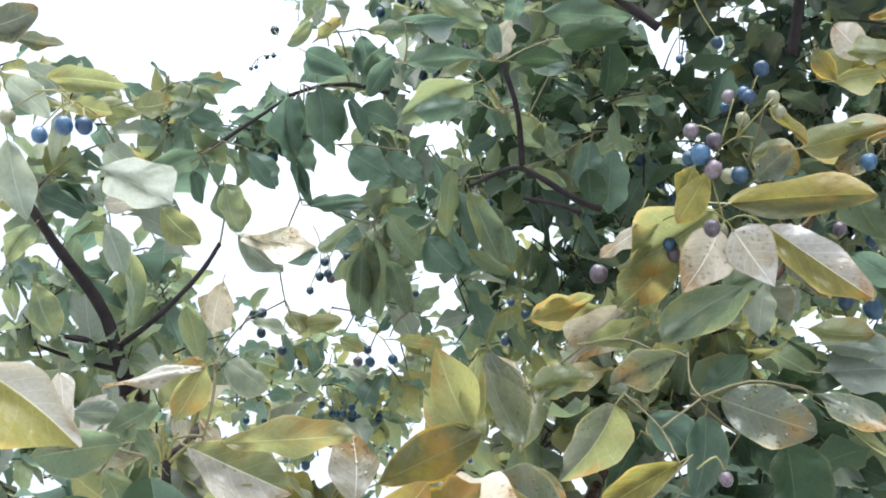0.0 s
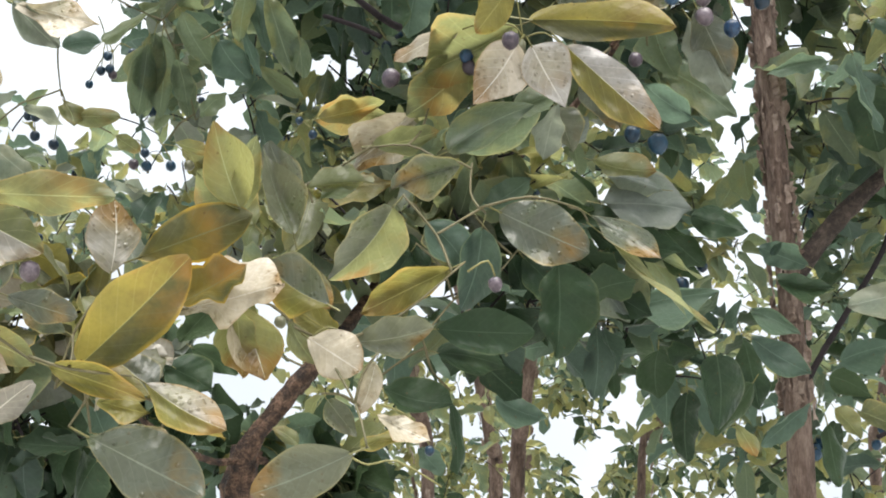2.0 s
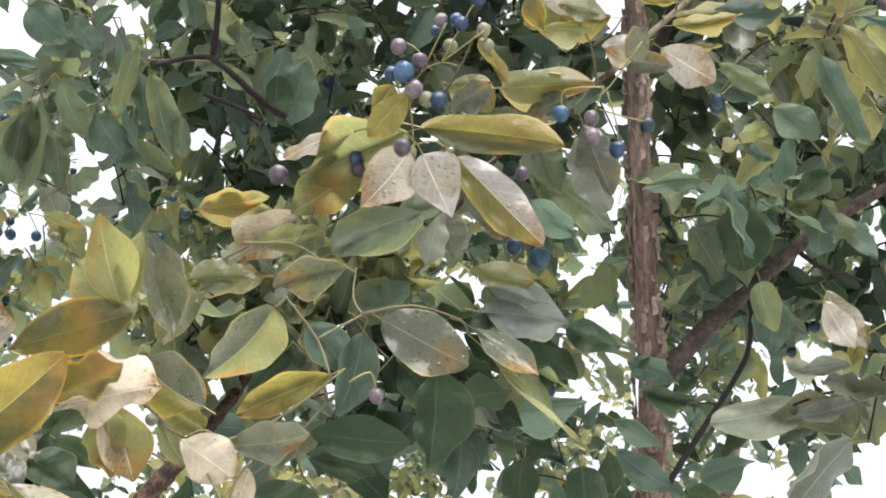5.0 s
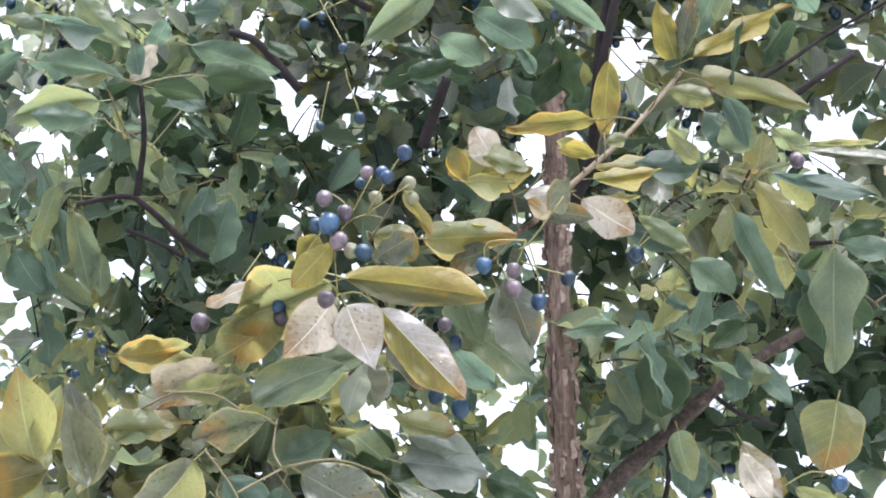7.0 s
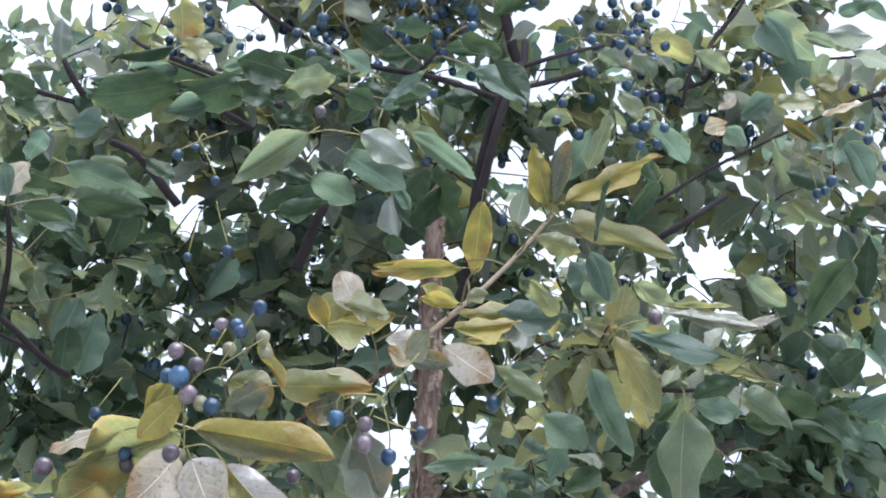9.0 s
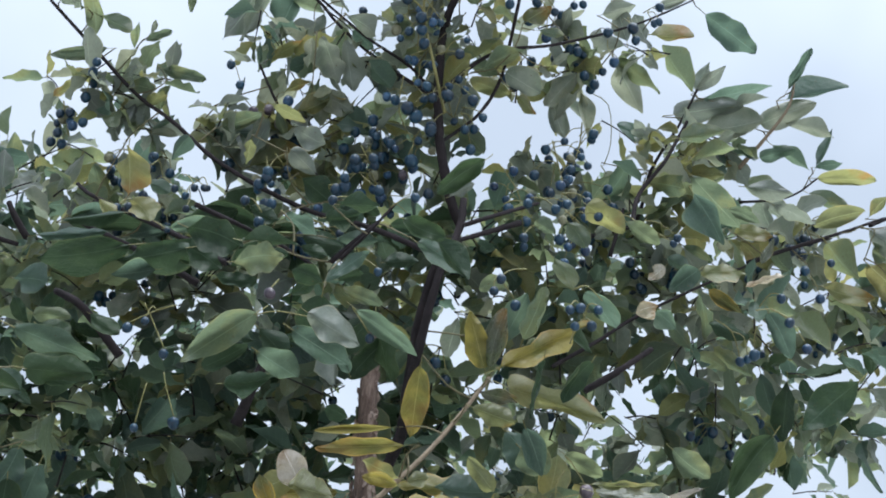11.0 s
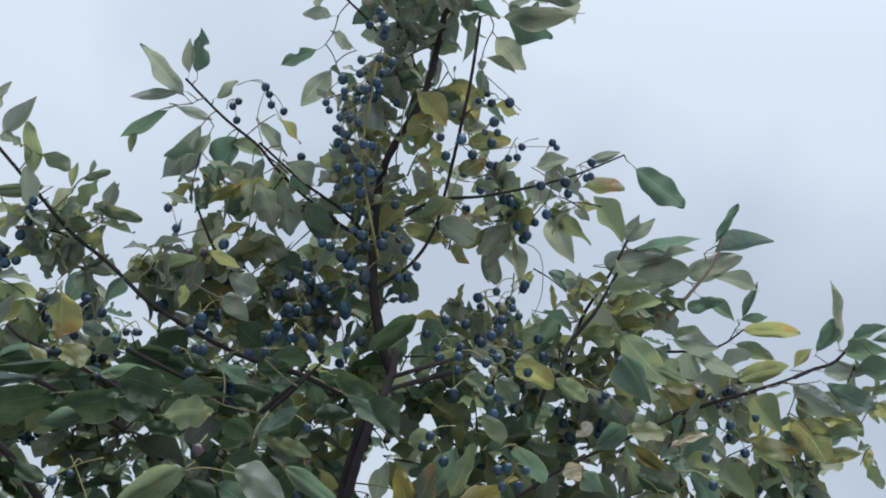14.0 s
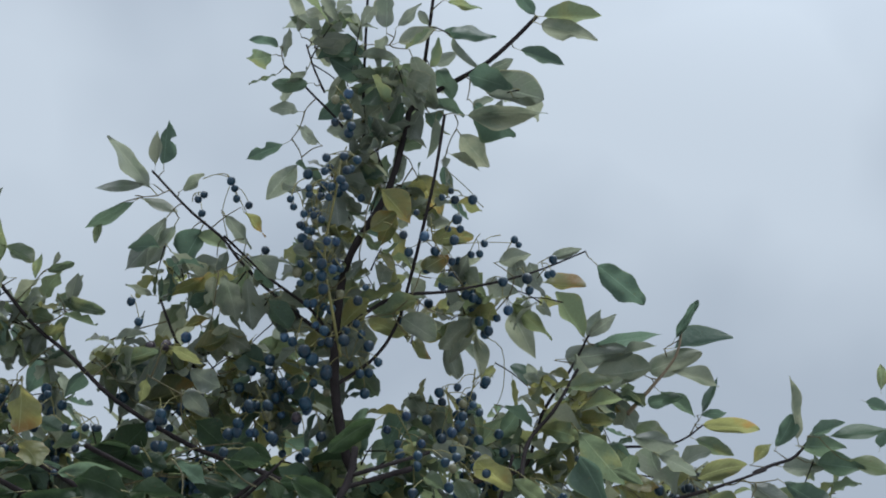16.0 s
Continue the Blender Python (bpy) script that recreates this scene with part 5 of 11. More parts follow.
stalk(bough, [(0.203, 0.775, 2.291), (0.210, 0.783, 2.289), (0.220, 0.783, 2.275)])
berry(bough, (0.220, 0.783, 2.272), 0.0037, "k", 18)
stalk(bough, [(0.073, 0.801, 2.281), (0.059, 0.811, 2.279), (0.040, 0.813, 2.265)])
berry(bough, (0.040, 0.813, 2.261), 0.0041, "k", 35)
stalk(bough, [(0.059, 0.811, 2.279), (0.055, 0.810, 2.281), (0.052, 0.809, 2.270)])
berry(bough, (0.052, 0.809, 2.267), 0.0033, "k", 52)
stalk(bough, [(0.049, 0.812, 2.284), (0.058, 0.819, 2.273), (0.070, 0.818, 2.251)])
berry(bough, (0.070, 0.818, 2.247), 0.0037, "k", 69)
stalk(bough, [(0.073, 0.834, 2.240), (0.077, 0.837, 2.229), (0.087, 0.841, 2.207)])
berry(bough, (0.087, 0.841, 2.203), 0.0046, "k", 86)
stalk(bough, [(0.062, 0.840, 2.231), (0.061, 0.841, 2.222), (0.059, 0.848, 2.200)])
berry(bough, (0.059, 0.848, 2.197), 0.0033, "k", 6)
stalk(bough, [(0.386, 0.805, 2.212), (0.392, 0.806, 2.208), (0.405, 0.808, 2.191)])
berry(bough, (0.405, 0.808, 2.186), 0.0058, "v", 23)
stalk(bough, [(0.389, 0.813, 2.203), (0.384, 0.818, 2.192), (0.385, 0.823, 2.169)])
berry(bough, (0.385, 0.823, 2.165), 0.0046, "v", 40)
stalk(bough, [(0.384, 0.818, 2.192), (0.387, 0.824, 2.184), (0.392, 0.824, 2.165)])
berry(bough, (0.392, 0.824, 2.160), 0.0050, "v", 57)
stalk(bough, [(0.324, 0.851, 2.151), (0.309, 0.855, 2.145), (0.297, 0.859, 2.128)])
berry(bough, (0.297, 0.859, 2.122), 0.0058, "k", 74)
stalk(bough, [(0.375, 0.762, 2.287), (0.376, 0.754, 2.299), (0.374, 0.748, 2.299)])
berry(bough, (0.374, 0.748, 2.295), 0.0037, "k", 91)
stalk(bough, [(0.376, 0.754, 2.299), (0.383, 0.751, 2.306), (0.387, 0.746, 2.300)])
berry(bough, (0.387, 0.746, 2.297), 0.0041, "k", 11)
stalk(bough, [(0.383, 0.751, 2.306), (0.379, 0.749, 2.315), (0.376, 0.741, 2.312)])
berry(bough, (0.376, 0.741, 2.308), 0.0041, "k", 28)
stalk(bough, [(0.383, 0.751, 2.306), (0.384, 0.744, 2.315), (0.390, 0.739, 2.312)])
berry(bough, (0.390, 0.739, 2.308), 0.0037, "k", 45)
stalk(bough, [(0.379, 0.749, 2.315), (0.374, 0.747, 2.318), (0.368, 0.743, 2.309)])
berry(bough, (0.368, 0.743, 2.306), 0.0037, "k", 62)
stalk(bough, [(0.371, 0.825, 2.163), (0.381, 0.815, 2.178), (0.405, 0.808, 2.185)])
stalk(bough, [(0.129, 0.756, 2.259), (0.144, 0.752, 2.263), (0.166, 0.750, 2.262)])

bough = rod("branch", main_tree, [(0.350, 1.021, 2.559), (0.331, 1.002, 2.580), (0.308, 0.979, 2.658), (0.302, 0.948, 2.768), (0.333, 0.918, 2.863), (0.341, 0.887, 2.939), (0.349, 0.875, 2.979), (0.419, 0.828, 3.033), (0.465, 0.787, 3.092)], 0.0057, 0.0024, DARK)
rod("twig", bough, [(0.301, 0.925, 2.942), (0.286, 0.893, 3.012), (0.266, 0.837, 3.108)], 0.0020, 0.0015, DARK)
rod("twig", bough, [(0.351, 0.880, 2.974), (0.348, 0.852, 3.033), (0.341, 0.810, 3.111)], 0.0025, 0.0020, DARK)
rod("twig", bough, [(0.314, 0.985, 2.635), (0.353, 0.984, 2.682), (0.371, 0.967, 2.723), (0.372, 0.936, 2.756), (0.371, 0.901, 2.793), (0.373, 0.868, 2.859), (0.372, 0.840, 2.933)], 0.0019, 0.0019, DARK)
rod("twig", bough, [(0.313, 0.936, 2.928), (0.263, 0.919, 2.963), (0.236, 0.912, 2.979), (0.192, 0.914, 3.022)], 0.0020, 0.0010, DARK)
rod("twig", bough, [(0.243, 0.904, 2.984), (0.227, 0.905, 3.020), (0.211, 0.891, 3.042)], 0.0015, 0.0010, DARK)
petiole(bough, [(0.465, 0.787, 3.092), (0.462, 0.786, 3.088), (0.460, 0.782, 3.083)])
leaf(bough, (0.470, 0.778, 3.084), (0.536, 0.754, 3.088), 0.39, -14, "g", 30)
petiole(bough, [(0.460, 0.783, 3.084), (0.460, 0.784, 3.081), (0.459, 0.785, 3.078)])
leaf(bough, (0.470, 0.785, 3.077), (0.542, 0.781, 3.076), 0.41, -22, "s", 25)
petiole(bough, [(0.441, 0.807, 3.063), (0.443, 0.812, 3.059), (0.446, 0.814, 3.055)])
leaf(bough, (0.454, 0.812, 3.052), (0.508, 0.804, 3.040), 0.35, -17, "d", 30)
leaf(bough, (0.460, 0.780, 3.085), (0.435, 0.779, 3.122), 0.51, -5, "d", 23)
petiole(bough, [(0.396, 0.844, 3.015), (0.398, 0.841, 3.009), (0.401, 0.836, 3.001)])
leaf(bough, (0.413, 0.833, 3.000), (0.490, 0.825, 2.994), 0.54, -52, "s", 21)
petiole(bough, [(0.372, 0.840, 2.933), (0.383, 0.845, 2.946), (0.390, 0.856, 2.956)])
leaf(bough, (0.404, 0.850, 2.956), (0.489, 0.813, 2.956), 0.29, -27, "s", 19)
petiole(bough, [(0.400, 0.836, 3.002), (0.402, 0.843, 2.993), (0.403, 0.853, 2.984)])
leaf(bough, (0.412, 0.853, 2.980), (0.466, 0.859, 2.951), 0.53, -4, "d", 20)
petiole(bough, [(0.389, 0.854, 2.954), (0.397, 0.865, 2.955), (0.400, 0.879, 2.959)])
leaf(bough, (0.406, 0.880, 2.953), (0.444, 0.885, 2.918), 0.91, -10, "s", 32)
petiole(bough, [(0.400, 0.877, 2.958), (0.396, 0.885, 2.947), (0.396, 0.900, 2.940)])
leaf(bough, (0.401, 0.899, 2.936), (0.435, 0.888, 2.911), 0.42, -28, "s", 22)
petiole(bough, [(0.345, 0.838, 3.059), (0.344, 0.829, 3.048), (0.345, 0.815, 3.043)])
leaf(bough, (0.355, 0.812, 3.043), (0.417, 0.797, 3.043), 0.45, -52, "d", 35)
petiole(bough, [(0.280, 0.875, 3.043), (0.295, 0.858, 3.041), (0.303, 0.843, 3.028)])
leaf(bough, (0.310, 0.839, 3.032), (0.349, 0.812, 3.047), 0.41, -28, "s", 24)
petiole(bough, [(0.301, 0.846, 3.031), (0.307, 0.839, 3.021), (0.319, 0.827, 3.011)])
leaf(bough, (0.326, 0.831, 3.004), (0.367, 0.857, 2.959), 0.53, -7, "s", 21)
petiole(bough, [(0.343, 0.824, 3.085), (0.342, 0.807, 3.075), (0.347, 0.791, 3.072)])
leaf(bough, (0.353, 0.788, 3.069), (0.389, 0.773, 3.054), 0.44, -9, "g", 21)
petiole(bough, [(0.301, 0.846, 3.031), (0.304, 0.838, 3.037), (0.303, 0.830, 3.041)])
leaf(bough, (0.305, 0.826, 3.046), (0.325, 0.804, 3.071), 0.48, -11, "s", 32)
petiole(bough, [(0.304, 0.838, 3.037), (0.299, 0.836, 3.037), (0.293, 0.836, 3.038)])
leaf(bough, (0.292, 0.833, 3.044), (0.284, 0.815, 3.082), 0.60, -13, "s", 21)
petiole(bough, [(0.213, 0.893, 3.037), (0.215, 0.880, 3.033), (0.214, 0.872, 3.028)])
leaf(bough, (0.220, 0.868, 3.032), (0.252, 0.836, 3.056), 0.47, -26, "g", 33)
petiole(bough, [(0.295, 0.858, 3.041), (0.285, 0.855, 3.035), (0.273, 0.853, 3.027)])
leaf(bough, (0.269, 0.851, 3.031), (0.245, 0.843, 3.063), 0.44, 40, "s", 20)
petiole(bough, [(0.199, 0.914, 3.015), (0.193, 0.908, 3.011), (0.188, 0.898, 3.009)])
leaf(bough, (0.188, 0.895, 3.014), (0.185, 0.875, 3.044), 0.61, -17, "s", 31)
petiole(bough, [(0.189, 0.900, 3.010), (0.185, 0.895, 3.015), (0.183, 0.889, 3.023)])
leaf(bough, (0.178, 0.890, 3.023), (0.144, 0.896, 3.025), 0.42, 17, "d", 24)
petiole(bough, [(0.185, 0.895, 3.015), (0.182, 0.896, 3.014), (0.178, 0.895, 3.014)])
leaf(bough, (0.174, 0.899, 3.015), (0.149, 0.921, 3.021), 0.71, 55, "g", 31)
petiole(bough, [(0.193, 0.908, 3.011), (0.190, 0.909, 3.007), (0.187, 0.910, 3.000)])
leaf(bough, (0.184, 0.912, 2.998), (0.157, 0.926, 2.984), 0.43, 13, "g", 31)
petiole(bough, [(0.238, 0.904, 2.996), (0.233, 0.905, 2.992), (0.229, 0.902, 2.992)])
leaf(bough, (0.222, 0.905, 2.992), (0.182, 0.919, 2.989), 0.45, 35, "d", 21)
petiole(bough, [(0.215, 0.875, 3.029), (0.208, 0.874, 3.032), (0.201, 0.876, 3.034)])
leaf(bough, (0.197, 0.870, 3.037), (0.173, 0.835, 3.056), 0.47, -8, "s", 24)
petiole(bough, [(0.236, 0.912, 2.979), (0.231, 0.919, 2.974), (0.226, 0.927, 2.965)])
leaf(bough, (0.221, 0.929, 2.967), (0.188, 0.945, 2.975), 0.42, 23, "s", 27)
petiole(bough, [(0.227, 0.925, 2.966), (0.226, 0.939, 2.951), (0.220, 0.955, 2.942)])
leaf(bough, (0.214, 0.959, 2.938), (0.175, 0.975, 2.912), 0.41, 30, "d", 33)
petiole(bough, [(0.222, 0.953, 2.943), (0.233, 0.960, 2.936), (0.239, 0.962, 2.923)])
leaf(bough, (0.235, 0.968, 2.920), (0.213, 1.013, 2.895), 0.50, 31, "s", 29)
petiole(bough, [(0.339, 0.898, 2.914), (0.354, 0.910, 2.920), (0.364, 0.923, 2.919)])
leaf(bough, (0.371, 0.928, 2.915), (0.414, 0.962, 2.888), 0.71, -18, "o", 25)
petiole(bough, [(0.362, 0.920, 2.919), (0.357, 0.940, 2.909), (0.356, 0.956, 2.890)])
leaf(bough, (0.356, 0.961, 2.885), (0.349, 0.991, 2.847), 0.62, 36, "o", 27)
petiole(bough, [(0.372, 0.840, 2.933), (0.368, 0.841, 2.938), (0.365, 0.845, 2.942)])
leaf(bough, (0.365, 0.852, 2.938), (0.370, 0.891, 2.908), 0.44, 31, "s", 22)
petiole(bough, [(0.400, 0.836, 3.002), (0.405, 0.830, 3.007), (0.413, 0.825, 3.009)])
leaf(bough, (0.417, 0.822, 3.011), (0.442, 0.804, 3.023), 0.49, -47, "s", 32)
petiole(bough, [(0.286, 0.893, 3.012), (0.287, 0.885, 3.005), (0.288, 0.876, 3.000)])
leaf(bough, (0.281, 0.876, 3.001), (0.238, 0.874, 3.010), 0.77, 51, "d", 25)
leaf(bough, (0.339, 0.874, 2.983), (0.289, 0.855, 2.992), 0.59, 19, "g", 28)
petiole(bough, [(0.296, 0.915, 2.964), (0.294, 0.913, 2.961), (0.291, 0.912, 2.957)])
leaf(bough, (0.295, 0.909, 2.962), (0.322, 0.890, 2.993), 0.59, -25, "s", 33)
petiole(bough, [(0.288, 0.899, 2.999), (0.278, 0.895, 2.996), (0.272, 0.891, 2.991)])
leaf(bough, (0.268, 0.895, 2.986), (0.245, 0.925, 2.958), 0.54, 12, "d", 23)
petiole(bough, [(0.237, 0.961, 2.926), (0.246, 0.950, 2.933), (0.257, 0.942, 2.936)])
leaf(bough, (0.252, 0.944, 2.940), (0.224, 0.951, 2.966), 0.49, 54, "s", 31)
petiole(bough, [(0.348, 0.856, 3.023), (0.353, 0.848, 3.017), (0.357, 0.841, 3.012)])
leaf(bough, (0.361, 0.843, 3.009), (0.388, 0.856, 2.985), 0.62, 1, "d", 18)
petiole(bough, [(0.396, 0.897, 2.941), (0.396, 0.902, 2.935), (0.393, 0.908, 2.930)])
leaf(bough, (0.396, 0.910, 2.925), (0.416, 0.925, 2.901), 0.51, -34, "d", 34)

bough = rod("twig", main_tree, [(0.312, 0.973, 2.678), (0.270, 1.000, 2.724), (0.233, 1.032, 2.778), (0.197, 1.038, 2.814), (0.173, 1.037, 2.839), (0.129, 1.045, 2.876), (0.077, 1.046, 2.922)], 0.0024, 0.0014, DARK)
petiole(bough, [(0.103, 1.045, 2.899), (0.096, 1.046, 2.893), (0.090, 1.048, 2.887)])
leaf(bough, (0.080, 1.044, 2.893), (0.017, 1.021, 2.935), 0.45, 32, "s", 35)
petiole(bough, [(0.096, 1.046, 2.893), (0.089, 1.044, 2.896), (0.082, 1.043, 2.899)])
leaf(bough, (0.073, 1.044, 2.896), (0.019, 1.055, 2.880), 0.29, 49, "s", 27)
petiole(bough, [(0.085, 1.047, 2.914), (0.087, 1.043, 2.917), (0.089, 1.041, 2.920)])
leaf(bough, (0.088, 1.037, 2.929), (0.081, 1.015, 2.980), 0.43, -12, "d", 25)
leaf(bough, (0.079, 1.042, 2.927), (0.071, 1.024, 2.967), 0.29, 29, "s", 26)
petiole(bough, [(0.091, 1.048, 2.888), (0.082, 1.052, 2.887), (0.073, 1.057, 2.887)])
leaf(bough, (0.065, 1.061, 2.880), (0.020, 1.086, 2.844), 0.35, 34, "d", 26)
petiole(bough, [(0.075, 1.056, 2.887), (0.053, 1.071, 2.883), (0.034, 1.085, 2.870)])
leaf(bough, (0.034, 1.086, 2.865), (0.036, 1.094, 2.832), 0.35, 6, "g", 32)
petiole(bough, [(0.120, 1.045, 2.884), (0.115, 1.049, 2.881), (0.111, 1.053, 2.876)])
leaf(bough, (0.106, 1.060, 2.867), (0.076, 1.105, 2.812), 0.53, 41, "s", 28)
petiole(bough, [(0.112, 1.052, 2.877), (0.116, 1.054, 2.873), (0.121, 1.057, 2.870)])
leaf(bough, (0.118, 1.062, 2.862), (0.096, 1.096, 2.807), 0.51, 5, "s", 35)
petiole(bough, [(0.143, 1.042, 2.863), (0.147, 1.045, 2.865), (0.151, 1.048, 2.867)])
leaf(bough, (0.148, 1.054, 2.859), (0.129, 1.097, 2.808), 0.60, -2, "d", 25)
petiole(bough, [(0.112, 1.046, 2.891), (0.113, 1.039, 2.890), (0.112, 1.034, 2.889)])
leaf(bough, (0.116, 1.033, 2.893), (0.137, 1.026, 2.920), 0.60, -23, "s", 21)
petiole(bough, [(0.173, 1.037, 2.839), (0.171, 1.050, 2.841), (0.173, 1.065, 2.837)])
leaf(bough, (0.174, 1.071, 2.832), (0.177, 1.109, 2.798), 0.43, 18, "d", 20)
petiole(bough, [(0.158, 1.039, 2.852), (0.171, 1.029, 2.867), (0.185, 1.022, 2.880)])
leaf(bough, (0.190, 1.024, 2.877), (0.221, 1.032, 2.853), 0.54, -6, "o", 23)
petiole(bough, [(0.171, 1.029, 2.867), (0.167, 1.032, 2.871), (0.165, 1.033, 2.878)])
leaf(bough, (0.171, 1.034, 2.872), (0.208, 1.041, 2.837), 0.58, -10, "s", 32)
petiole(bough, [(0.181, 1.037, 2.831), (0.189, 1.037, 2.843), (0.202, 1.042, 2.852)])
leaf(bough, (0.202, 1.051, 2.844), (0.207, 1.107, 2.792), 0.42, 12, "s", 23)
petiole(bough, [(0.147, 1.045, 2.865), (0.140, 1.053, 2.861), (0.136, 1.063, 2.856)])
leaf(bough, (0.142, 1.061, 2.854), (0.184, 1.052, 2.838), 0.54, -33, "g", 22)
petiole(bough, [(0.075, 1.056, 2.887), (0.069, 1.056, 2.887), (0.065, 1.056, 2.886)])
leaf(bough, (0.073, 1.056, 2.884), (0.117, 1.052, 2.874), 0.29, -43, "s", 26)
stalk(bough, [(0.129, 1.023, 2.870), (0.128, 1.009, 2.869), (0.133, 0.996, 2.855)])
berry(bough, (0.133, 0.996, 2.851), 0.0045, "k", 79)
stalk(bough, [(0.128, 1.009, 2.869), (0.132, 1.005, 2.870), (0.138, 0.991, 2.859)])
berry(bough, (0.138, 0.990, 2.855), 0.0045, "k", 96)
stalk(bough, [(0.132, 1.005, 2.870), (0.137, 1.010, 2.862), (0.141, 1.005, 2.843)])
berry(bough, (0.141, 1.004, 2.839), 0.0045, "k", 16)
stalk(bough, [(0.133, 0.992, 2.880), (0.147, 0.981, 2.883), (0.163, 0.971, 2.873)])
berry(bough, (0.163, 0.970, 2.868), 0.0051, "k", 33)
stalk(bough, [(0.147, 0.981, 2.883), (0.158, 0.975, 2.881), (0.169, 0.975, 2.866)])
berry(bough, (0.169, 0.974, 2.862), 0.0045, "k", 50)
stalk(bough, [(0.158, 0.975, 2.881), (0.166, 0.983, 2.875), (0.174, 0.981, 2.857)])
berry(bough, (0.174, 0.980, 2.853), 0.0045, "k", 67)
stalk(bough, [(0.161, 0.985, 2.879), (0.178, 0.984, 2.872), (0.189, 0.981, 2.852)])
berry(bough, (0.189, 0.980, 2.848), 0.0045, "k", 84)
stalk(bough, [(0.217, 1.031, 2.814), (0.219, 1.023, 2.820), (0.220, 1.007, 2.815)])
berry(bough, (0.220, 1.006, 2.811), 0.0051, "k", 4)
stalk(bough, [(0.180, 1.050, 2.853), (0.166, 1.031, 2.877), (0.167, 1.010, 2.900)])
stalk(bough, [(0.201, 1.028, 2.868), (0.186, 1.019, 2.883), (0.172, 1.011, 2.897)])

bough = rod("twig", main_tree, [(0.179, 1.061, 2.662), (0.149, 1.064, 2.698), (0.120, 1.057, 2.746)], 0.0019, 0.0014, DARK)
leaf(bough, (0.111, 1.057, 2.749), (0.079, 1.059, 2.756), 0.47, 36, "s", 35)
leaf(bough, (0.120, 1.056, 2.747), (0.115, 1.041, 2.766), 0.35, 4, "d", 35)
leaf(bough, (0.128, 1.050, 2.750), (0.160, 1.023, 2.765), 0.38, -37, "o", 27)
petiole(bough, [(0.144, 1.063, 2.707), (0.144, 1.059, 2.709), (0.145, 1.053, 2.709)])
leaf(bough, (0.150, 1.052, 2.711), (0.179, 1.046, 2.729), 0.49, -25, "o", 23)
petiole(bough, [(0.164, 1.062, 2.680), (0.170, 1.061, 2.685), (0.179, 1.060, 2.695)])
leaf(bough, (0.184, 1.056, 2.695), (0.218, 1.028, 2.702), 0.62, -21, "o", 23)
petiole(bough, [(0.164, 1.062, 2.680), (0.161, 1.057, 2.682), (0.161, 1.050, 2.682)])
leaf(bough, (0.166, 1.045, 2.682), (0.196, 1.014, 2.685), 0.44, -17, "o", 29)
petiole(bough, [(0.134, 1.061, 2.722), (0.101, 1.066, 2.703), (0.078, 1.071, 2.686)])
leaf(bough, (0.083, 1.069, 2.686), (0.116, 1.053, 2.693), 0.49, -26, "s", 22)
petiole(bough, [(0.082, 1.070, 2.689), (0.074, 1.081, 2.679), (0.066, 1.091, 2.668)])
leaf(bough, (0.077, 1.088, 2.668), (0.148, 1.070, 2.668), 0.61, -57, "d", 29)
petiole(bough, [(0.179, 1.061, 2.662), (0.203, 1.051, 2.663), (0.221, 1.037, 2.670)])
leaf(bough, (0.217, 1.042, 2.668), (0.195, 1.069, 2.658), 0.50, 53, "o", 28)
petiole(bough, [(0.068, 1.089, 2.670), (0.101, 1.084, 2.641), (0.120, 1.089, 2.624)])
leaf(bough, (0.128, 1.083, 2.626), (0.174, 1.047, 2.637), 0.48, -29, "o", 34)
stalk(bough, [(0.085, 1.016, 2.700), (0.090, 1.006, 2.698), (0.087, 0.989, 2.684)])
berry(bough, (0.087, 0.988, 2.680), 0.0047, "k", 21)
stalk(bough, [(0.086, 1.007, 2.703), (0.092, 1.003, 2.692), (0.100, 1.000, 2.669)])
berry(bough, (0.100, 0.999, 2.665), 0.0047, "k", 38)
stalk(bough, [(0.101, 1.066, 2.703), (0.108, 1.064, 2.701), (0.121, 1.061, 2.687)])
berry(bough, (0.121, 1.060, 2.682), 0.0061, "v", 55)
stalk(bough, [(0.149, 1.064, 2.698), (0.145, 1.058, 2.701), (0.137, 1.055, 2.689)])
berry(bough, (0.137, 1.054, 2.684), 0.0061, "v", 72)
stalk(bough, [(0.161, 1.051, 2.682), (0.159, 1.048, 2.695), (0.155, 1.042, 2.696)])
berry(bough, (0.155, 1.041, 2.691), 0.0061, "b", 89)
stalk(bough, [(0.161, 1.057, 2.682), (0.160, 1.057, 2.687), (0.151, 1.061, 2.678)])
berry(bough, (0.151, 1.060, 2.673), 0.0061, "v", 9)

bough = rod("twig", main_tree, [(0.306, 0.966, 2.687), (0.358, 0.952, 2.743), (0.432, 0.960, 2.784), (0.521, 0.955, 2.834), (0.596, 0.948, 2.890)], 0.0024, 0.0010, DARK)
petiole(bough, [(0.596, 0.948, 2.890), (0.600, 0.951, 2.886), (0.603, 0.952, 2.884)])
leaf(bough, (0.613, 0.953, 2.878), (0.678, 0.960, 2.842), 0.43, -21, "d", 38)
petiole(bough, [(0.559, 0.952, 2.862), (0.554, 0.955, 2.869), (0.552, 0.963, 2.877)])
leaf(bough, (0.556, 0.959, 2.878), (0.584, 0.934, 2.879), 0.42, -44, "s", 19)
petiole(bough, [(0.546, 0.953, 2.852), (0.545, 0.971, 2.854), (0.545, 0.985, 2.854)])
leaf(bough, (0.553, 0.982, 2.853), (0.604, 0.967, 2.854), 0.26, -19, "o", 29)
petiole(bough, [(0.447, 0.960, 2.792), (0.421, 0.967, 2.835), (0.400, 0.973, 2.861)])
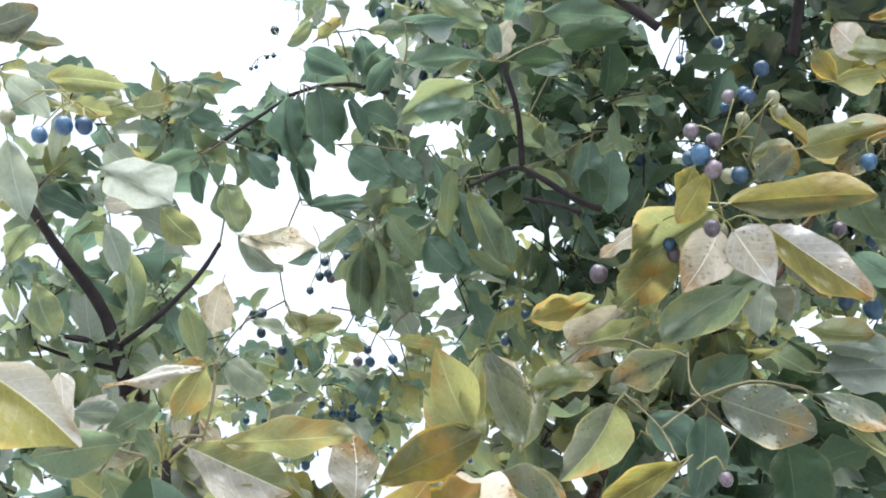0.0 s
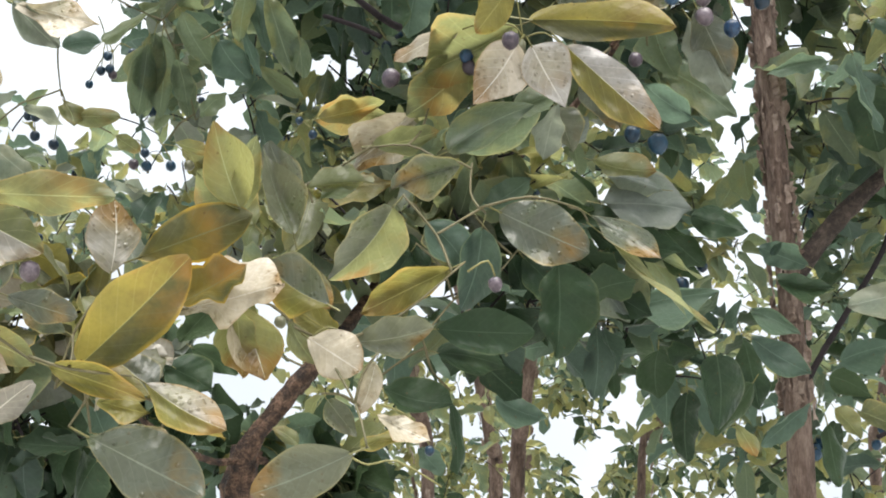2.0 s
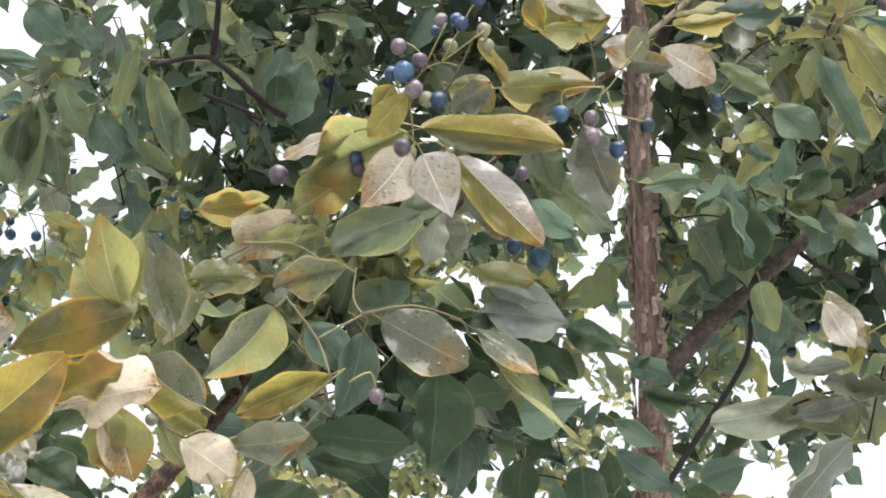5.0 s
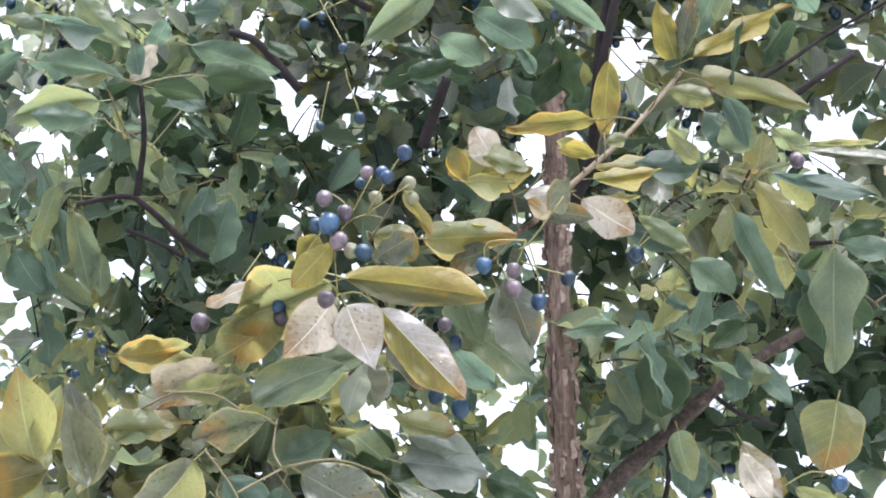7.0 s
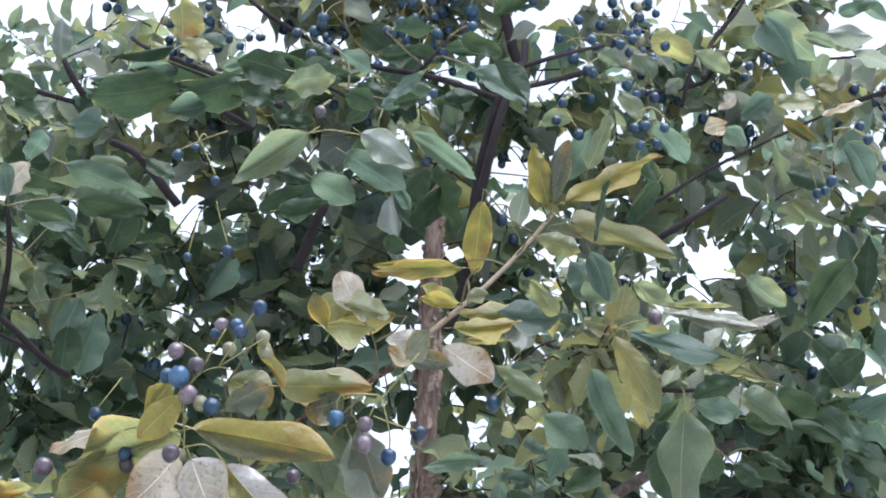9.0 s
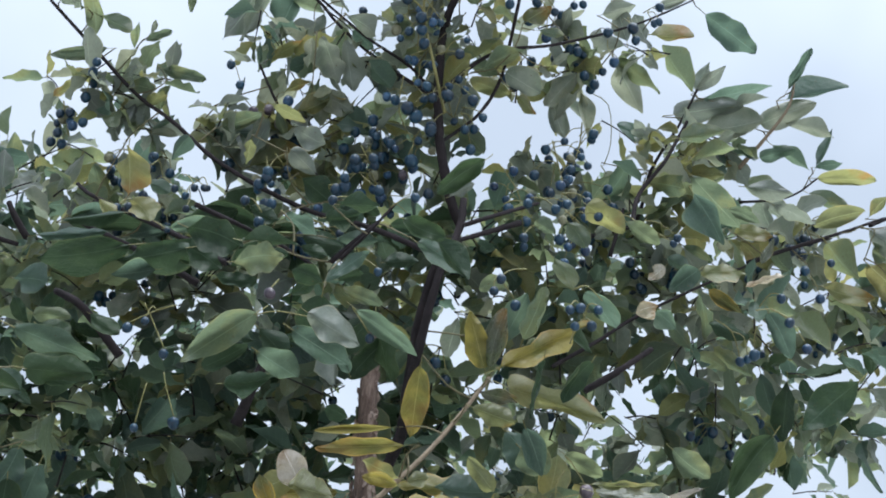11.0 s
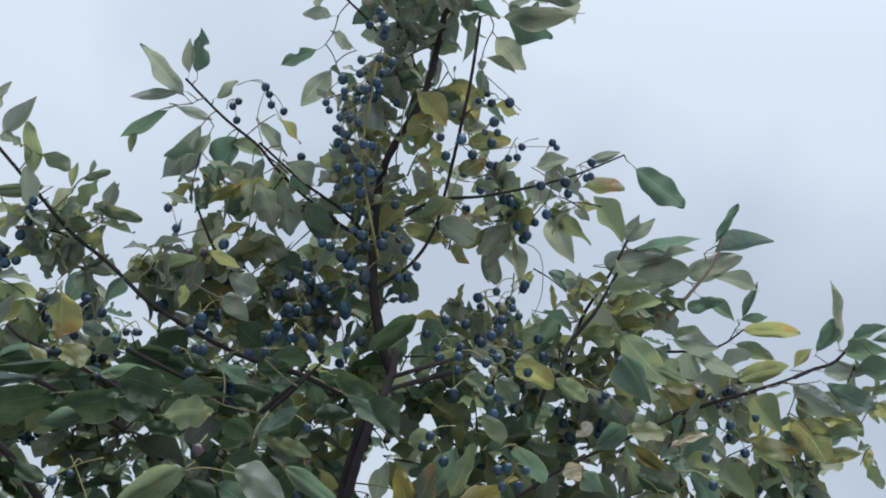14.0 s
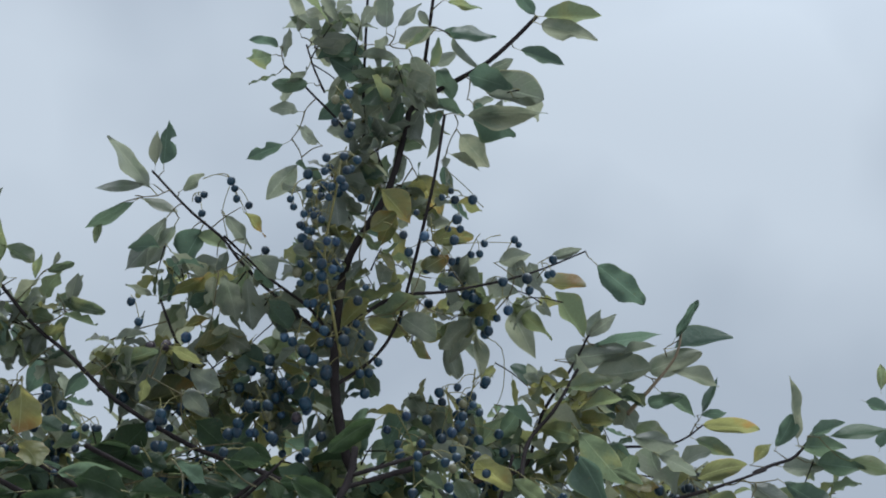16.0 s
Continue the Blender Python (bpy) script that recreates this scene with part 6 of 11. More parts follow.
leaf(bough, (0.406, 0.968, 2.860), (0.446, 0.935, 2.852), 0.50, -45, "o", 21)
petiole(bough, [(0.506, 0.956, 2.825), (0.494, 0.964, 2.842), (0.486, 0.973, 2.855)])
leaf(bough, (0.492, 0.971, 2.857), (0.527, 0.955, 2.867), 0.62, -56, "s", 22)
petiole(bough, [(0.506, 0.956, 2.825), (0.509, 0.971, 2.820), (0.512, 0.994, 2.822)])
leaf(bough, (0.520, 1.000, 2.816), (0.566, 1.038, 2.782), 0.49, -27, "s", 28)
petiole(bough, [(0.512, 0.990, 2.821), (0.512, 0.992, 2.824), (0.511, 0.995, 2.825)])
leaf(bough, (0.520, 0.997, 2.820), (0.576, 1.008, 2.790), 0.46, -15, "g", 32)
petiole(bough, [(0.512, 0.995, 2.825), (0.499, 1.015, 2.807), (0.485, 1.030, 2.797)])
leaf(bough, (0.488, 1.035, 2.790), (0.506, 1.060, 2.748), 0.50, 3, "s", 22)
petiole(bough, [(0.488, 1.027, 2.800), (0.465, 1.029, 2.791), (0.447, 1.024, 2.783)])
leaf(bough, (0.452, 1.031, 2.777), (0.482, 1.071, 2.747), 0.48, -17, "s", 20)
stalk(bough, [(0.494, 1.032, 2.791), (0.522, 1.034, 2.780), (0.535, 1.060, 2.747), (0.533, 1.080, 2.726)])
stalk(bough, [(0.436, 0.977, 2.870), (0.467, 0.963, 2.873), (0.502, 0.951, 2.874)])
stalk(bough, [(0.509, 0.979, 2.842), (0.496, 0.998, 2.827)])
stalk(bough, [(0.284, 0.891, 2.715), (0.253, 0.877, 2.741), (0.234, 0.855, 2.771)])
stalk(bough, [(0.485, 0.928, 2.836), (0.486, 0.915, 2.842), (0.483, 0.901, 2.834)])
berry(bough, (0.483, 0.900, 2.830), 0.0045, "k", 26)
stalk(bough, [(0.486, 0.915, 2.842), (0.487, 0.913, 2.840), (0.489, 0.903, 2.829)])
berry(bough, (0.489, 0.902, 2.826), 0.0039, "k", 43)
stalk(bough, [(0.505, 0.947, 2.828), (0.503, 0.935, 2.822), (0.508, 0.924, 2.803)])
berry(bough, (0.508, 0.923, 2.798), 0.0064, "k", 60)
stalk(bough, [(0.508, 0.936, 2.827), (0.512, 0.938, 2.815), (0.514, 0.931, 2.792)])
berry(bough, (0.514, 0.930, 2.788), 0.0051, "k", 77)
stalk(bough, [(0.477, 0.958, 2.809), (0.479, 0.946, 2.810), (0.483, 0.935, 2.799)])
berry(bough, (0.483, 0.934, 2.794), 0.0058, "k", 94)
stalk(bough, [(0.522, 0.925, 2.827), (0.528, 0.917, 2.829), (0.530, 0.900, 2.820)])
berry(bough, (0.530, 0.899, 2.815), 0.0051, "k", 14)
stalk(bough, [(0.528, 0.917, 2.829), (0.524, 0.918, 2.822), (0.529, 0.913, 2.806)])
berry(bough, (0.529, 0.912, 2.802), 0.0045, "k", 31)
stalk(bough, [(0.524, 0.918, 2.822), (0.530, 0.914, 2.821), (0.533, 0.910, 2.807)])
berry(bough, (0.533, 0.909, 2.803), 0.0045, "k", 48)
stalk(bough, [(0.492, 0.957, 2.807), (0.493, 0.960, 2.797), (0.497, 0.953, 2.776)])
berry(bough, (0.497, 0.952, 2.770), 0.0058, "b", 65)
stalk(bough, [(0.491, 0.968, 2.790), (0.483, 0.974, 2.779), (0.482, 0.976, 2.757)])
berry(bough, (0.482, 0.975, 2.752), 0.0058, "k", 82)
stalk(bough, [(0.511, 1.033, 2.734), (0.504, 1.023, 2.729), (0.493, 1.015, 2.711)])
berry(bough, (0.493, 1.014, 2.706), 0.0051, "k", 2)
stalk(bough, [(0.445, 0.901, 2.868), (0.437, 0.900, 2.873), (0.427, 0.890, 2.868)])
berry(bough, (0.427, 0.889, 2.863), 0.0058, "k", 19)
stalk(bough, [(0.437, 0.900, 2.873), (0.418, 0.900, 2.876), (0.408, 0.897, 2.866)])
berry(bough, (0.408, 0.896, 2.862), 0.0051, "k", 36)
stalk(bough, [(0.418, 0.900, 2.876), (0.412, 0.897, 2.879), (0.400, 0.892, 2.872)])
berry(bough, (0.401, 0.891, 2.869), 0.0039, "k", 53)
stalk(bough, [(0.412, 0.897, 2.879), (0.400, 0.902, 2.878), (0.393, 0.900, 2.866)])
berry(bough, (0.393, 0.899, 2.863), 0.0039, "k", 70)
stalk(bough, [(0.412, 0.906, 2.874), (0.420, 0.914, 2.863), (0.422, 0.915, 2.841)])
berry(bough, (0.422, 0.914, 2.837), 0.0045, "k", 87)
stalk(bough, [(0.420, 0.914, 2.863), (0.417, 0.917, 2.858), (0.409, 0.920, 2.840)])
berry(bough, (0.409, 0.919, 2.837), 0.0039, "k", 7)
stalk(bough, [(0.473, 0.917, 2.848), (0.462, 0.920, 2.844), (0.452, 0.915, 2.830)])
berry(bough, (0.452, 0.915, 2.826), 0.0045, "k", 24)
stalk(bough, [(0.450, 0.924, 2.848), (0.446, 0.927, 2.840), (0.440, 0.929, 2.820)])
berry(bough, (0.441, 0.928, 2.816), 0.0045, "k", 41)
stalk(bough, [(0.446, 0.927, 2.840), (0.449, 0.927, 2.837), (0.450, 0.925, 2.821)])
berry(bough, (0.450, 0.924, 2.817), 0.0045, "k", 58)
stalk(bough, [(0.495, 1.026, 2.731), (0.489, 1.027, 2.721), (0.483, 1.029, 2.700)])
berry(bough, (0.483, 1.028, 2.695), 0.0064, "k", 75)
stalk(bough, [(0.494, 1.033, 2.723), (0.487, 1.039, 2.712), (0.478, 1.039, 2.690)])
berry(bough, (0.478, 1.038, 2.685), 0.0058, "k", 92)
stalk(bough, [(0.473, 1.041, 2.718), (0.460, 1.043, 2.716), (0.447, 1.038, 2.702)])
berry(bough, (0.447, 1.037, 2.697), 0.0058, "k", 12)
stalk(bough, [(0.460, 1.043, 2.716), (0.459, 1.046, 2.710), (0.453, 1.044, 2.694)])
berry(bough, (0.453, 1.043, 2.689), 0.0051, "k", 29)
stalk(bough, [(0.459, 1.046, 2.710), (0.466, 1.050, 2.702), (0.473, 1.047, 2.684)])
berry(bough, (0.473, 1.046, 2.678), 0.0058, "k", 46)
stalk(bough, [(0.456, 1.060, 2.698), (0.455, 1.066, 2.687), (0.461, 1.068, 2.667)])
berry(bough, (0.461, 1.066, 2.661), 0.0071, "k", 63)
stalk(bough, [(0.477, 1.069, 2.686), (0.481, 1.071, 2.678), (0.487, 1.063, 2.661)])
berry(bough, (0.487, 1.061, 2.656), 0.0064, "k", 80)
stalk(bough, [(0.481, 1.071, 2.678), (0.491, 1.068, 2.675), (0.503, 1.057, 2.662)])
berry(bough, (0.503, 1.055, 2.658), 0.0058, "k", 0)
stalk(bough, [(0.497, 1.063, 2.682), (0.508, 1.058, 2.680), (0.523, 1.045, 2.668)])
berry(bough, (0.523, 1.043, 2.664), 0.0058, "k", 17)
stalk(bough, [(0.522, 1.061, 2.676), (0.529, 1.059, 2.669), (0.533, 1.055, 2.652)])
berry(bough, (0.533, 1.053, 2.648), 0.0058, "k", 34)
stalk(bough, [(0.404, 0.912, 2.921), (0.426, 0.916, 2.909), (0.437, 0.918, 2.902)])
stalk(bough, [(0.404, 0.912, 2.921), (0.415, 0.924, 2.903)])

bough = rod("twig", main_tree, [(0.311, 0.964, 2.657), (0.289, 0.931, 2.686), (0.266, 0.897, 2.730), (0.260, 0.853, 2.779), (0.260, 0.842, 2.820)], 0.0018, 0.0012, STALK)
stalk(bough, [(0.260, 0.848, 2.799), (0.249, 0.841, 2.802), (0.242, 0.836, 2.793)])
berry(bough, (0.242, 0.835, 2.789), 0.0047, "k", 51)
stalk(bough, [(0.249, 0.841, 2.802), (0.243, 0.833, 2.809), (0.240, 0.826, 2.804)])
berry(bough, (0.240, 0.825, 2.799), 0.0047, "k", 68)
stalk(bough, [(0.243, 0.833, 2.809), (0.246, 0.831, 2.812), (0.257, 0.819, 2.805)])
berry(bough, (0.257, 0.818, 2.801), 0.0047, "k", 85)
stalk(bough, [(0.246, 0.831, 2.812), (0.260, 0.823, 2.815), (0.271, 0.817, 2.803)])
berry(bough, (0.271, 0.816, 2.799), 0.0047, "k", 5)
stalk(bough, [(0.261, 0.850, 2.793), (0.259, 0.841, 2.796), (0.260, 0.835, 2.787)])
berry(bough, (0.260, 0.834, 2.782), 0.0053, "k", 22)
stalk(bough, [(0.260, 0.851, 2.785), (0.260, 0.846, 2.790), (0.265, 0.839, 2.782)])
berry(bough, (0.265, 0.838, 2.778), 0.0053, "k", 39)
stalk(bough, [(0.260, 0.851, 2.785), (0.254, 0.851, 2.788), (0.253, 0.843, 2.781)])
berry(bough, (0.253, 0.842, 2.777), 0.0047, "k", 56)
stalk(bough, [(0.254, 0.851, 2.788), (0.242, 0.850, 2.790), (0.231, 0.852, 2.778)])
berry(bough, (0.231, 0.851, 2.775), 0.0041, "k", 73)
stalk(bough, [(0.242, 0.850, 2.790), (0.239, 0.855, 2.788), (0.233, 0.856, 2.773)])
berry(bough, (0.233, 0.855, 2.770), 0.0041, "k", 90)
stalk(bough, [(0.260, 0.853, 2.779), (0.258, 0.853, 2.782), (0.253, 0.851, 2.773)])
berry(bough, (0.253, 0.850, 2.769), 0.0041, "k", 10)
stalk(bough, [(0.227, 0.858, 2.794), (0.220, 0.862, 2.788), (0.216, 0.866, 2.769)])
berry(bough, (0.216, 0.865, 2.766), 0.0041, "k", 27)
stalk(bough, [(0.220, 0.862, 2.788), (0.217, 0.868, 2.782), (0.221, 0.870, 2.764)])
berry(bough, (0.221, 0.869, 2.760), 0.0041, "k", 44)
stalk(bough, [(0.217, 0.868, 2.782), (0.225, 0.866, 2.776), (0.233, 0.870, 2.758)])
berry(bough, (0.233, 0.870, 2.755), 0.0041, "k", 61)
stalk(bough, [(0.262, 0.867, 2.762), (0.250, 0.870, 2.766), (0.243, 0.868, 2.757)])
berry(bough, (0.243, 0.867, 2.754), 0.0041, "k", 78)
stalk(bough, [(0.250, 0.870, 2.766), (0.240, 0.875, 2.763), (0.232, 0.879, 2.750)])
berry(bough, (0.232, 0.878, 2.746), 0.0041, "k", 95)
stalk(bough, [(0.240, 0.875, 2.763), (0.239, 0.879, 2.761), (0.240, 0.880, 2.746)])
berry(bough, (0.241, 0.879, 2.742), 0.0041, "k", 15)
stalk(bough, [(0.250, 0.870, 2.766), (0.251, 0.869, 2.766), (0.252, 0.868, 2.755)])
berry(bough, (0.252, 0.867, 2.751), 0.0041, "k", 32)
stalk(bough, [(0.265, 0.890, 2.738), (0.257, 0.893, 2.743), (0.246, 0.889, 2.736)])
berry(bough, (0.246, 0.888, 2.731), 0.0059, "k", 49)
stalk(bough, [(0.263, 0.882, 2.746), (0.260, 0.882, 2.749), (0.263, 0.880, 2.739)])
berry(bough, (0.263, 0.879, 2.735), 0.0047, "b", 66)
stalk(bough, [(0.270, 0.903, 2.722), (0.270, 0.899, 2.728), (0.264, 0.897, 2.721)])
berry(bough, (0.264, 0.896, 2.717), 0.0059, "k", 83)
stalk(bough, [(0.273, 0.908, 2.715), (0.269, 0.906, 2.720), (0.267, 0.905, 2.713)])
berry(bough, (0.267, 0.904, 2.708), 0.0059, "k", 3)
stalk(bough, [(0.277, 0.914, 2.708), (0.272, 0.912, 2.711), (0.272, 0.912, 2.703)])
berry(bough, (0.272, 0.911, 2.697), 0.0059, "k", 20)
stalk(bough, [(0.269, 0.906, 2.720), (0.263, 0.906, 2.722), (0.255, 0.909, 2.711)])
berry(bough, (0.255, 0.909, 2.707), 0.0047, "k", 37)
stalk(bough, [(0.263, 0.906, 2.722), (0.259, 0.911, 2.720), (0.248, 0.916, 2.705)])
berry(bough, (0.248, 0.916, 2.701), 0.0041, "k", 54)
stalk(bough, [(0.259, 0.911, 2.720), (0.247, 0.907, 2.725), (0.243, 0.904, 2.720)])
berry(bough, (0.243, 0.903, 2.716), 0.0041, "k", 71)
stalk(bough, [(0.270, 0.903, 2.722), (0.274, 0.901, 2.726), (0.276, 0.896, 2.717)])
berry(bough, (0.276, 0.895, 2.713), 0.0047, "b", 88)
stalk(bough, [(0.281, 0.919, 2.701), (0.272, 0.928, 2.700), (0.260, 0.927, 2.689)])
berry(bough, (0.260, 0.927, 2.686), 0.0041, "k", 8)
stalk(bough, [(0.284, 0.925, 2.694), (0.297, 0.918, 2.699), (0.309, 0.907, 2.693)])
berry(bough, (0.309, 0.907, 2.690), 0.0053, "k", 25)
stalk(bough, [(0.300, 0.948, 2.672), (0.304, 0.942, 2.674), (0.306, 0.938, 2.664)])
berry(bough, (0.306, 0.937, 2.658), 0.0065, "k", 42)
stalk(bough, [(0.293, 0.937, 2.681), (0.287, 0.938, 2.682), (0.284, 0.939, 2.670)])
berry(bough, (0.284, 0.938, 2.665), 0.0053, "k", 59)
stalk(bough, [(0.304, 0.957, 2.673), (0.288, 0.963, 2.668), (0.270, 0.960, 2.654)])
berry(bough, (0.270, 0.958, 2.648), 0.0071, "k", 76)
stalk(bough, [(0.288, 0.963, 2.668), (0.283, 0.964, 2.664), (0.280, 0.963, 2.648)])
berry(bough, (0.280, 0.961, 2.642), 0.0071, "k", 93)
stalk(bough, [(0.311, 0.964, 2.657), (0.305, 0.966, 2.653), (0.297, 0.966, 2.637)])
berry(bough, (0.297, 0.965, 2.631), 0.0065, "k", 13)
stalk(bough, [(0.300, 0.948, 2.672), (0.295, 0.944, 2.672), (0.292, 0.944, 2.661)])
berry(bough, (0.292, 0.943, 2.656), 0.0053, "k", 30)
stalk(bough, [(0.290, 0.981, 2.643), (0.286, 0.991, 2.634), (0.285, 0.992, 2.614)])
berry(bough, (0.285, 0.991, 2.607), 0.0071, "k", 47)
stalk(bough, [(0.286, 0.991, 2.634), (0.278, 0.990, 2.633), (0.267, 0.990, 2.621)])
berry(bough, (0.267, 0.989, 2.617), 0.0041, "b", 64)
stalk(bough, [(0.244, 1.006, 2.629), (0.242, 1.012, 2.625), (0.232, 1.015, 2.608)])
berry(bough, (0.232, 1.014, 2.603), 0.0065, "k", 81)
stalk(bough, [(0.242, 1.012, 2.625), (0.246, 1.011, 2.622), (0.250, 1.008, 2.608)])
berry(bough, (0.250, 1.007, 2.604), 0.0053, "k", 1)
stalk(bough, [(0.288, 0.996, 2.634), (0.284, 1.000, 2.624), (0.280, 1.005, 2.600)])
berry(bough, (0.280, 1.004, 2.597), 0.0053, "v", 18)
stalk(bough, [(0.301, 1.008, 2.615), (0.305, 1.012, 2.605), (0.309, 1.009, 2.587)])
berry(bough, (0.309, 1.007, 2.582), 0.0059, "k", 35)
stalk(bough, [(0.245, 1.023, 2.610), (0.254, 1.026, 2.602), (0.262, 1.028, 2.583)])
berry(bough, (0.263, 1.026, 2.579), 0.0059, "b", 52)
stalk(bough, [(0.251, 1.029, 2.609), (0.235, 1.031, 2.607), (0.227, 1.031, 2.592)])
berry(bough, (0.227, 1.030, 2.588), 0.0047, "k", 69)
stalk(bough, [(0.233, 1.036, 2.611), (0.224, 1.039, 2.602), (0.219, 1.041, 2.584)])
berry(bough, (0.219, 1.039, 2.580), 0.0053, "k", 86)
stalk(bough, [(0.172, 1.069, 2.587), (0.164, 1.073, 2.584), (0.153, 1.074, 2.573)])
berry(bough, (0.154, 1.073, 2.570), 0.0053, "k", 6)
stalk(bough, [(0.164, 1.073, 2.584), (0.149, 1.069, 2.591), (0.139, 1.064, 2.587)])
berry(bough, (0.139, 1.063, 2.584), 0.0047, "k", 23)
stalk(bough, [(0.149, 1.069, 2.591), (0.145, 1.062, 2.598), (0.147, 1.054, 2.595)])
berry(bough, (0.147, 1.053, 2.592), 0.0047, "k", 40)
stalk(bough, [(0.145, 1.062, 2.598), (0.144, 1.059, 2.600), (0.151, 1.055, 2.591)])
berry(bough, (0.151, 1.054, 2.588), 0.0041, "k", 57)
stalk(bough, [(0.316, 0.856, 2.761), (0.324, 0.856, 2.760), (0.336, 0.848, 2.747)])
berry(bough, (0.336, 0.847, 2.742), 0.0047, "k", 74)
stalk(bough, [(0.339, 0.852, 2.771), (0.342, 0.840, 2.773), (0.343, 0.829, 2.763)])
berry(bough, (0.343, 0.828, 2.760), 0.0035, "k", 91)
stalk(bough, [(0.304, 0.943, 2.681), (0.317, 0.938, 2.676), (0.332, 0.933, 2.660)])
berry(bough, (0.332, 0.932, 2.655), 0.0059, "k", 11)
stalk(bough, [(0.297, 0.918, 2.699), (0.302, 0.910, 2.707), (0.313, 0.895, 2.703)])
berry(bough, (0.313, 0.895, 2.700), 0.0035, "k", 28)
stalk(bough, [(0.264, 0.889, 2.723), (0.246, 0.884, 2.736), (0.230, 0.868, 2.758)])
stalk(bough, [(0.260, 0.850, 2.767), (0.239, 0.844, 2.780), (0.233, 0.851, 2.775)])
stalk(bough, [(0.256, 0.825, 2.793), (0.259, 0.816, 2.803), (0.270, 0.815, 2.801)])
stalk(bough, [(0.272, 0.895, 2.715), (0.257, 0.888, 2.727), (0.246, 0.888, 2.731)])
stalk(bough, [(0.296, 0.937, 2.662), (0.281, 0.946, 2.657), (0.272, 0.957, 2.648)])
stalk(bough, [(0.283, 0.999, 2.599), (0.291, 1.013, 2.581), (0.263, 1.024, 2.581)])

bough = rod("twig", main_tree, [(0.483, 1.059, 2.597), (0.543, 1.081, 2.636), (0.578, 1.091, 2.668), (0.597, 1.088, 2.741), (0.626, 1.064, 2.801), (0.643, 1.045, 2.845)], 0.0030, 0.0015, DARK)
rod("twig", bough, [(0.667, 1.116, 2.729), (0.780, 1.109, 2.758), (0.829, 1.101, 2.796)], 0.0021, 0.0011, DARK)
rod("twig", bough, [(0.706, 1.075, 2.762), (0.750, 1.029, 2.825), (0.759, 1.015, 2.867)], 0.0028, 0.0014, TWIG)
petiole(bough, [(0.640, 1.048, 2.838), (0.644, 1.050, 2.837), (0.646, 1.054, 2.839)])
leaf(bough, (0.638, 1.048, 2.844), (0.586, 1.015, 2.875), 0.40, -6, "g", 22)
petiole(bough, [(0.640, 1.048, 2.838), (0.639, 1.051, 2.839), (0.638, 1.053, 2.842)])
leaf(bough, (0.642, 1.047, 2.844), (0.664, 1.008, 2.858), 0.45, -29, "s", 32)
leaf(bough, (0.643, 1.048, 2.842), (0.652, 1.027, 2.876), 0.47, -33, "s", 31)
leaf(bough, (0.651, 1.051, 2.835), (0.736, 1.026, 2.861), 0.28, -47, "d", 27)
petiole(bough, [(0.629, 1.061, 2.809), (0.620, 1.067, 2.812), (0.611, 1.079, 2.820)])
leaf(bough, (0.624, 1.073, 2.822), (0.700, 1.040, 2.833), 0.38, -39, "s", 18)
petiole(bough, [(0.629, 1.061, 2.809), (0.638, 1.073, 2.810), (0.647, 1.080, 2.809)])
leaf(bough, (0.658, 1.074, 2.809), (0.722, 1.034, 2.811), 0.46, -31, "s", 29)
petiole(bough, [(0.646, 1.078, 2.809), (0.641, 1.091, 2.800), (0.637, 1.098, 2.794)])
leaf(bough, (0.625, 1.097, 2.796), (0.558, 1.095, 2.807), 0.35, 43, "d", 21)
petiole(bough, [(0.646, 1.053, 2.839), (0.667, 1.051, 2.837), (0.684, 1.050, 2.830)])
leaf(bough, (0.689, 1.044, 2.829), (0.721, 1.014, 2.830), 0.52, -20, "s", 22)
petiole(bough, [(0.756, 1.019, 2.853), (0.755, 1.025, 2.854), (0.752, 1.032, 2.855)])
leaf(bough, (0.754, 1.024, 2.859), (0.762, 0.974, 2.886), 0.29, -39, "d", 20)
petiole(bough, [(0.753, 1.031, 2.854), (0.747, 1.032, 2.850), (0.744, 1.037, 2.847)])
leaf(bough, (0.755, 1.032, 2.849), (0.825, 1.002, 2.866), 0.29, -24, "d", 34)
petiole(bough, [(0.735, 1.044, 2.803), (0.733, 1.056, 2.812), (0.724, 1.067, 2.824)])
leaf(bough, (0.733, 1.061, 2.827), (0.788, 1.020, 2.844), 0.45, -46, "s", 18)
petiole(bough, [(0.744, 1.036, 2.847), (0.750, 1.042, 2.839), (0.755, 1.053, 2.832)])
leaf(bough, (0.763, 1.050, 2.828), (0.813, 1.030, 2.804), 0.48, -32, "s", 28)
petiole(bough, [(0.812, 1.104, 2.782), (0.807, 1.087, 2.779), (0.808, 1.075, 2.783)])
leaf(bough, (0.810, 1.071, 2.789), (0.823, 1.046, 2.832), 0.29, -48, "d", 35)
petiole(bough, [(0.721, 1.059, 2.783), (0.728, 1.072, 2.788), (0.738, 1.091, 2.794)])
leaf(bough, (0.743, 1.087, 2.796), (0.780, 1.065, 2.803), 0.42, -37, "d", 18)
petiole(bough, [(0.821, 1.103, 2.789), (0.817, 1.100, 2.790), (0.814, 1.097, 2.792)])
leaf(bough, (0.824, 1.094, 2.790), (0.891, 1.068, 2.785), 0.31, -57, "o", 21)
petiole(bough, [(0.733, 1.056, 2.812), (0.739, 1.061, 2.810), (0.746, 1.071, 2.811)])
leaf(bough, (0.754, 1.072, 2.807), (0.804, 1.078, 2.786), 0.41, -24, "d", 28)
petiole(bough, [(0.812, 1.104, 2.782), (0.812, 1.108, 2.782), (0.812, 1.110, 2.779)])
leaf(bough, (0.819, 1.108, 2.775), (0.865, 1.094, 2.754), 0.41, -38, "g", 30)
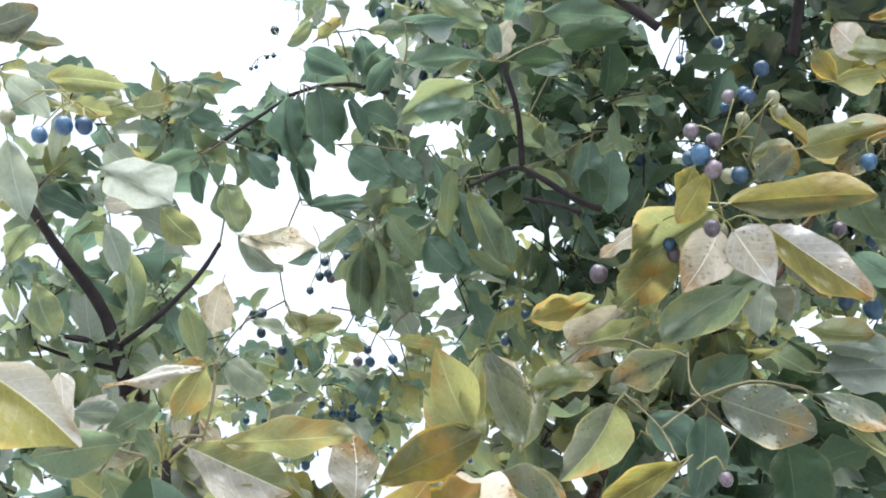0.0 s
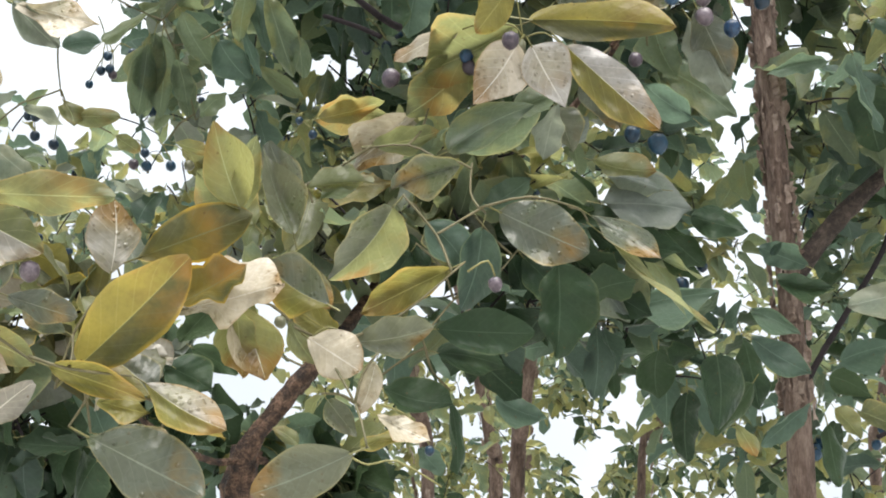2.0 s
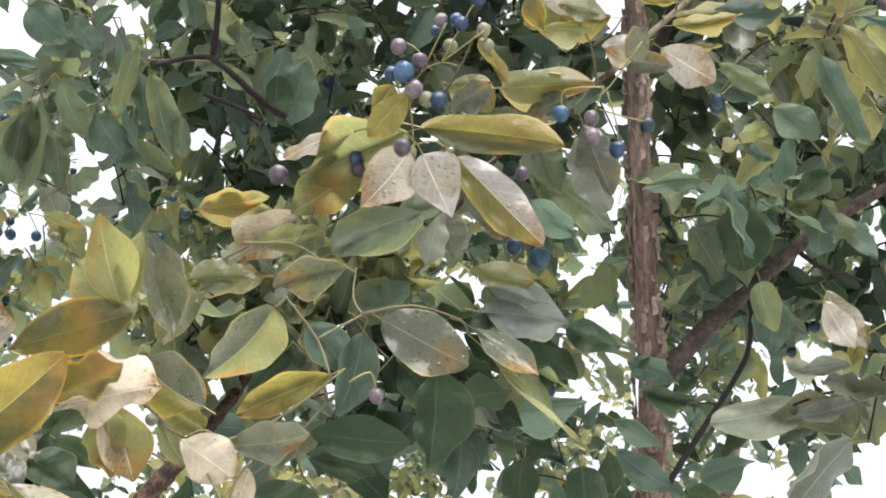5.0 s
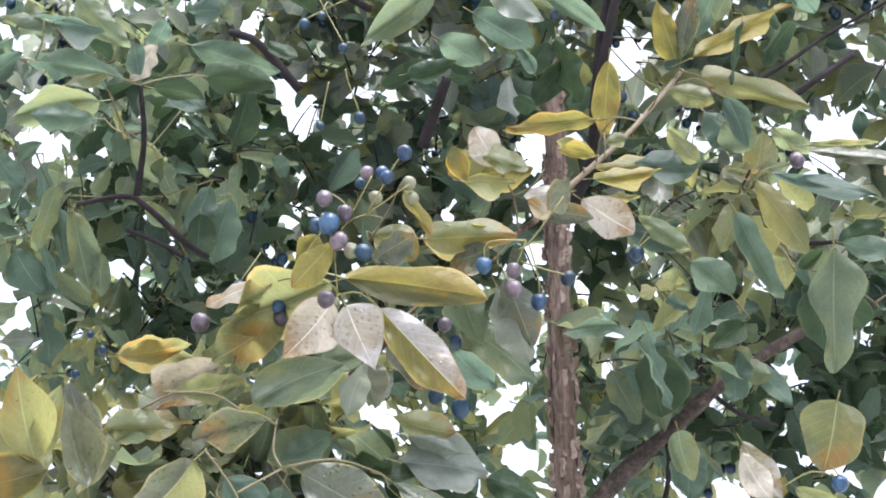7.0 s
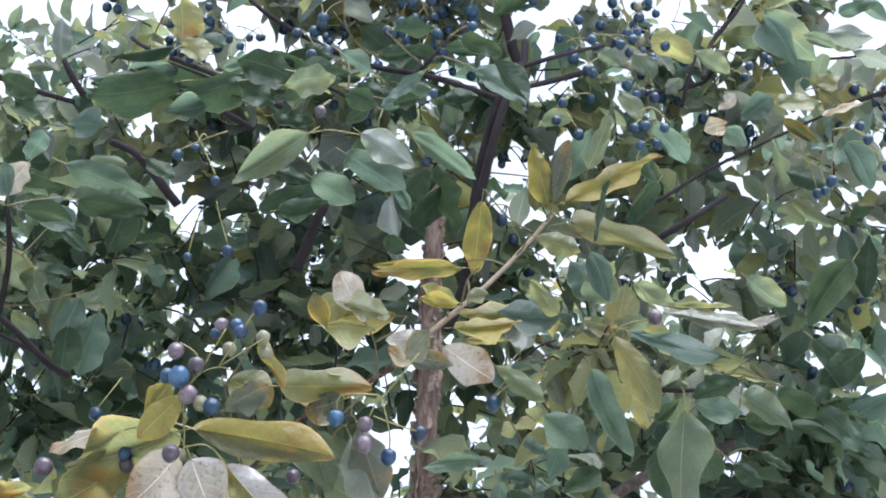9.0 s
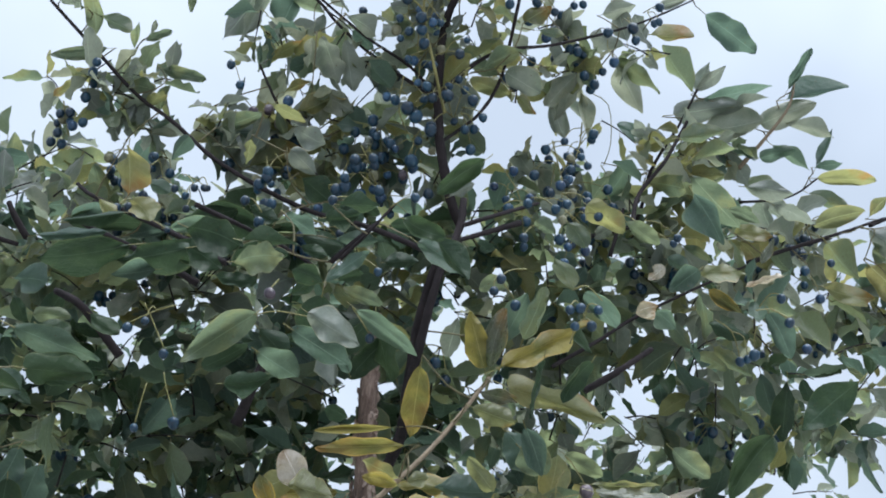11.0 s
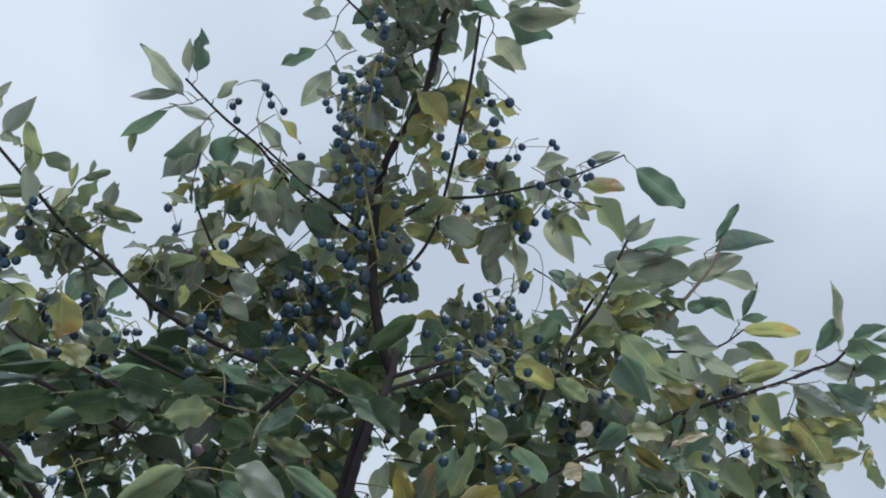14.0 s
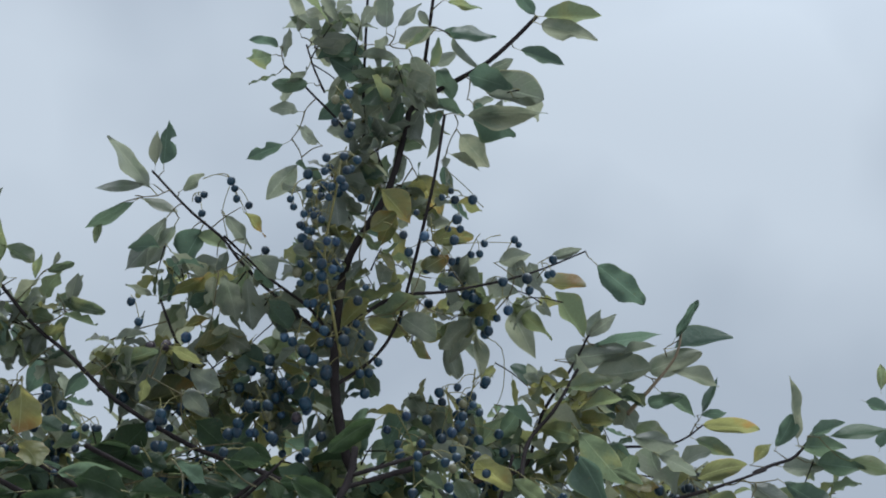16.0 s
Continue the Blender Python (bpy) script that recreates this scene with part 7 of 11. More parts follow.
petiole(bough, [(0.667, 1.116, 2.729), (0.655, 1.100, 2.726), (0.643, 1.084, 2.728)])
leaf(bough, (0.654, 1.087, 2.721), (0.726, 1.091, 2.698), 0.54, -10, "d", 20)
petiole(bough, [(0.706, 1.075, 2.762), (0.709, 1.085, 2.768), (0.712, 1.096, 2.770)])
leaf(bough, (0.702, 1.099, 2.767), (0.640, 1.114, 2.753), 0.47, 44, "g", 22)
petiole(bough, [(0.602, 1.084, 2.751), (0.608, 1.105, 2.758), (0.603, 1.132, 2.768)])
leaf(bough, (0.614, 1.125, 2.769), (0.689, 1.084, 2.784), 0.50, -64, "o", 27)
petiole(bough, [(0.712, 1.094, 2.769), (0.711, 1.097, 2.769), (0.710, 1.101, 2.767)])
leaf(bough, (0.717, 1.098, 2.762), (0.763, 1.079, 2.742), 0.47, -43, "g", 31)
leaf(bough, (0.648, 1.094, 2.792), (0.699, 1.075, 2.765), 0.52, -67, "o", 18)
petiole(bough, [(0.808, 1.077, 2.781), (0.802, 1.068, 2.779), (0.797, 1.062, 2.777)])
leaf(bough, (0.800, 1.058, 2.776), (0.821, 1.032, 2.769), 0.47, -50, "d", 27)
petiole(bough, [(0.597, 1.088, 2.741), (0.568, 1.095, 2.743), (0.542, 1.109, 2.754)])
leaf(bough, (0.549, 1.114, 2.745), (0.594, 1.127, 2.701), 0.65, -14, "s", 20)

bough = rod("twig", main_tree, [(0.903, 1.113, 2.749), (0.937, 1.121, 2.774), (0.974, 1.119, 2.796), (1.002, 1.107, 2.833)], 0.0028, 0.0017, DARK)
petiole(bough, [(0.931, 1.120, 2.769), (0.923, 1.133, 2.776), (0.920, 1.146, 2.785)])
leaf(bough, (0.924, 1.143, 2.787), (0.941, 1.117, 2.807), 0.57, -34, "o", 23)
petiole(bough, [(0.962, 1.119, 2.788), (0.955, 1.122, 2.795), (0.946, 1.123, 2.801)])
leaf(bough, (0.949, 1.120, 2.806), (0.965, 1.094, 2.846), 0.50, -42, "d", 20)
petiole(bough, [(0.983, 1.116, 2.807), (0.981, 1.111, 2.807), (0.976, 1.106, 2.806)])
leaf(bough, (0.972, 1.105, 2.816), (0.951, 1.071, 2.889), 0.33, -25, "s", 29)
petiole(bough, [(0.993, 1.113, 2.820), (0.988, 1.106, 2.819), (0.984, 1.097, 2.818)])
leaf(bough, (0.990, 1.095, 2.820), (1.031, 1.075, 2.838), 0.41, -30, "d", 30)
petiole(bough, [(0.985, 1.099, 2.818), (0.994, 1.096, 2.818), (1.000, 1.094, 2.818)])
leaf(bough, (1.011, 1.088, 2.819), (1.080, 1.054, 2.827), 0.28, -55, "d", 26)
leaf(bough, (0.982, 1.108, 2.807), (1.044, 1.098, 2.814), 0.48, -33, "d", 24)
petiole(bough, [(0.974, 1.119, 2.796), (0.984, 1.119, 2.793), (0.991, 1.118, 2.790)])
leaf(bough, (1.001, 1.114, 2.789), (1.062, 1.090, 2.781), 0.45, -36, "d", 24)
petiole(bough, [(0.949, 1.120, 2.781), (0.952, 1.127, 2.782), (0.953, 1.133, 2.785)])
leaf(bough, (0.962, 1.131, 2.784), (1.019, 1.121, 2.788), 0.47, -39, "s", 30)
petiole(bough, [(0.998, 1.094, 2.818), (1.011, 1.096, 2.807), (1.031, 1.100, 2.797)])
leaf(bough, (1.040, 1.097, 2.794), (1.092, 1.076, 2.776), 0.43, -51, "g", 26)
leaf(bough, (1.088, 1.061, 2.897), (1.076, 1.037, 2.921), 0.47, -23, "g", 28)
leaf(bough, (1.071, 1.078, 2.885), (1.100, 1.070, 2.875), 0.49, -21, "d", 29)
leaf(bough, (1.106, 1.109, 2.837), (1.114, 1.098, 2.863), 0.48, -36, "d", 29)

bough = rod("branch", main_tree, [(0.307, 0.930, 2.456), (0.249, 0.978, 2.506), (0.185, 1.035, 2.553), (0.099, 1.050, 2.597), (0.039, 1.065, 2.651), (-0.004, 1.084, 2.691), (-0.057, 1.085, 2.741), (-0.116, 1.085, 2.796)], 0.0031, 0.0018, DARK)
petiole(bough, [(-0.106, 1.085, 2.787), (-0.106, 1.074, 2.785), (-0.104, 1.066, 2.779)])
leaf(bough, (-0.101, 1.062, 2.786), (-0.077, 1.039, 2.831), 0.40, -23, "s", 34)
petiole(bough, [(-0.116, 1.085, 2.796), (-0.121, 1.071, 2.799), (-0.128, 1.061, 2.796)])
leaf(bough, (-0.125, 1.057, 2.802), (-0.106, 1.029, 2.834), 0.43, -6, "s", 25)
petiole(bough, [(-0.057, 1.085, 2.741), (-0.057, 1.084, 2.743), (-0.056, 1.081, 2.747)])
leaf(bough, (-0.059, 1.077, 2.754), (-0.079, 1.045, 2.798), 0.48, 19, "g", 11)
petiole(bough, [(-0.076, 1.085, 2.760), (-0.069, 1.073, 2.769), (-0.067, 1.062, 2.772)])
leaf(bough, (-0.060, 1.063, 2.771), (-0.020, 1.066, 2.760), 0.38, -28, "g", 35)
petiole(bough, [(-0.067, 1.064, 2.772), (-0.070, 1.062, 2.773), (-0.073, 1.060, 2.774)])
leaf(bough, (-0.078, 1.062, 2.777), (-0.107, 1.078, 2.795), 0.56, 28, "s", 13)
petiole(bough, [(-0.030, 1.085, 2.716), (-0.021, 1.080, 2.731), (-0.016, 1.077, 2.740)])
leaf(bough, (-0.016, 1.072, 2.743), (-0.016, 1.043, 2.757), 0.37, 7, "g", 23)
petiole(bough, [(-0.017, 1.077, 2.739), (-0.014, 1.072, 2.744), (-0.010, 1.065, 2.750)])
leaf(bough, (-0.006, 1.062, 2.750), (0.020, 1.047, 2.758), 0.45, -50, "g", 20)
petiole(bough, [(-0.011, 1.067, 2.748), (-0.008, 1.063, 2.751), (-0.002, 1.058, 2.753)])
leaf(bough, (-0.001, 1.057, 2.756), (0.001, 1.050, 2.771), 0.42, -7, "s", 20)
petiole(bough, [(-0.004, 1.084, 2.691), (0.015, 1.080, 2.701), (0.026, 1.081, 2.718)])
leaf(bough, (0.027, 1.076, 2.723), (0.027, 1.048, 2.747), 0.48, -7, "s", 22)
petiole(bough, [(0.024, 1.081, 2.715), (0.019, 1.078, 2.724), (0.011, 1.076, 2.729)])
leaf(bough, (0.018, 1.075, 2.727), (0.065, 1.061, 2.713), 0.38, -57, "g", 20)
petiole(bough, [(-0.048, 1.086, 2.733), (-0.041, 1.081, 2.739), (-0.036, 1.078, 2.743)])
leaf(bough, (-0.045, 1.081, 2.742), (-0.104, 1.105, 2.738), 0.27, 51, "g", 10)
petiole(bough, [(-0.021, 1.084, 2.708), (-0.025, 1.102, 2.704), (-0.032, 1.113, 2.699)])
leaf(bough, (-0.028, 1.108, 2.703), (0.000, 1.079, 2.729), 0.48, -34, "s", 28)
petiole(bough, [(-0.048, 1.086, 2.733), (-0.054, 1.094, 2.730), (-0.056, 1.106, 2.720)])
leaf(bough, (-0.061, 1.108, 2.716), (-0.091, 1.117, 2.690), 0.49, 23, "o", 16)
petiole(bough, [(0.024, 1.071, 2.664), (0.006, 1.079, 2.643), (-0.005, 1.090, 2.631)])
leaf(bough, (-0.004, 1.099, 2.624), (0.009, 1.144, 2.588), 0.53, -6, "s", 22)
petiole(bough, [(0.069, 1.057, 2.624), (0.080, 1.055, 2.639), (0.085, 1.056, 2.647)])
leaf(bough, (0.091, 1.052, 2.648), (0.127, 1.024, 2.654), 0.54, -48, "g", 19)
stalk(bough, [(-0.064, 1.112, 2.673), (-0.073, 1.111, 2.664), (-0.076, 1.110, 2.642)])
berry(bough, (-0.076, 1.109, 2.638), 0.0054, "k", 45)
stalk(bough, [(-0.073, 1.111, 2.664), (-0.069, 1.105, 2.667), (-0.067, 1.093, 2.660)])
berry(bough, (-0.067, 1.092, 2.655), 0.0054, "k", 62)
stalk(bough, [(-0.069, 1.105, 2.667), (-0.063, 1.107, 2.663), (-0.063, 1.102, 2.647)])
berry(bough, (-0.063, 1.101, 2.644), 0.0048, "k", 79)
stalk(bough, [(-0.063, 1.107, 2.663), (-0.060, 1.104, 2.663), (-0.052, 1.095, 2.652)])
berry(bough, (-0.052, 1.094, 2.647), 0.0054, "k", 96)
stalk(bough, [(-0.069, 1.105, 2.667), (-0.072, 1.099, 2.669), (-0.077, 1.097, 2.658)])
berry(bough, (-0.077, 1.096, 2.654), 0.0048, "k", 16)

bough = rod("branch", main_tree, [(0.111, 0.928, 2.404), (0.071, 0.939, 2.428), (0.040, 0.961, 2.453), (-0.015, 0.986, 2.485), (-0.035, 1.002, 2.507)], 0.0031, 0.0019, DARK)
rod("branch", bough, [(0.293, 0.969, 2.312), (0.292, 0.937, 2.344), (0.302, 0.908, 2.424), (0.318, 0.905, 2.476), (0.321, 0.906, 2.510)], 0.0046, 0.0035, DARK)
rod("twig", bough, [(0.320, 0.904, 2.478), (0.357, 0.902, 2.499), (0.400, 0.919, 2.533)], 0.0024, 0.0016, DARK)
rod("twig", bough, [(0.201, 0.850, 2.381), (0.218, 0.828, 2.397), (0.239, 0.822, 2.429)], 0.0018, 0.0011, DARK)
rod("twig", bough, [(0.528, 0.989, 2.576), (0.545, 1.009, 2.638), (0.573, 0.997, 2.684), (0.599, 0.989, 2.741)], 0.0028, 0.0019, DARK)
rod("branch", bough, [(0.469, 1.073, 2.443), (0.515, 1.055, 2.475), (0.565, 1.044, 2.514), (0.689, 1.003, 2.585), (0.776, 1.005, 2.632)], 0.0023, 0.0009, DARK)
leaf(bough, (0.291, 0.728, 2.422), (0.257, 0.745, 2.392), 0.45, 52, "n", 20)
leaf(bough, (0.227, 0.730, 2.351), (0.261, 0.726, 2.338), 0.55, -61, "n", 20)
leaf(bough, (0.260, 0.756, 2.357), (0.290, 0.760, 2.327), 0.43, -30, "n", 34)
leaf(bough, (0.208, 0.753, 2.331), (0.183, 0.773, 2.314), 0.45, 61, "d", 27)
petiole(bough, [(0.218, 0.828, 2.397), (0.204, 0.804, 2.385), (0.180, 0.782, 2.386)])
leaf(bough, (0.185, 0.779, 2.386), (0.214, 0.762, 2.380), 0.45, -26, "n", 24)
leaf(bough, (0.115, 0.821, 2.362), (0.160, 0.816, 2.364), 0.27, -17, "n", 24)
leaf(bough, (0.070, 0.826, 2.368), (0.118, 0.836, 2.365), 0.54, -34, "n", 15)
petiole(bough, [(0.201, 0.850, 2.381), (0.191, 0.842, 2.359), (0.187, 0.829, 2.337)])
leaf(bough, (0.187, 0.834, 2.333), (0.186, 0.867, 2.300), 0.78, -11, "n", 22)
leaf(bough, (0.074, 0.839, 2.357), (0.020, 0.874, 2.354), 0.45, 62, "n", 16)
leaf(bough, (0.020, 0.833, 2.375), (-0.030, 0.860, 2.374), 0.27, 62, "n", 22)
leaf(bough, (-0.048, 0.885, 2.283), (0.023, 0.881, 2.264), 0.48, -45, "d", 32)
leaf(bough, (0.524, 0.835, 2.539), (0.574, 0.841, 2.494), 0.56, -41, "g", 27)
leaf(bough, (0.616, 0.744, 2.291), (0.582, 0.781, 2.258), 0.58, 57, "n", 27)
leaf(bough, (0.480, 0.809, 2.411), (0.469, 0.820, 2.401), 0.75, 55, "p", 25)
leaf(bough, (0.509, 0.801, 2.409), (0.486, 0.813, 2.388), 0.75, 66, "d", 19)
petiole(bough, [(-0.015, 0.986, 2.485), (-0.010, 0.962, 2.491), (0.006, 0.924, 2.517)])
leaf(bough, (0.007, 0.927, 2.509), (0.016, 0.943, 2.466), 0.58, 13, "o", 35)
leaf(bough, (0.419, 0.845, 2.393), (0.459, 0.870, 2.377), 0.43, -36, "d", 21)
petiole(bough, [(0.295, 0.927, 2.372), (0.332, 0.921, 2.371), (0.360, 0.904, 2.355)])
leaf(bough, (0.361, 0.899, 2.360), (0.373, 0.864, 2.392), 0.44, -11, "d", 11)
stalk(bough, [(0.207, 0.786, 2.338), (0.209, 0.774, 2.336), (0.218, 0.763, 2.323)])
berry(bough, (0.218, 0.763, 2.320), 0.0035, "k", 67)
stalk(bough, [(0.530, 0.746, 2.341), (0.541, 0.740, 2.341), (0.550, 0.729, 2.328)])
berry(bough, (0.550, 0.729, 2.324), 0.0041, "k", 84)
stalk(bough, [(0.541, 0.739, 2.341), (0.557, 0.740, 2.333), (0.569, 0.739, 2.313)])
berry(bough, (0.569, 0.739, 2.309), 0.0041, "b", 4)
stalk(bough, [(0.548, 0.770, 2.344), (0.547, 0.780, 2.345), (0.553, 0.796, 2.334)])
berry(bough, (0.553, 0.796, 2.330), 0.0048, "k", 21)
stalk(bough, [(0.344, 0.779, 2.360), (0.332, 0.783, 2.359), (0.322, 0.778, 2.348)])
berry(bough, (0.322, 0.778, 2.345), 0.0041, "k", 89)
stalk(bough, [(0.379, 0.767, 2.340), (0.389, 0.761, 2.343), (0.404, 0.765, 2.334)])

bough = rod("branch", main_tree, [(0.091, 0.956, 2.395), (0.058, 0.952, 2.407), (0.030, 0.951, 2.416), (-0.025, 0.966, 2.443)], 0.0035, 0.0020, DARK)
rod("branch", bough, [(0.036, 1.003, 2.334), (0.012, 0.994, 2.355), (-0.008, 0.988, 2.371), (-0.031, 1.004, 2.389)], 0.0045, 0.0035, DARK)
rod("branch", bough, [(0.146, 0.992, 2.281), (0.152, 0.978, 2.302), (0.161, 0.958, 2.333)], 0.0054, 0.0044, DARK)
rod("twig", bough, [(0.481, 1.012, 2.387), (0.509, 0.996, 2.405), (0.547, 0.993, 2.438)], 0.0038, 0.0027, DARK)
rod("twig", bough, [(0.404, 0.989, 2.556), (0.361, 0.984, 2.529), (0.325, 0.970, 2.501)], 0.0033, 0.0022, DARK)
rod("twig", bough, [(0.197, 0.878, 2.394), (0.215, 0.864, 2.413), (0.232, 0.854, 2.430)], 0.0024, 0.0014, DARK)
rod("twig", bough, [(-0.159, 1.060, 2.479), (-0.119, 1.059, 2.469), (-0.080, 1.059, 2.463)], 0.0032, 0.0022, DARK)
rod("twig", bough, [(-0.073, 1.053, 2.469), (-0.088, 1.046, 2.485), (-0.097, 1.044, 2.499)], 0.0038, 0.0027, DARK)
rod("twig", bough, [(0.515, 1.020, 2.559), (0.520, 1.009, 2.588), (0.526, 1.007, 2.615)], 0.0023, 0.0017, DARK)
rod("twig", bough, [(-0.057, 1.141, 2.230), (-0.080, 1.139, 2.240), (-0.113, 1.138, 2.251)], 0.0026, 0.0021, DARK)
rod("twig", bough, [(0.417, 0.910, 2.184), (0.452, 0.926, 2.187), (0.479, 0.920, 2.188)], 0.0023, 0.0018, DARK)
leaf(bough, (0.226, 0.771, 2.371), (0.259, 0.761, 2.368), 0.41, -41, "n", 10)
petiole(bough, [(0.230, 0.855, 2.427), (0.231, 0.821, 2.404), (0.248, 0.795, 2.379)])
leaf(bough, (0.255, 0.797, 2.377), (0.300, 0.806, 2.359), 0.30, -34, "d", 0)
leaf(bough, (0.126, 0.808, 2.333), (0.151, 0.791, 2.340), 0.30, -14, "n", 18)
leaf(bough, (0.160, 0.814, 2.317), (0.176, 0.800, 2.330), 0.51, -31, "n", 11)
leaf(bough, (0.184, 0.803, 2.327), (0.210, 0.793, 2.333), 0.37, -31, "d", 16)
leaf(bough, (0.063, 0.854, 2.370), (0.104, 0.856, 2.353), 0.51, -45, "n", 15)
leaf(bough, (0.029, 0.863, 2.365), (-0.043, 0.877, 2.345), 0.30, 70, "n", 9)
leaf(bough, (0.010, 0.887, 2.336), (0.040, 0.876, 2.360), 0.37, -28, "g", 9)
leaf(bough, (0.052, 0.870, 2.350), (0.018, 0.870, 2.338), 0.43, 75, "d", 5)
petiole(bough, [(0.197, 0.878, 2.394), (0.162, 0.861, 2.384), (0.132, 0.837, 2.380)])
leaf(bough, (0.129, 0.840, 2.377), (0.112, 0.856, 2.358), 0.51, 44, "n", 17)
leaf(bough, (0.484, 0.753, 2.452), (0.510, 0.756, 2.407), 0.45, -26, "d", 5)
leaf(bough, (0.359, 0.833, 2.326), (0.368, 0.803, 2.362), 0.54, -48, "g", 12)
leaf(bough, (0.558, 0.786, 2.251), (0.534, 0.823, 2.207), 0.50, 54, "n", 12)
leaf(bough, (0.577, 0.818, 2.192), (0.553, 0.848, 2.173), 0.60, 57, "n", 6)
petiole(bough, [(0.479, 0.920, 2.188), (0.487, 0.875, 2.183), (0.492, 0.845, 2.169)])
leaf(bough, (0.487, 0.849, 2.167), (0.457, 0.872, 2.158), 0.51, 72, "n", 14)
petiole(bough, [(0.491, 0.851, 2.171), (0.491, 0.856, 2.157), (0.490, 0.862, 2.141)])
leaf(bough, (0.496, 0.863, 2.141), (0.538, 0.867, 2.145), 0.46, -55, "n", 19)
petiole(bough, [(0.491, 0.851, 2.171), (0.504, 0.849, 2.170), (0.514, 0.847, 2.165)])
leaf(bough, (0.518, 0.847, 2.162), (0.547, 0.846, 2.142), 0.61, -45, "n", 6)
leaf(bough, (0.427, 0.816, 2.102), (0.431, 0.853, 2.056), 0.50, 39, "n", 2)
leaf(bough, (0.287, 0.819, 2.176), (0.338, 0.818, 2.180), 0.30, -32, "d", 2)
leaf(bough, (0.336, 0.888, 2.146), (0.296, 0.892, 2.166), 0.41, 74, "d", 14)
leaf(bough, (0.221, 0.853, 2.237), (0.202, 0.850, 2.242), 0.84, 39, "n", 8)
petiole(bough, [(0.162, 0.861, 2.384), (0.159, 0.861, 2.413), (0.147, 0.867, 2.430)])
leaf(bough, (0.152, 0.868, 2.428), (0.182, 0.874, 2.416), 0.65, -19, "d", 6)
stalk(bough, [(0.138, 0.842, 2.381), (0.133, 0.837, 2.392), (0.127, 0.834, 2.394)])
berry(bough, (0.127, 0.833, 2.391), 0.0046, "k", 9)
stalk(bough, [(0.327, 0.816, 2.371), (0.335, 0.817, 2.368), (0.348, 0.821, 2.354)])
berry(bough, (0.348, 0.821, 2.350), 0.0046, "k", 26)
stalk(bough, [(0.335, 0.817, 2.368), (0.329, 0.819, 2.370), (0.328, 0.818, 2.362)])
berry(bough, (0.328, 0.818, 2.358), 0.0041, "k", 43)
stalk(bough, [(0.400, 0.884, 2.191), (0.400, 0.870, 2.191), (0.402, 0.859, 2.179)])
berry(bough, (0.402, 0.859, 2.175), 0.0048, "v", 60)
stalk(bough, [(0.319, 0.857, 2.146), (0.310, 0.856, 2.140), (0.295, 0.853, 2.122)])
berry(bough, (0.295, 0.853, 2.117), 0.0054, "k", 77)
stalk(bough, [(0.410, 0.816, 2.448), (0.412, 0.817, 2.457), (0.421, 0.815, 2.456)])
berry(bough, (0.421, 0.814, 2.453), 0.0043, "k", 94)
stalk(bough, [(0.380, 0.830, 2.449), (0.367, 0.837, 2.445), (0.357, 0.834, 2.430)])
berry(bough, (0.358, 0.833, 2.428), 0.0043, "k", 14)
stalk(bough, [(0.465, 0.812, 2.458), (0.476, 0.809, 2.456), (0.492, 0.806, 2.444)])
berry(bough, (0.492, 0.805, 2.441), 0.0038, "k", 31)
stalk(bough, [(0.538, 0.834, 2.383), (0.554, 0.835, 2.374), (0.564, 0.843, 2.354)])
berry(bough, (0.564, 0.843, 2.350), 0.0043, "k", 48)
stalk(bough, [(0.554, 0.835, 2.374), (0.565, 0.835, 2.371), (0.570, 0.840, 2.355)])
berry(bough, (0.570, 0.840, 2.352), 0.0038, "k", 65)
stalk(bough, [(0.576, 0.822, 2.397), (0.582, 0.812, 2.406), (0.590, 0.807, 2.404)])
berry(bough, (0.590, 0.807, 2.400), 0.0043, "k", 82)
stalk(bough, [(0.024, 0.925, 2.128), (0.021, 0.921, 2.119), (0.012, 0.917, 2.098)])
berry(bough, (0.012, 0.917, 2.093), 0.0054, "k", 2)
stalk(bough, [(0.129, 0.838, 2.404), (0.120, 0.833, 2.412), (0.113, 0.830, 2.410)])
berry(bough, (0.113, 0.829, 2.407), 0.0041, "k", 19)
stalk(bough, [(0.208, 0.822, 2.419), (0.197, 0.819, 2.424), (0.184, 0.816, 2.418)])
berry(bough, (0.184, 0.815, 2.415), 0.0041, "k", 36)
stalk(bough, [(0.197, 0.819, 2.424), (0.204, 0.817, 2.426), (0.210, 0.812, 2.419)])
berry(bough, (0.210, 0.811, 2.415), 0.0041, "k", 53)
stalk(bough, [(0.234, 0.817, 2.421), (0.245, 0.810, 2.429), (0.251, 0.802, 2.426)])
berry(bough, (0.251, 0.801, 2.424), 0.0041, "k", 70)

limb_line = [(0.298, 1.118, 1.985), (0.316, 1.120, 2.005), (0.345, 1.122, 2.044), (0.390, 1.122, 2.089), (0.434, 1.120, 2.134), (0.486, 1.115, 2.176), (0.530, 1.105, 2.203), (0.585, 1.090, 2.225)]
bough = rod("branch", main_tree, limb_line, 0.0085, 0.0038, LIMB, 14, 0.2, label="dark rough limb forking from the trunk")
rod("twig", bough, [(0.296, 1.122, 1.866), (0.326, 1.126, 1.924), (0.348, 1.126, 1.960), (0.385, 1.124, 2.023), (0.392, 1.120, 2.062), (0.390, 1.121, 2.088)], 0.0030, 0.0022, DARK)
rod("twig", bough, [(0.364, 1.106, 1.855), (0.395, 1.104, 1.868), (0.432, 1.100, 1.874)], 0.0020, 0.0015, DARK)
rod("twig", bough, [(0.434, 1.120, 2.134), (0.462, 1.128, 2.120), (0.500, 1.135, 2.115)], 0.0024, 0.0015, DARK)
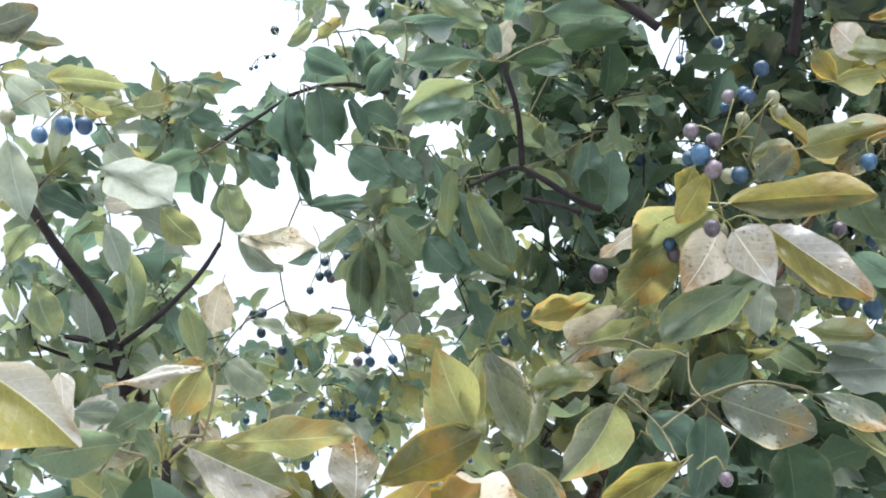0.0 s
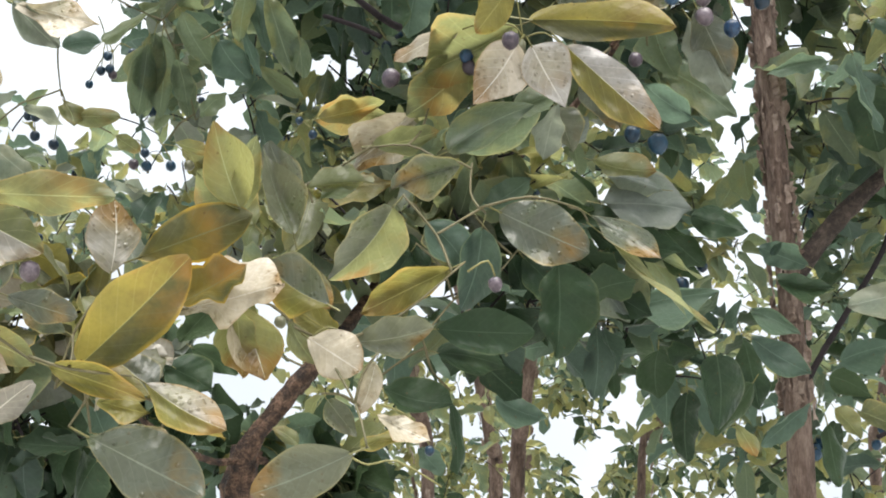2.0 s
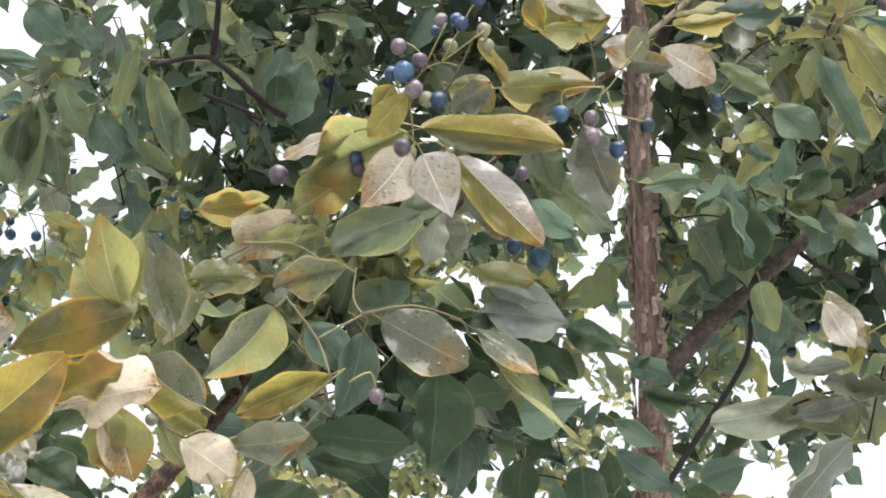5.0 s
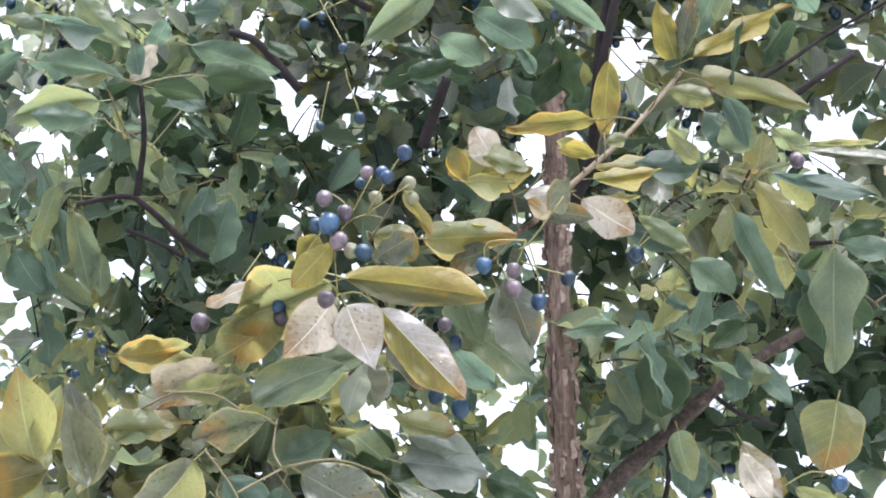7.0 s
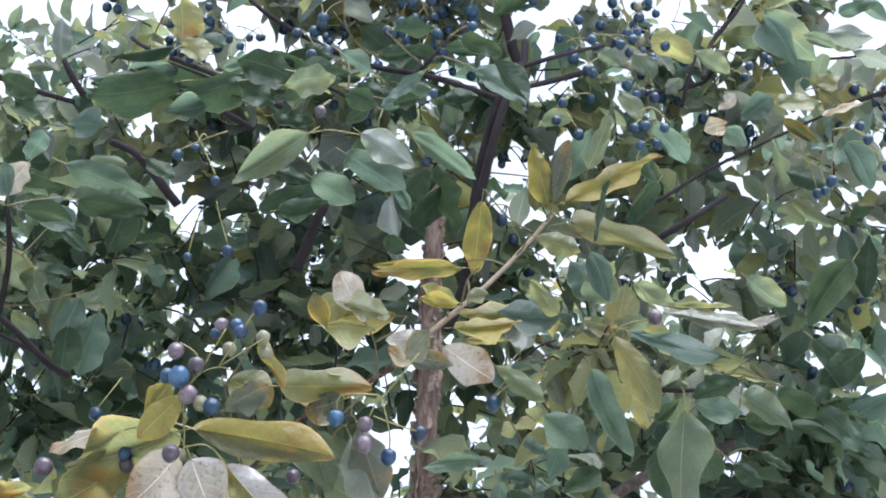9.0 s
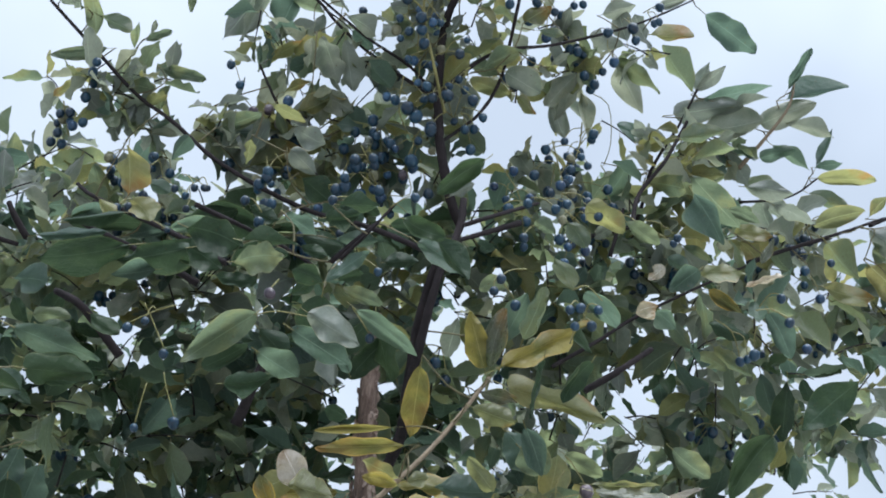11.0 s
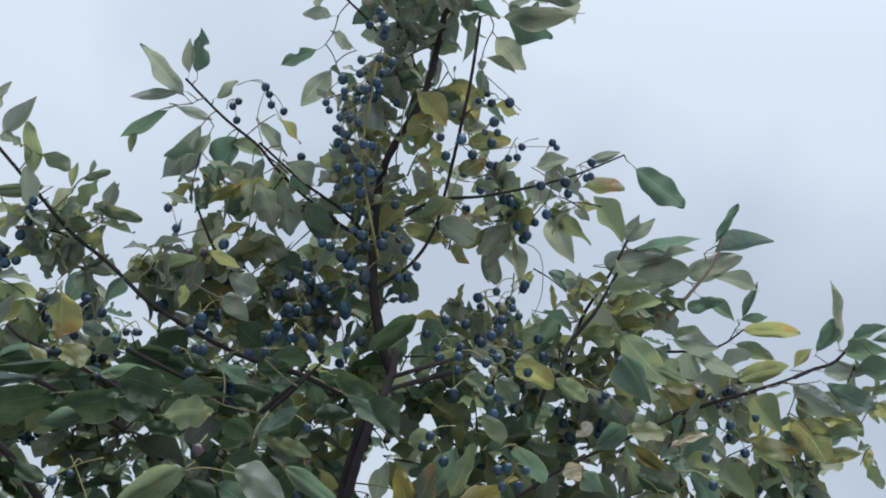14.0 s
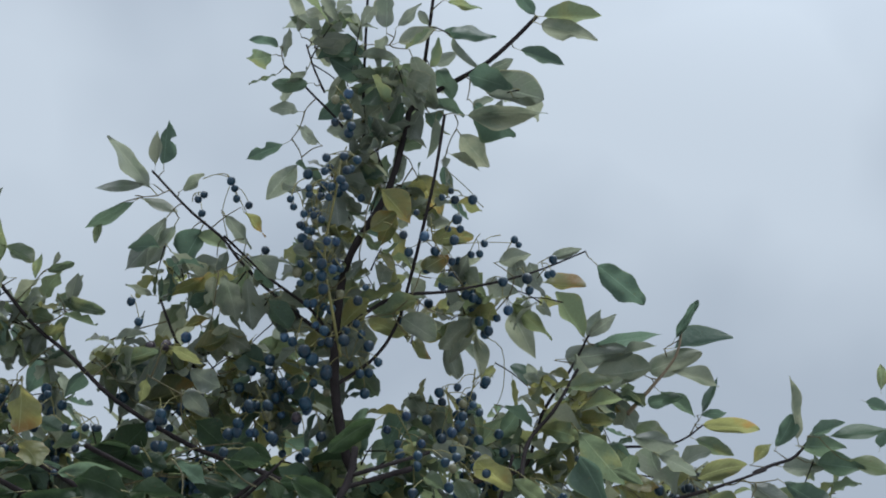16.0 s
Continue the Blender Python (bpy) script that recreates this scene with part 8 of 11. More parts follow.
line = [(0.517, 1.522, 1.875), (0.530, 1.455, 1.913), (0.565, 1.392, 1.938)]
limb = rod("branch", bough, line, 0.0072, 0.0048, BARK)
flakes(limb, line, 0.0072, 0.0048, 44, 983)
leaf(bough, (0.387, 0.967, 1.937), (0.316, 0.970, 1.919), 0.46, 73, "s", 21)
leaf(bough, (0.405, 0.926, 1.901), (0.362, 0.953, 1.843), 0.57, 48, "s", 12)
leaf(bough, (0.311, 0.986, 1.882), (0.355, 0.990, 1.898), 0.59, -59, "d", 19)
leaf(bough, (0.373, 0.951, 1.922), (0.414, 0.936, 1.933), 0.39, -62, "s", 8)
leaf(bough, (0.364, 0.847, 1.971), (0.386, 0.856, 1.943), 0.56, -36, "p", 11)
leaf(bough, (0.314, 1.051, 1.851), (0.322, 1.058, 1.805), 0.74, -2, "n", 3)
leaf(bough, (0.192, 0.858, 1.941), (0.229, 0.860, 1.932), 0.50, -57, "n", 1)
leaf(bough, (0.287, 0.963, 1.946), (0.252, 0.956, 1.957), 0.56, 75, "d", 13)
leaf(bough, (0.388, 1.032, 2.050), (0.388, 1.054, 2.009), 0.72, 24, "d", 13)
leaf(bough, (0.321, 1.001, 2.134), (0.270, 0.994, 2.117), 0.31, 88, "d", 8)
leaf(bough, (0.347, 1.008, 2.115), (0.364, 1.036, 2.071), 0.86, -31, "n", 21)
leaf(bough, (0.217, 0.937, 1.871), (0.219, 0.952, 1.821), 0.72, 4, "n", 0)
leaf(bough, (0.180, 0.965, 1.882), (0.181, 0.987, 1.851), 0.78, 12, "n", 11)
leaf(bough, (0.201, 0.976, 1.854), (0.203, 1.004, 1.809), 0.62, -12, "n", 12)
leaf(bough, (0.245, 0.962, 1.891), (0.287, 0.968, 1.867), 0.45, -58, "d", 11)
leaf(bough, (0.254, 1.022, 1.932), (0.292, 1.023, 1.913), 0.39, -60, "d", 5)
leaf(bough, (0.261, 0.961, 1.953), (0.268, 0.952, 1.959), 0.56, -38, "d", 0)
leaf(bough, (0.160, 0.974, 1.915), (0.224, 0.964, 1.925), 0.33, -52, "d", 5)
leaf(bough, (0.250, 0.992, 1.866), (0.223, 1.005, 1.829), 0.46, 53, "n", 18)
leaf(bough, (0.326, 0.999, 1.849), (0.375, 1.014, 1.832), 0.33, -56, "o", 16)
leaf(bough, (0.354, 0.992, 1.868), (0.376, 0.998, 1.856), 0.58, -43, "o", 5)
leaf(bough, (0.400, 1.051, 1.998), (0.434, 1.058, 1.998), 0.47, -48, "s", 12)
leaf(bough, (0.283, 1.061, 1.970), (0.331, 1.071, 1.967), 0.33, -49, "n", 12)
leaf(bough, (0.064, 0.998, 1.851), (0.102, 1.009, 1.839), 0.56, -63, "d", 12)
leaf(bough, (0.313, 1.032, 1.884), (0.343, 1.030, 1.868), 0.72, -50, "n", 40)
leaf(bough, (0.245, 1.000, 1.905), (0.257, 1.012, 1.850), 0.46, -14, "n", 36)
leaf(bough, (0.286, 0.970, 1.846), (0.252, 0.980, 1.817), 0.36, 55, "d", 8)
leaf(bough, (0.322, 1.060, 1.866), (0.341, 1.062, 1.843), 0.50, -52, "o", 16)
leaf(bough, (0.264, 1.0, 2.423), (0.287, 1.012, 2.36), 0.50, 5, "n", 36)
leaf(bough, (0.281, 1.01, 2.408), (0.248, 1.022, 2.362), 0.50, 50, "n", 38)
leaf(bough, (0.255, 0.99, 2.408), (0.236, 1.002, 2.375), 0.60, 40, "n", 37)
leaf(bough, (0.239, 1.003, 1.838), (0.252, 1.001, 1.814), 0.66, -89, "o", 3)
leaf(bough, (0.439, 0.857, 2.021), (0.432, 0.875, 1.975), 0.96, 56, "o", 18)
leaf(bough, (0.376, 0.879, 1.992), (0.406, 0.891, 1.957), 0.50, -35, "p", 11)
leaf(bough, (0.416, 0.889, 1.966), (0.463, 0.892, 1.938), 0.39, -49, "o", 21)
leaf(bough, (0.398, 0.900, 1.947), (0.365, 0.910, 1.943), 0.39, 82, "s", 20)
leaf(bough, (0.407, 0.886, 1.972), (0.399, 0.902, 1.948), 0.45, 57, "y", 13)
stalk(bough, [(0.425, 0.863, 1.966), (0.425, 0.847, 1.968), (0.427, 0.838, 1.958)])
berry(bough, (0.427, 0.838, 1.953), 0.0056, "b", 87)
stalk(bough, [(0.397, 0.862, 1.956), (0.415, 0.855, 1.966), (0.434, 0.854, 1.963)])
leaf(bough, (0.344, 0.926, 2.016), (0.362, 0.953, 1.987), 0.67, -25, "g", 19)
leaf(bough, (0.354, 0.818, 2.219), (0.379, 0.830, 2.205), 0.90, -47, "g", 6)

# crown masses: extra s leaves put a pale haze into the colour
foliage(main_tree, (0.378, 1.135, 2.619), (0.334, 1.041, 2.733), 0.084, 67, 101, 0.058, "sgggddso", .2, deep=1.3)
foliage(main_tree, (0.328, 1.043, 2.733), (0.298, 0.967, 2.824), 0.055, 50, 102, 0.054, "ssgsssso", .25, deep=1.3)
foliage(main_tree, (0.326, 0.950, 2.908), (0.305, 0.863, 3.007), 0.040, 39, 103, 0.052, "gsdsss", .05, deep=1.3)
foliage(main_tree, (0.210, 1.041, 2.777), (0.270, 1.037, 2.760), 0.032, 22, 104, 0.052, "gsdsso", .2, deep=1.3)
foliage(main_tree, (0.009, 1.197, 2.607), (0.189, 1.131, 2.614), 0.065, 53, 105, 0.056, "sggssso", .3, deep=1.3)
foliage(main_tree, (-0.026, 1.112, 2.709), (0.040, 1.141, 2.655), 0.037, 19, 106, 0.054, "gsdsso", .15, deep=1.3)
foliage(main_tree, (0.177, 1.100, 2.651), (0.288, 1.060, 2.654), 0.047, 50, 107, 0.056, "sgosddso", .2, deep=1.3)
foliage(main_tree, (0.465, 1.138, 2.689), (0.610, 1.085, 2.694), 0.057, 67, 108, 0.056, "sgggssdo", .3, deep=1.3)
foliage(main_tree, (0.425, 1.038, 2.809), (0.513, 1.025, 2.792), 0.040, 33, 109, 0.051, "gssos", .3, deep=1.3)
foliage(main_tree, (0.618, 1.099, 2.796), (0.713, 1.070, 2.795), 0.027, 22, 110, 0.056, "gsdos", 0, deep=1.3)
foliage(main_tree, (0.749, 1.182, 2.737), (0.878, 1.135, 2.742), 0.033, 28, 111, 0.056, "sggss", .1, deep=1.3)
foliage(main_tree, (0.935, 1.176, 2.754), (1.078, 1.113, 2.770), 0.021, 16, 112, 0.056, "gggo", 0, deep=1.3)
foliage(main_tree, (-0.077, 1.294, 2.555), (0.227, 1.194, 2.576), 0.077, 106, 113, 0.058, "sgggssdo", .25, deep=1.6)
foliage(main_tree, (0.236, 1.215, 2.545), (0.542, 1.119, 2.559), 0.077, 123, 114, 0.058, "sggddso", .2, deep=1.6)
foliage(main_tree, (0.555, 1.152, 2.595), (0.748, 1.099, 2.594), 0.063, 53, 115, 0.058, "sgssso", .2, deep=1.6)
foliage(main_tree, (0.806, 1.136, 2.611), (0.945, 1.100, 2.606), 0.051, 36, 116, 0.058, "sgssso", .2, deep=1.6)
foliage(main_tree, (-0.049, 1.365, 2.452), (0.443, 1.219, 2.465), 0.071, 84, 117, 0.060, "sgggdddso", .15, deep=1.6)
foliage(main_tree, (0.452, 1.251, 2.504), (0.940, 1.105, 2.517), 0.066, 67, 118, 0.060, "sggsdso", .15, deep=1.6)
foliage(main_tree, (-0.101, 1.252, 2.704), (0.012, 1.249, 2.666), 0.046, 39, 119, 0.056, "sggos", .2, deep=1.6)
foliage(main_tree, (0.146, 1.232, 2.640), (0.349, 1.168, 2.650), 0.040, 44, 120, 0.056, "sgosd", .2, deep=1.6)
foliage(main_tree, (0.626, 1.090, 2.735), (0.694, 1.094, 2.706), 0.031, 16, 121, 0.056, "ggo", 0, deep=1.6)
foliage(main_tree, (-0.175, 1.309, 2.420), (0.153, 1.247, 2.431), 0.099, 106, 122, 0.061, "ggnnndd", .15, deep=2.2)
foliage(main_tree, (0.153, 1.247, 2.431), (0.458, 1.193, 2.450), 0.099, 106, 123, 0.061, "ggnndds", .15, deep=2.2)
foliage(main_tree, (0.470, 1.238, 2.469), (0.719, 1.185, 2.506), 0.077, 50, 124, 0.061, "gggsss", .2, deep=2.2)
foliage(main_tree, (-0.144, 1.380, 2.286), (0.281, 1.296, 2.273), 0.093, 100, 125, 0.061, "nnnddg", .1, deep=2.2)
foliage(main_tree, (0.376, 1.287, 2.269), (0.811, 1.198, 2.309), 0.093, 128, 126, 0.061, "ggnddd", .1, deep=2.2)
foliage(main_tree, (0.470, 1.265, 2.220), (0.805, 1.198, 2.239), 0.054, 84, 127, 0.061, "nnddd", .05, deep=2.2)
foliage(main_tree, (0.361, 0.977, 2.205), (0.530, 0.943, 2.225), 0.020, 33, 128, 0.052, "gooss", .05, deep=1.2)
foliage(main_tree, (0.708, 1.237, 2.517), (0.827, 1.234, 2.474), 0.060, 28, 129, 0.059, "gggss", .15, deep=2.2)
foliage(main_tree, (-0.315, 1.423, 2.467), (0.013, 1.406, 2.329), 0.106, 90, 130, 0.061, "ggnnd", .1, deep=2.2)
foliage(main_tree, (0.045, 1.401, 2.336), (0.342, 1.368, 2.354), 0.099, 102, 131, 0.061, "ggnnd", .1, deep=2.2)
foliage(main_tree, (0.395, 1.364, 2.355), (0.714, 1.322, 2.393), 0.099, 156, 132, 0.061, "ggggddds", .1, deep=2.2)
foliage(main_tree, (-0.316, 1.618, 2.322), (0.003, 1.595, 2.275), 0.077, 96, 133, 0.057, "ggggdoo", .15, deep=2.2)
foliage(main_tree, (-0.003, 1.792, 2.343), (0.349, 1.755, 2.354), 0.087, 90, 134, 0.057, "gggdoo", .1, deep=2.2)
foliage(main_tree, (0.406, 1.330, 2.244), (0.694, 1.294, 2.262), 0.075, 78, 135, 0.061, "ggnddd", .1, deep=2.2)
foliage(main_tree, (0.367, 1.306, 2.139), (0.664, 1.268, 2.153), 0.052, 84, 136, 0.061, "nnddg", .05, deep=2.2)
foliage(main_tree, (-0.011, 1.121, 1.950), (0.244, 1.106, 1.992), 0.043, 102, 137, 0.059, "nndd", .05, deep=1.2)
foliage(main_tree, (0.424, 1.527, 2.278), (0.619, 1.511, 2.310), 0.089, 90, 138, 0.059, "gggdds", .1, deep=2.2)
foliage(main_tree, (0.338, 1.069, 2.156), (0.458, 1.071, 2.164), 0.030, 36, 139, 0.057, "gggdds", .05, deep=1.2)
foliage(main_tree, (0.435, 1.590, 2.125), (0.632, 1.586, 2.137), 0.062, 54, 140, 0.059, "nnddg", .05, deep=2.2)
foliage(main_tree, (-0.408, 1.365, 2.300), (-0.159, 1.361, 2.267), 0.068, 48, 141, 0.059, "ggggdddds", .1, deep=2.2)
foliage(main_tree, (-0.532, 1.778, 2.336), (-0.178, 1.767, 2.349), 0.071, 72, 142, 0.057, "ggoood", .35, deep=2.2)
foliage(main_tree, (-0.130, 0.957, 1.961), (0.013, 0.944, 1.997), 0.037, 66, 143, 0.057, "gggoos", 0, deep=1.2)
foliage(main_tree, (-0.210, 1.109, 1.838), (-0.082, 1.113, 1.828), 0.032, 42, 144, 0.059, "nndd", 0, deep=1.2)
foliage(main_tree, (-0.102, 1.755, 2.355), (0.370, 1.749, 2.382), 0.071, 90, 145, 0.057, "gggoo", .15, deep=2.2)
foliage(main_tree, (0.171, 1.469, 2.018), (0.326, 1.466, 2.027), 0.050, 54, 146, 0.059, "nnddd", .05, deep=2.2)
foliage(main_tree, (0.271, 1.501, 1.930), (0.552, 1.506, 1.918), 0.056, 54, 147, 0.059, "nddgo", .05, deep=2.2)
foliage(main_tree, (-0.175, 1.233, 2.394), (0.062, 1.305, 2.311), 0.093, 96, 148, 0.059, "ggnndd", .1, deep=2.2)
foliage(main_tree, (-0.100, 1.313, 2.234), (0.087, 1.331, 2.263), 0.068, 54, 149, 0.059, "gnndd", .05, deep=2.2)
foliage(main_tree, (-0.573, 1.542, 2.304), (-0.152, 1.640, 2.297), 0.063, 90, 150, 0.055, "ggooood", .35, deep=2.2)
foliage(main_tree, (-0.633, 1.658, 2.270), (-0.405, 1.721, 2.257), 0.047, 54, 151, 0.055, "ggood", .2, deep=2.2)
foliage(main_tree, (0.066, 1.294, 2.357), (0.258, 1.343, 2.344), 0.093, 132, 152, 0.061, "ggggdddss", .05, deep=2.2)
foliage(main_tree, (-0.204, 1.248, 2.567), (0.096, 1.207, 2.566), 0.068, 56, 153, 0.059, "gggssss", .15, deep=2.2)
foliage(main_tree, (0.108, 1.249, 2.591), (0.410, 1.192, 2.622), 0.064, 42, 154, 0.059, "gggssss", .2, deep=2.2)
foliage(main_tree, (0.453, 1.231, 2.644), (0.650, 1.198, 2.650), 0.053, 16, 155, 0.057, "gggss", .3, deep=2.2)
foliage(main_tree, (-0.229, 0.982, 1.893), (-0.161, 0.992, 1.866), 0.025, 30, 156, 0.057, "ggds", 0, deep=1.2)
foliage(main_tree, (0.231, 0.899, 3.025), (0.453, 0.842, 3.008), 0.047, 33, 157, 0.052, "gsdss", 0, deep=1.3)
foliage(main_tree, (0.213, 0.991, 2.904), (0.421, 0.938, 2.886), 0.046, 39, 158, 0.052, "gsdsso", .15, deep=1.3)
foliage(main_tree, (0.089, 1.053, 2.806), (0.210, 1.058, 2.758), 0.029, 22, 159, 0.052, "gsdso", .1, deep=1.3)
foliage(main_tree, (-0.041, 1.109, 2.718), (0.053, 1.074, 2.721), 0.028, 16, 160, 0.052, "gsdso", .05, deep=1.3)
foliage(main_tree, (0.079, 1.108, 2.675), (0.217, 1.050, 2.689), 0.028, 33, 161, 0.052, "gssso", .1, deep=1.3)
foliage(main_tree, (0.433, 1.006, 2.839), (0.553, 0.978, 2.829), 0.027, 22, 162, 0.050, "gsos", .2, deep=1.3)

foliage(far_0, (-0.879, 2.873, 2.544), (-0.185, 2.855, 2.596), 0.162, 135, 163, 0.049, "ggood", .1, deep=2.6)
foliage(far_0, (-0.767, 2.366, 2.621), (-0.170, 2.514, 2.611), 0.134, 120, 164, 0.049, "ggoood", .15, deep=2.6)

foliage(far_1, (-0.223, 2.541, 2.288), (0.337, 2.530, 2.321), 0.108, 315, 165, 0.048, "ggood", 0, deep=2.6)
foliage(far_1, (-0.021, 2.354, 2.670), (0.511, 2.288, 2.721), 0.205, 180, 166, 0.049, "gggdd", .05, deep=2.6)
foliage(far_1, (-0.672, 2.205, 2.994), (-0.029, 2.462, 2.668), 0.224, 90, 167, 0.049, "gggddo", .05, deep=2.6)

foliage(far_2, (-0.270, 2.800, 2.164), (0.369, 2.799, 2.169), 0.104, 360, 168, 0.048, "goood", 0, deep=2.6)
foliage(far_2, (0.134, 2.621, 2.687), (1.245, 2.472, 2.751), 0.151, 255, 169, 0.049, "gggdoo", .05, deep=2.6)

foliage(far_3, (0.391, 2.532, 2.314), (0.951, 2.539, 2.296), 0.140, 180, 170, 0.048, "ggood", 0, deep=2.6)
foliage(far_3, (0.404, 2.606, 2.112), (0.963, 2.602, 2.124), 0.075, 195, 171, 0.048, "ggood", 0, deep=2.6)
foliage(far_3, (0.565, 2.282, 2.726), (1.117, 2.214, 2.779), 0.205, 180, 172, 0.049, "gggdd", .05, deep=2.6)

foliage(far_4, (0.480, 2.259, 2.760), (1.002, 2.149, 2.843), 0.183, 60, 173, 0.051, "ggggdd", .05, deep=2.6)

foliage(far_5, (-1.358, 2.191, 2.677), (-0.820, 2.348, 2.630), 0.123, 195, 174, 0.049, "gggddo", .1, deep=2.6)
foliage(far_5, (-0.579, 2.596, 2.884), (-0.003, 2.574, 2.697), 0.186, 210, 175, 0.049, "gggdoo", .05, deep=2.6)
foliage(far_5, (-0.360, 2.358, 2.867), (0.415, 2.247, 2.822), 0.226, 225, 176, 0.051, "ggggdd", .05, deep=2.6)

foliage(front_tree, (-0.063, 0.879, 1.943), (0.059, 0.879, 1.943), 0.023, 45, 177, 0.053, "gggom", 0)
foliage(front_tree, (0.033, 0.876, 1.892), (0.136, 0.869, 1.912), 0.019, 40, 178, 0.053, "nndg", 0)
foliage(front_tree, (-0.006, 0.881, 1.996), (0.099, 0.884, 1.971), 0.023, 45, 179, 0.053, "gggoo", 0)
foliage(front_tree, (0.045, 0.884, 1.937), (0.157, 0.874, 1.936), 0.022, 50, 180, 0.053, "nnng", 0)
foliage(front_tree, (-0.121, 0.928, 1.930), (0.009, 0.915, 1.929), 0.027, 40, 181, 0.053, "ooggm", 0)
foliage(front_tree, (0.290, 0.849, 2.171), (0.414, 0.840, 2.166), 0.017, 40, 182, 0.052, "goomm", 0)


foliage(main_tree, (0.208, 1.637, 2.279), (0.357, 1.660, 2.225), 0.065, 66, 183, 0.057, "gggdoo", .05, deep=2.2)
foliage(main_tree, (0.460, 1.697, 2.269), (0.674, 1.692, 2.282), 0.060, 66, 184, 0.057, "gggddo", .05, deep=2.2)
foliage(main_tree, (0.701, 1.299, 2.410), (0.801, 1.354, 2.304), 0.060, 78, 185, 0.059, "gggdd", .05, deep=2.2)
foliage(main_tree, (0.621, 1.242, 2.285), (0.820, 1.218, 2.282), 0.050, 67, 186, 0.059, "gggdd", .05, deep=2.2)

foliage(far_2, (-0.225, 2.173, 2.130), (0.087, 2.186, 2.097), 0.082, 165, 187, 0.048, "ggooo", 0, deep=2.6)

foliage(front_tree, (-0.215, 0.701, 1.817), (-0.142, 0.710, 1.814), 0.021, 36, 188, 0.053, "pmoogq", 0)
foliage(front_tree, (-0.240, 0.774, 1.788), (-0.171, 0.788, 1.771), 0.020, 45, 189, 0.053, "nnnd", 0)
foliage(front_tree, (-0.222, 0.694, 1.860), (-0.148, 0.705, 1.851), 0.016, 24, 190, 0.053, "oymp", 0)
foliage(front_tree, (0.409, 0.951, 1.956), (0.487, 0.944, 1.955), 0.019, 40, 191, 0.053, "gom", 0)

foliage(main_tree, (0.529, 1.311, 2.112), (0.658, 1.311, 2.088), 0.035, 42, 192, 0.057, "gggd", 0, deep=2.2)

foliage(side_tree, (-0.643, 1.111, 2.216), (-0.444, 1.180, 2.175), 0.058, 90, 193, 0.057, "ggggdds", .05, deep=2.2)
foliage(side_tree, (-0.597, 0.988, 2.372), (-0.434, 1.053, 2.322), 0.039, 48, 194, 0.057, "ggoodds", .1, deep=2.2)
foliage(side_tree, (-0.468, 1.134, 2.373), (-0.337, 1.158, 2.390), 0.033, 48, 195, 0.057, "ggddd", .1, deep=2.2)
foliage(side_tree, (-0.308, 1.170, 2.495), (-0.226, 1.257, 2.345), 0.056, 108, 196, 0.059, "gggdddss", .15, deep=2.2)
foliage(side_tree, (-0.311, 1.269, 2.294), (-0.130, 1.307, 2.246), 0.068, 66, 197, 0.059, "ggggddso", .1, deep=2.2)
foliage(side_tree, (-0.721, 1.246, 2.134), (-0.571, 1.289, 2.124), 0.037, 36, 198, 0.057, "gggds", 0, deep=2.2)
foliage(side_tree, (-0.456, 0.853, 1.907), (-0.231, 0.910, 1.905), 0.019, 42, 199, 0.057, "ggds", 0, deep=1.2)
foliage(side_tree, (-0.538, 0.910, 2.213), (-0.385, 0.954, 2.201), 0.035, 42, 200, 0.057, "ggsso", .05, deep=1.2)
foliage(side_tree, (-0.515, 0.926, 2.077), (-0.380, 0.976, 2.044), 0.029, 30, 201, 0.057, "ggs", 0, deep=1.2)
foliage(side_tree, (-0.324, 0.647, 1.882), (-0.201, 0.686, 1.865), 0.019, 18, 202, 0.053, "mogp", 0, deep=1.2)

bough = rod("twig", side_tree, [(-0.429, 0.943, 2.200), (-0.393, 0.945, 2.214), (-0.358, 0.946, 2.230), (-0.329, 0.961, 2.261), (-0.304, 0.976, 2.290)], 0.0025, 0.0015, DARK)
leaf(bough, (-0.520, 0.845, 2.271), (-0.510, 0.851, 2.253), 0.67, -66, "y", 12)
leaf(bough, (-0.512, 0.854, 2.261), (-0.485, 0.873, 2.258), 0.45, -75, "g", 6)
leaf(bough, (-0.490, 0.865, 2.258), (-0.483, 0.858, 2.270), 0.44, -18, "g", 18)
leaf(bough, (-0.482, 0.872, 2.254), (-0.429, 0.891, 2.243), 0.45, -77, "o", 3)
petiole(bough, [(-0.429, 0.943, 2.200), (-0.436, 0.922, 2.232), (-0.446, 0.883, 2.253)])
leaf(bough, (-0.441, 0.888, 2.254), (-0.409, 0.914, 2.255), 0.58, -78, "o", 18)
petiole(bough, [(-0.444, 0.891, 2.250), (-0.408, 0.899, 2.259), (-0.383, 0.898, 2.265)])
leaf(bough, (-0.378, 0.900, 2.264), (-0.352, 0.908, 2.258), 0.58, -44, "g", 9)
petiole(bough, [(-0.388, 0.898, 2.264), (-0.374, 0.897, 2.270), (-0.363, 0.900, 2.273)])
leaf(bough, (-0.359, 0.900, 2.272), (-0.330, 0.905, 2.268), 0.44, -67, "d", 5)
petiole(bough, [(-0.365, 0.899, 2.272), (-0.361, 0.901, 2.270), (-0.358, 0.902, 2.269)])
leaf(bough, (-0.355, 0.905, 2.267), (-0.342, 0.923, 2.259), 0.55, -51, "g", 5)
petiole(bough, [(-0.358, 0.902, 2.269), (-0.363, 0.905, 2.260), (-0.370, 0.908, 2.252)])
leaf(bough, (-0.366, 0.911, 2.251), (-0.338, 0.928, 2.242), 0.55, -55, "d", 11)
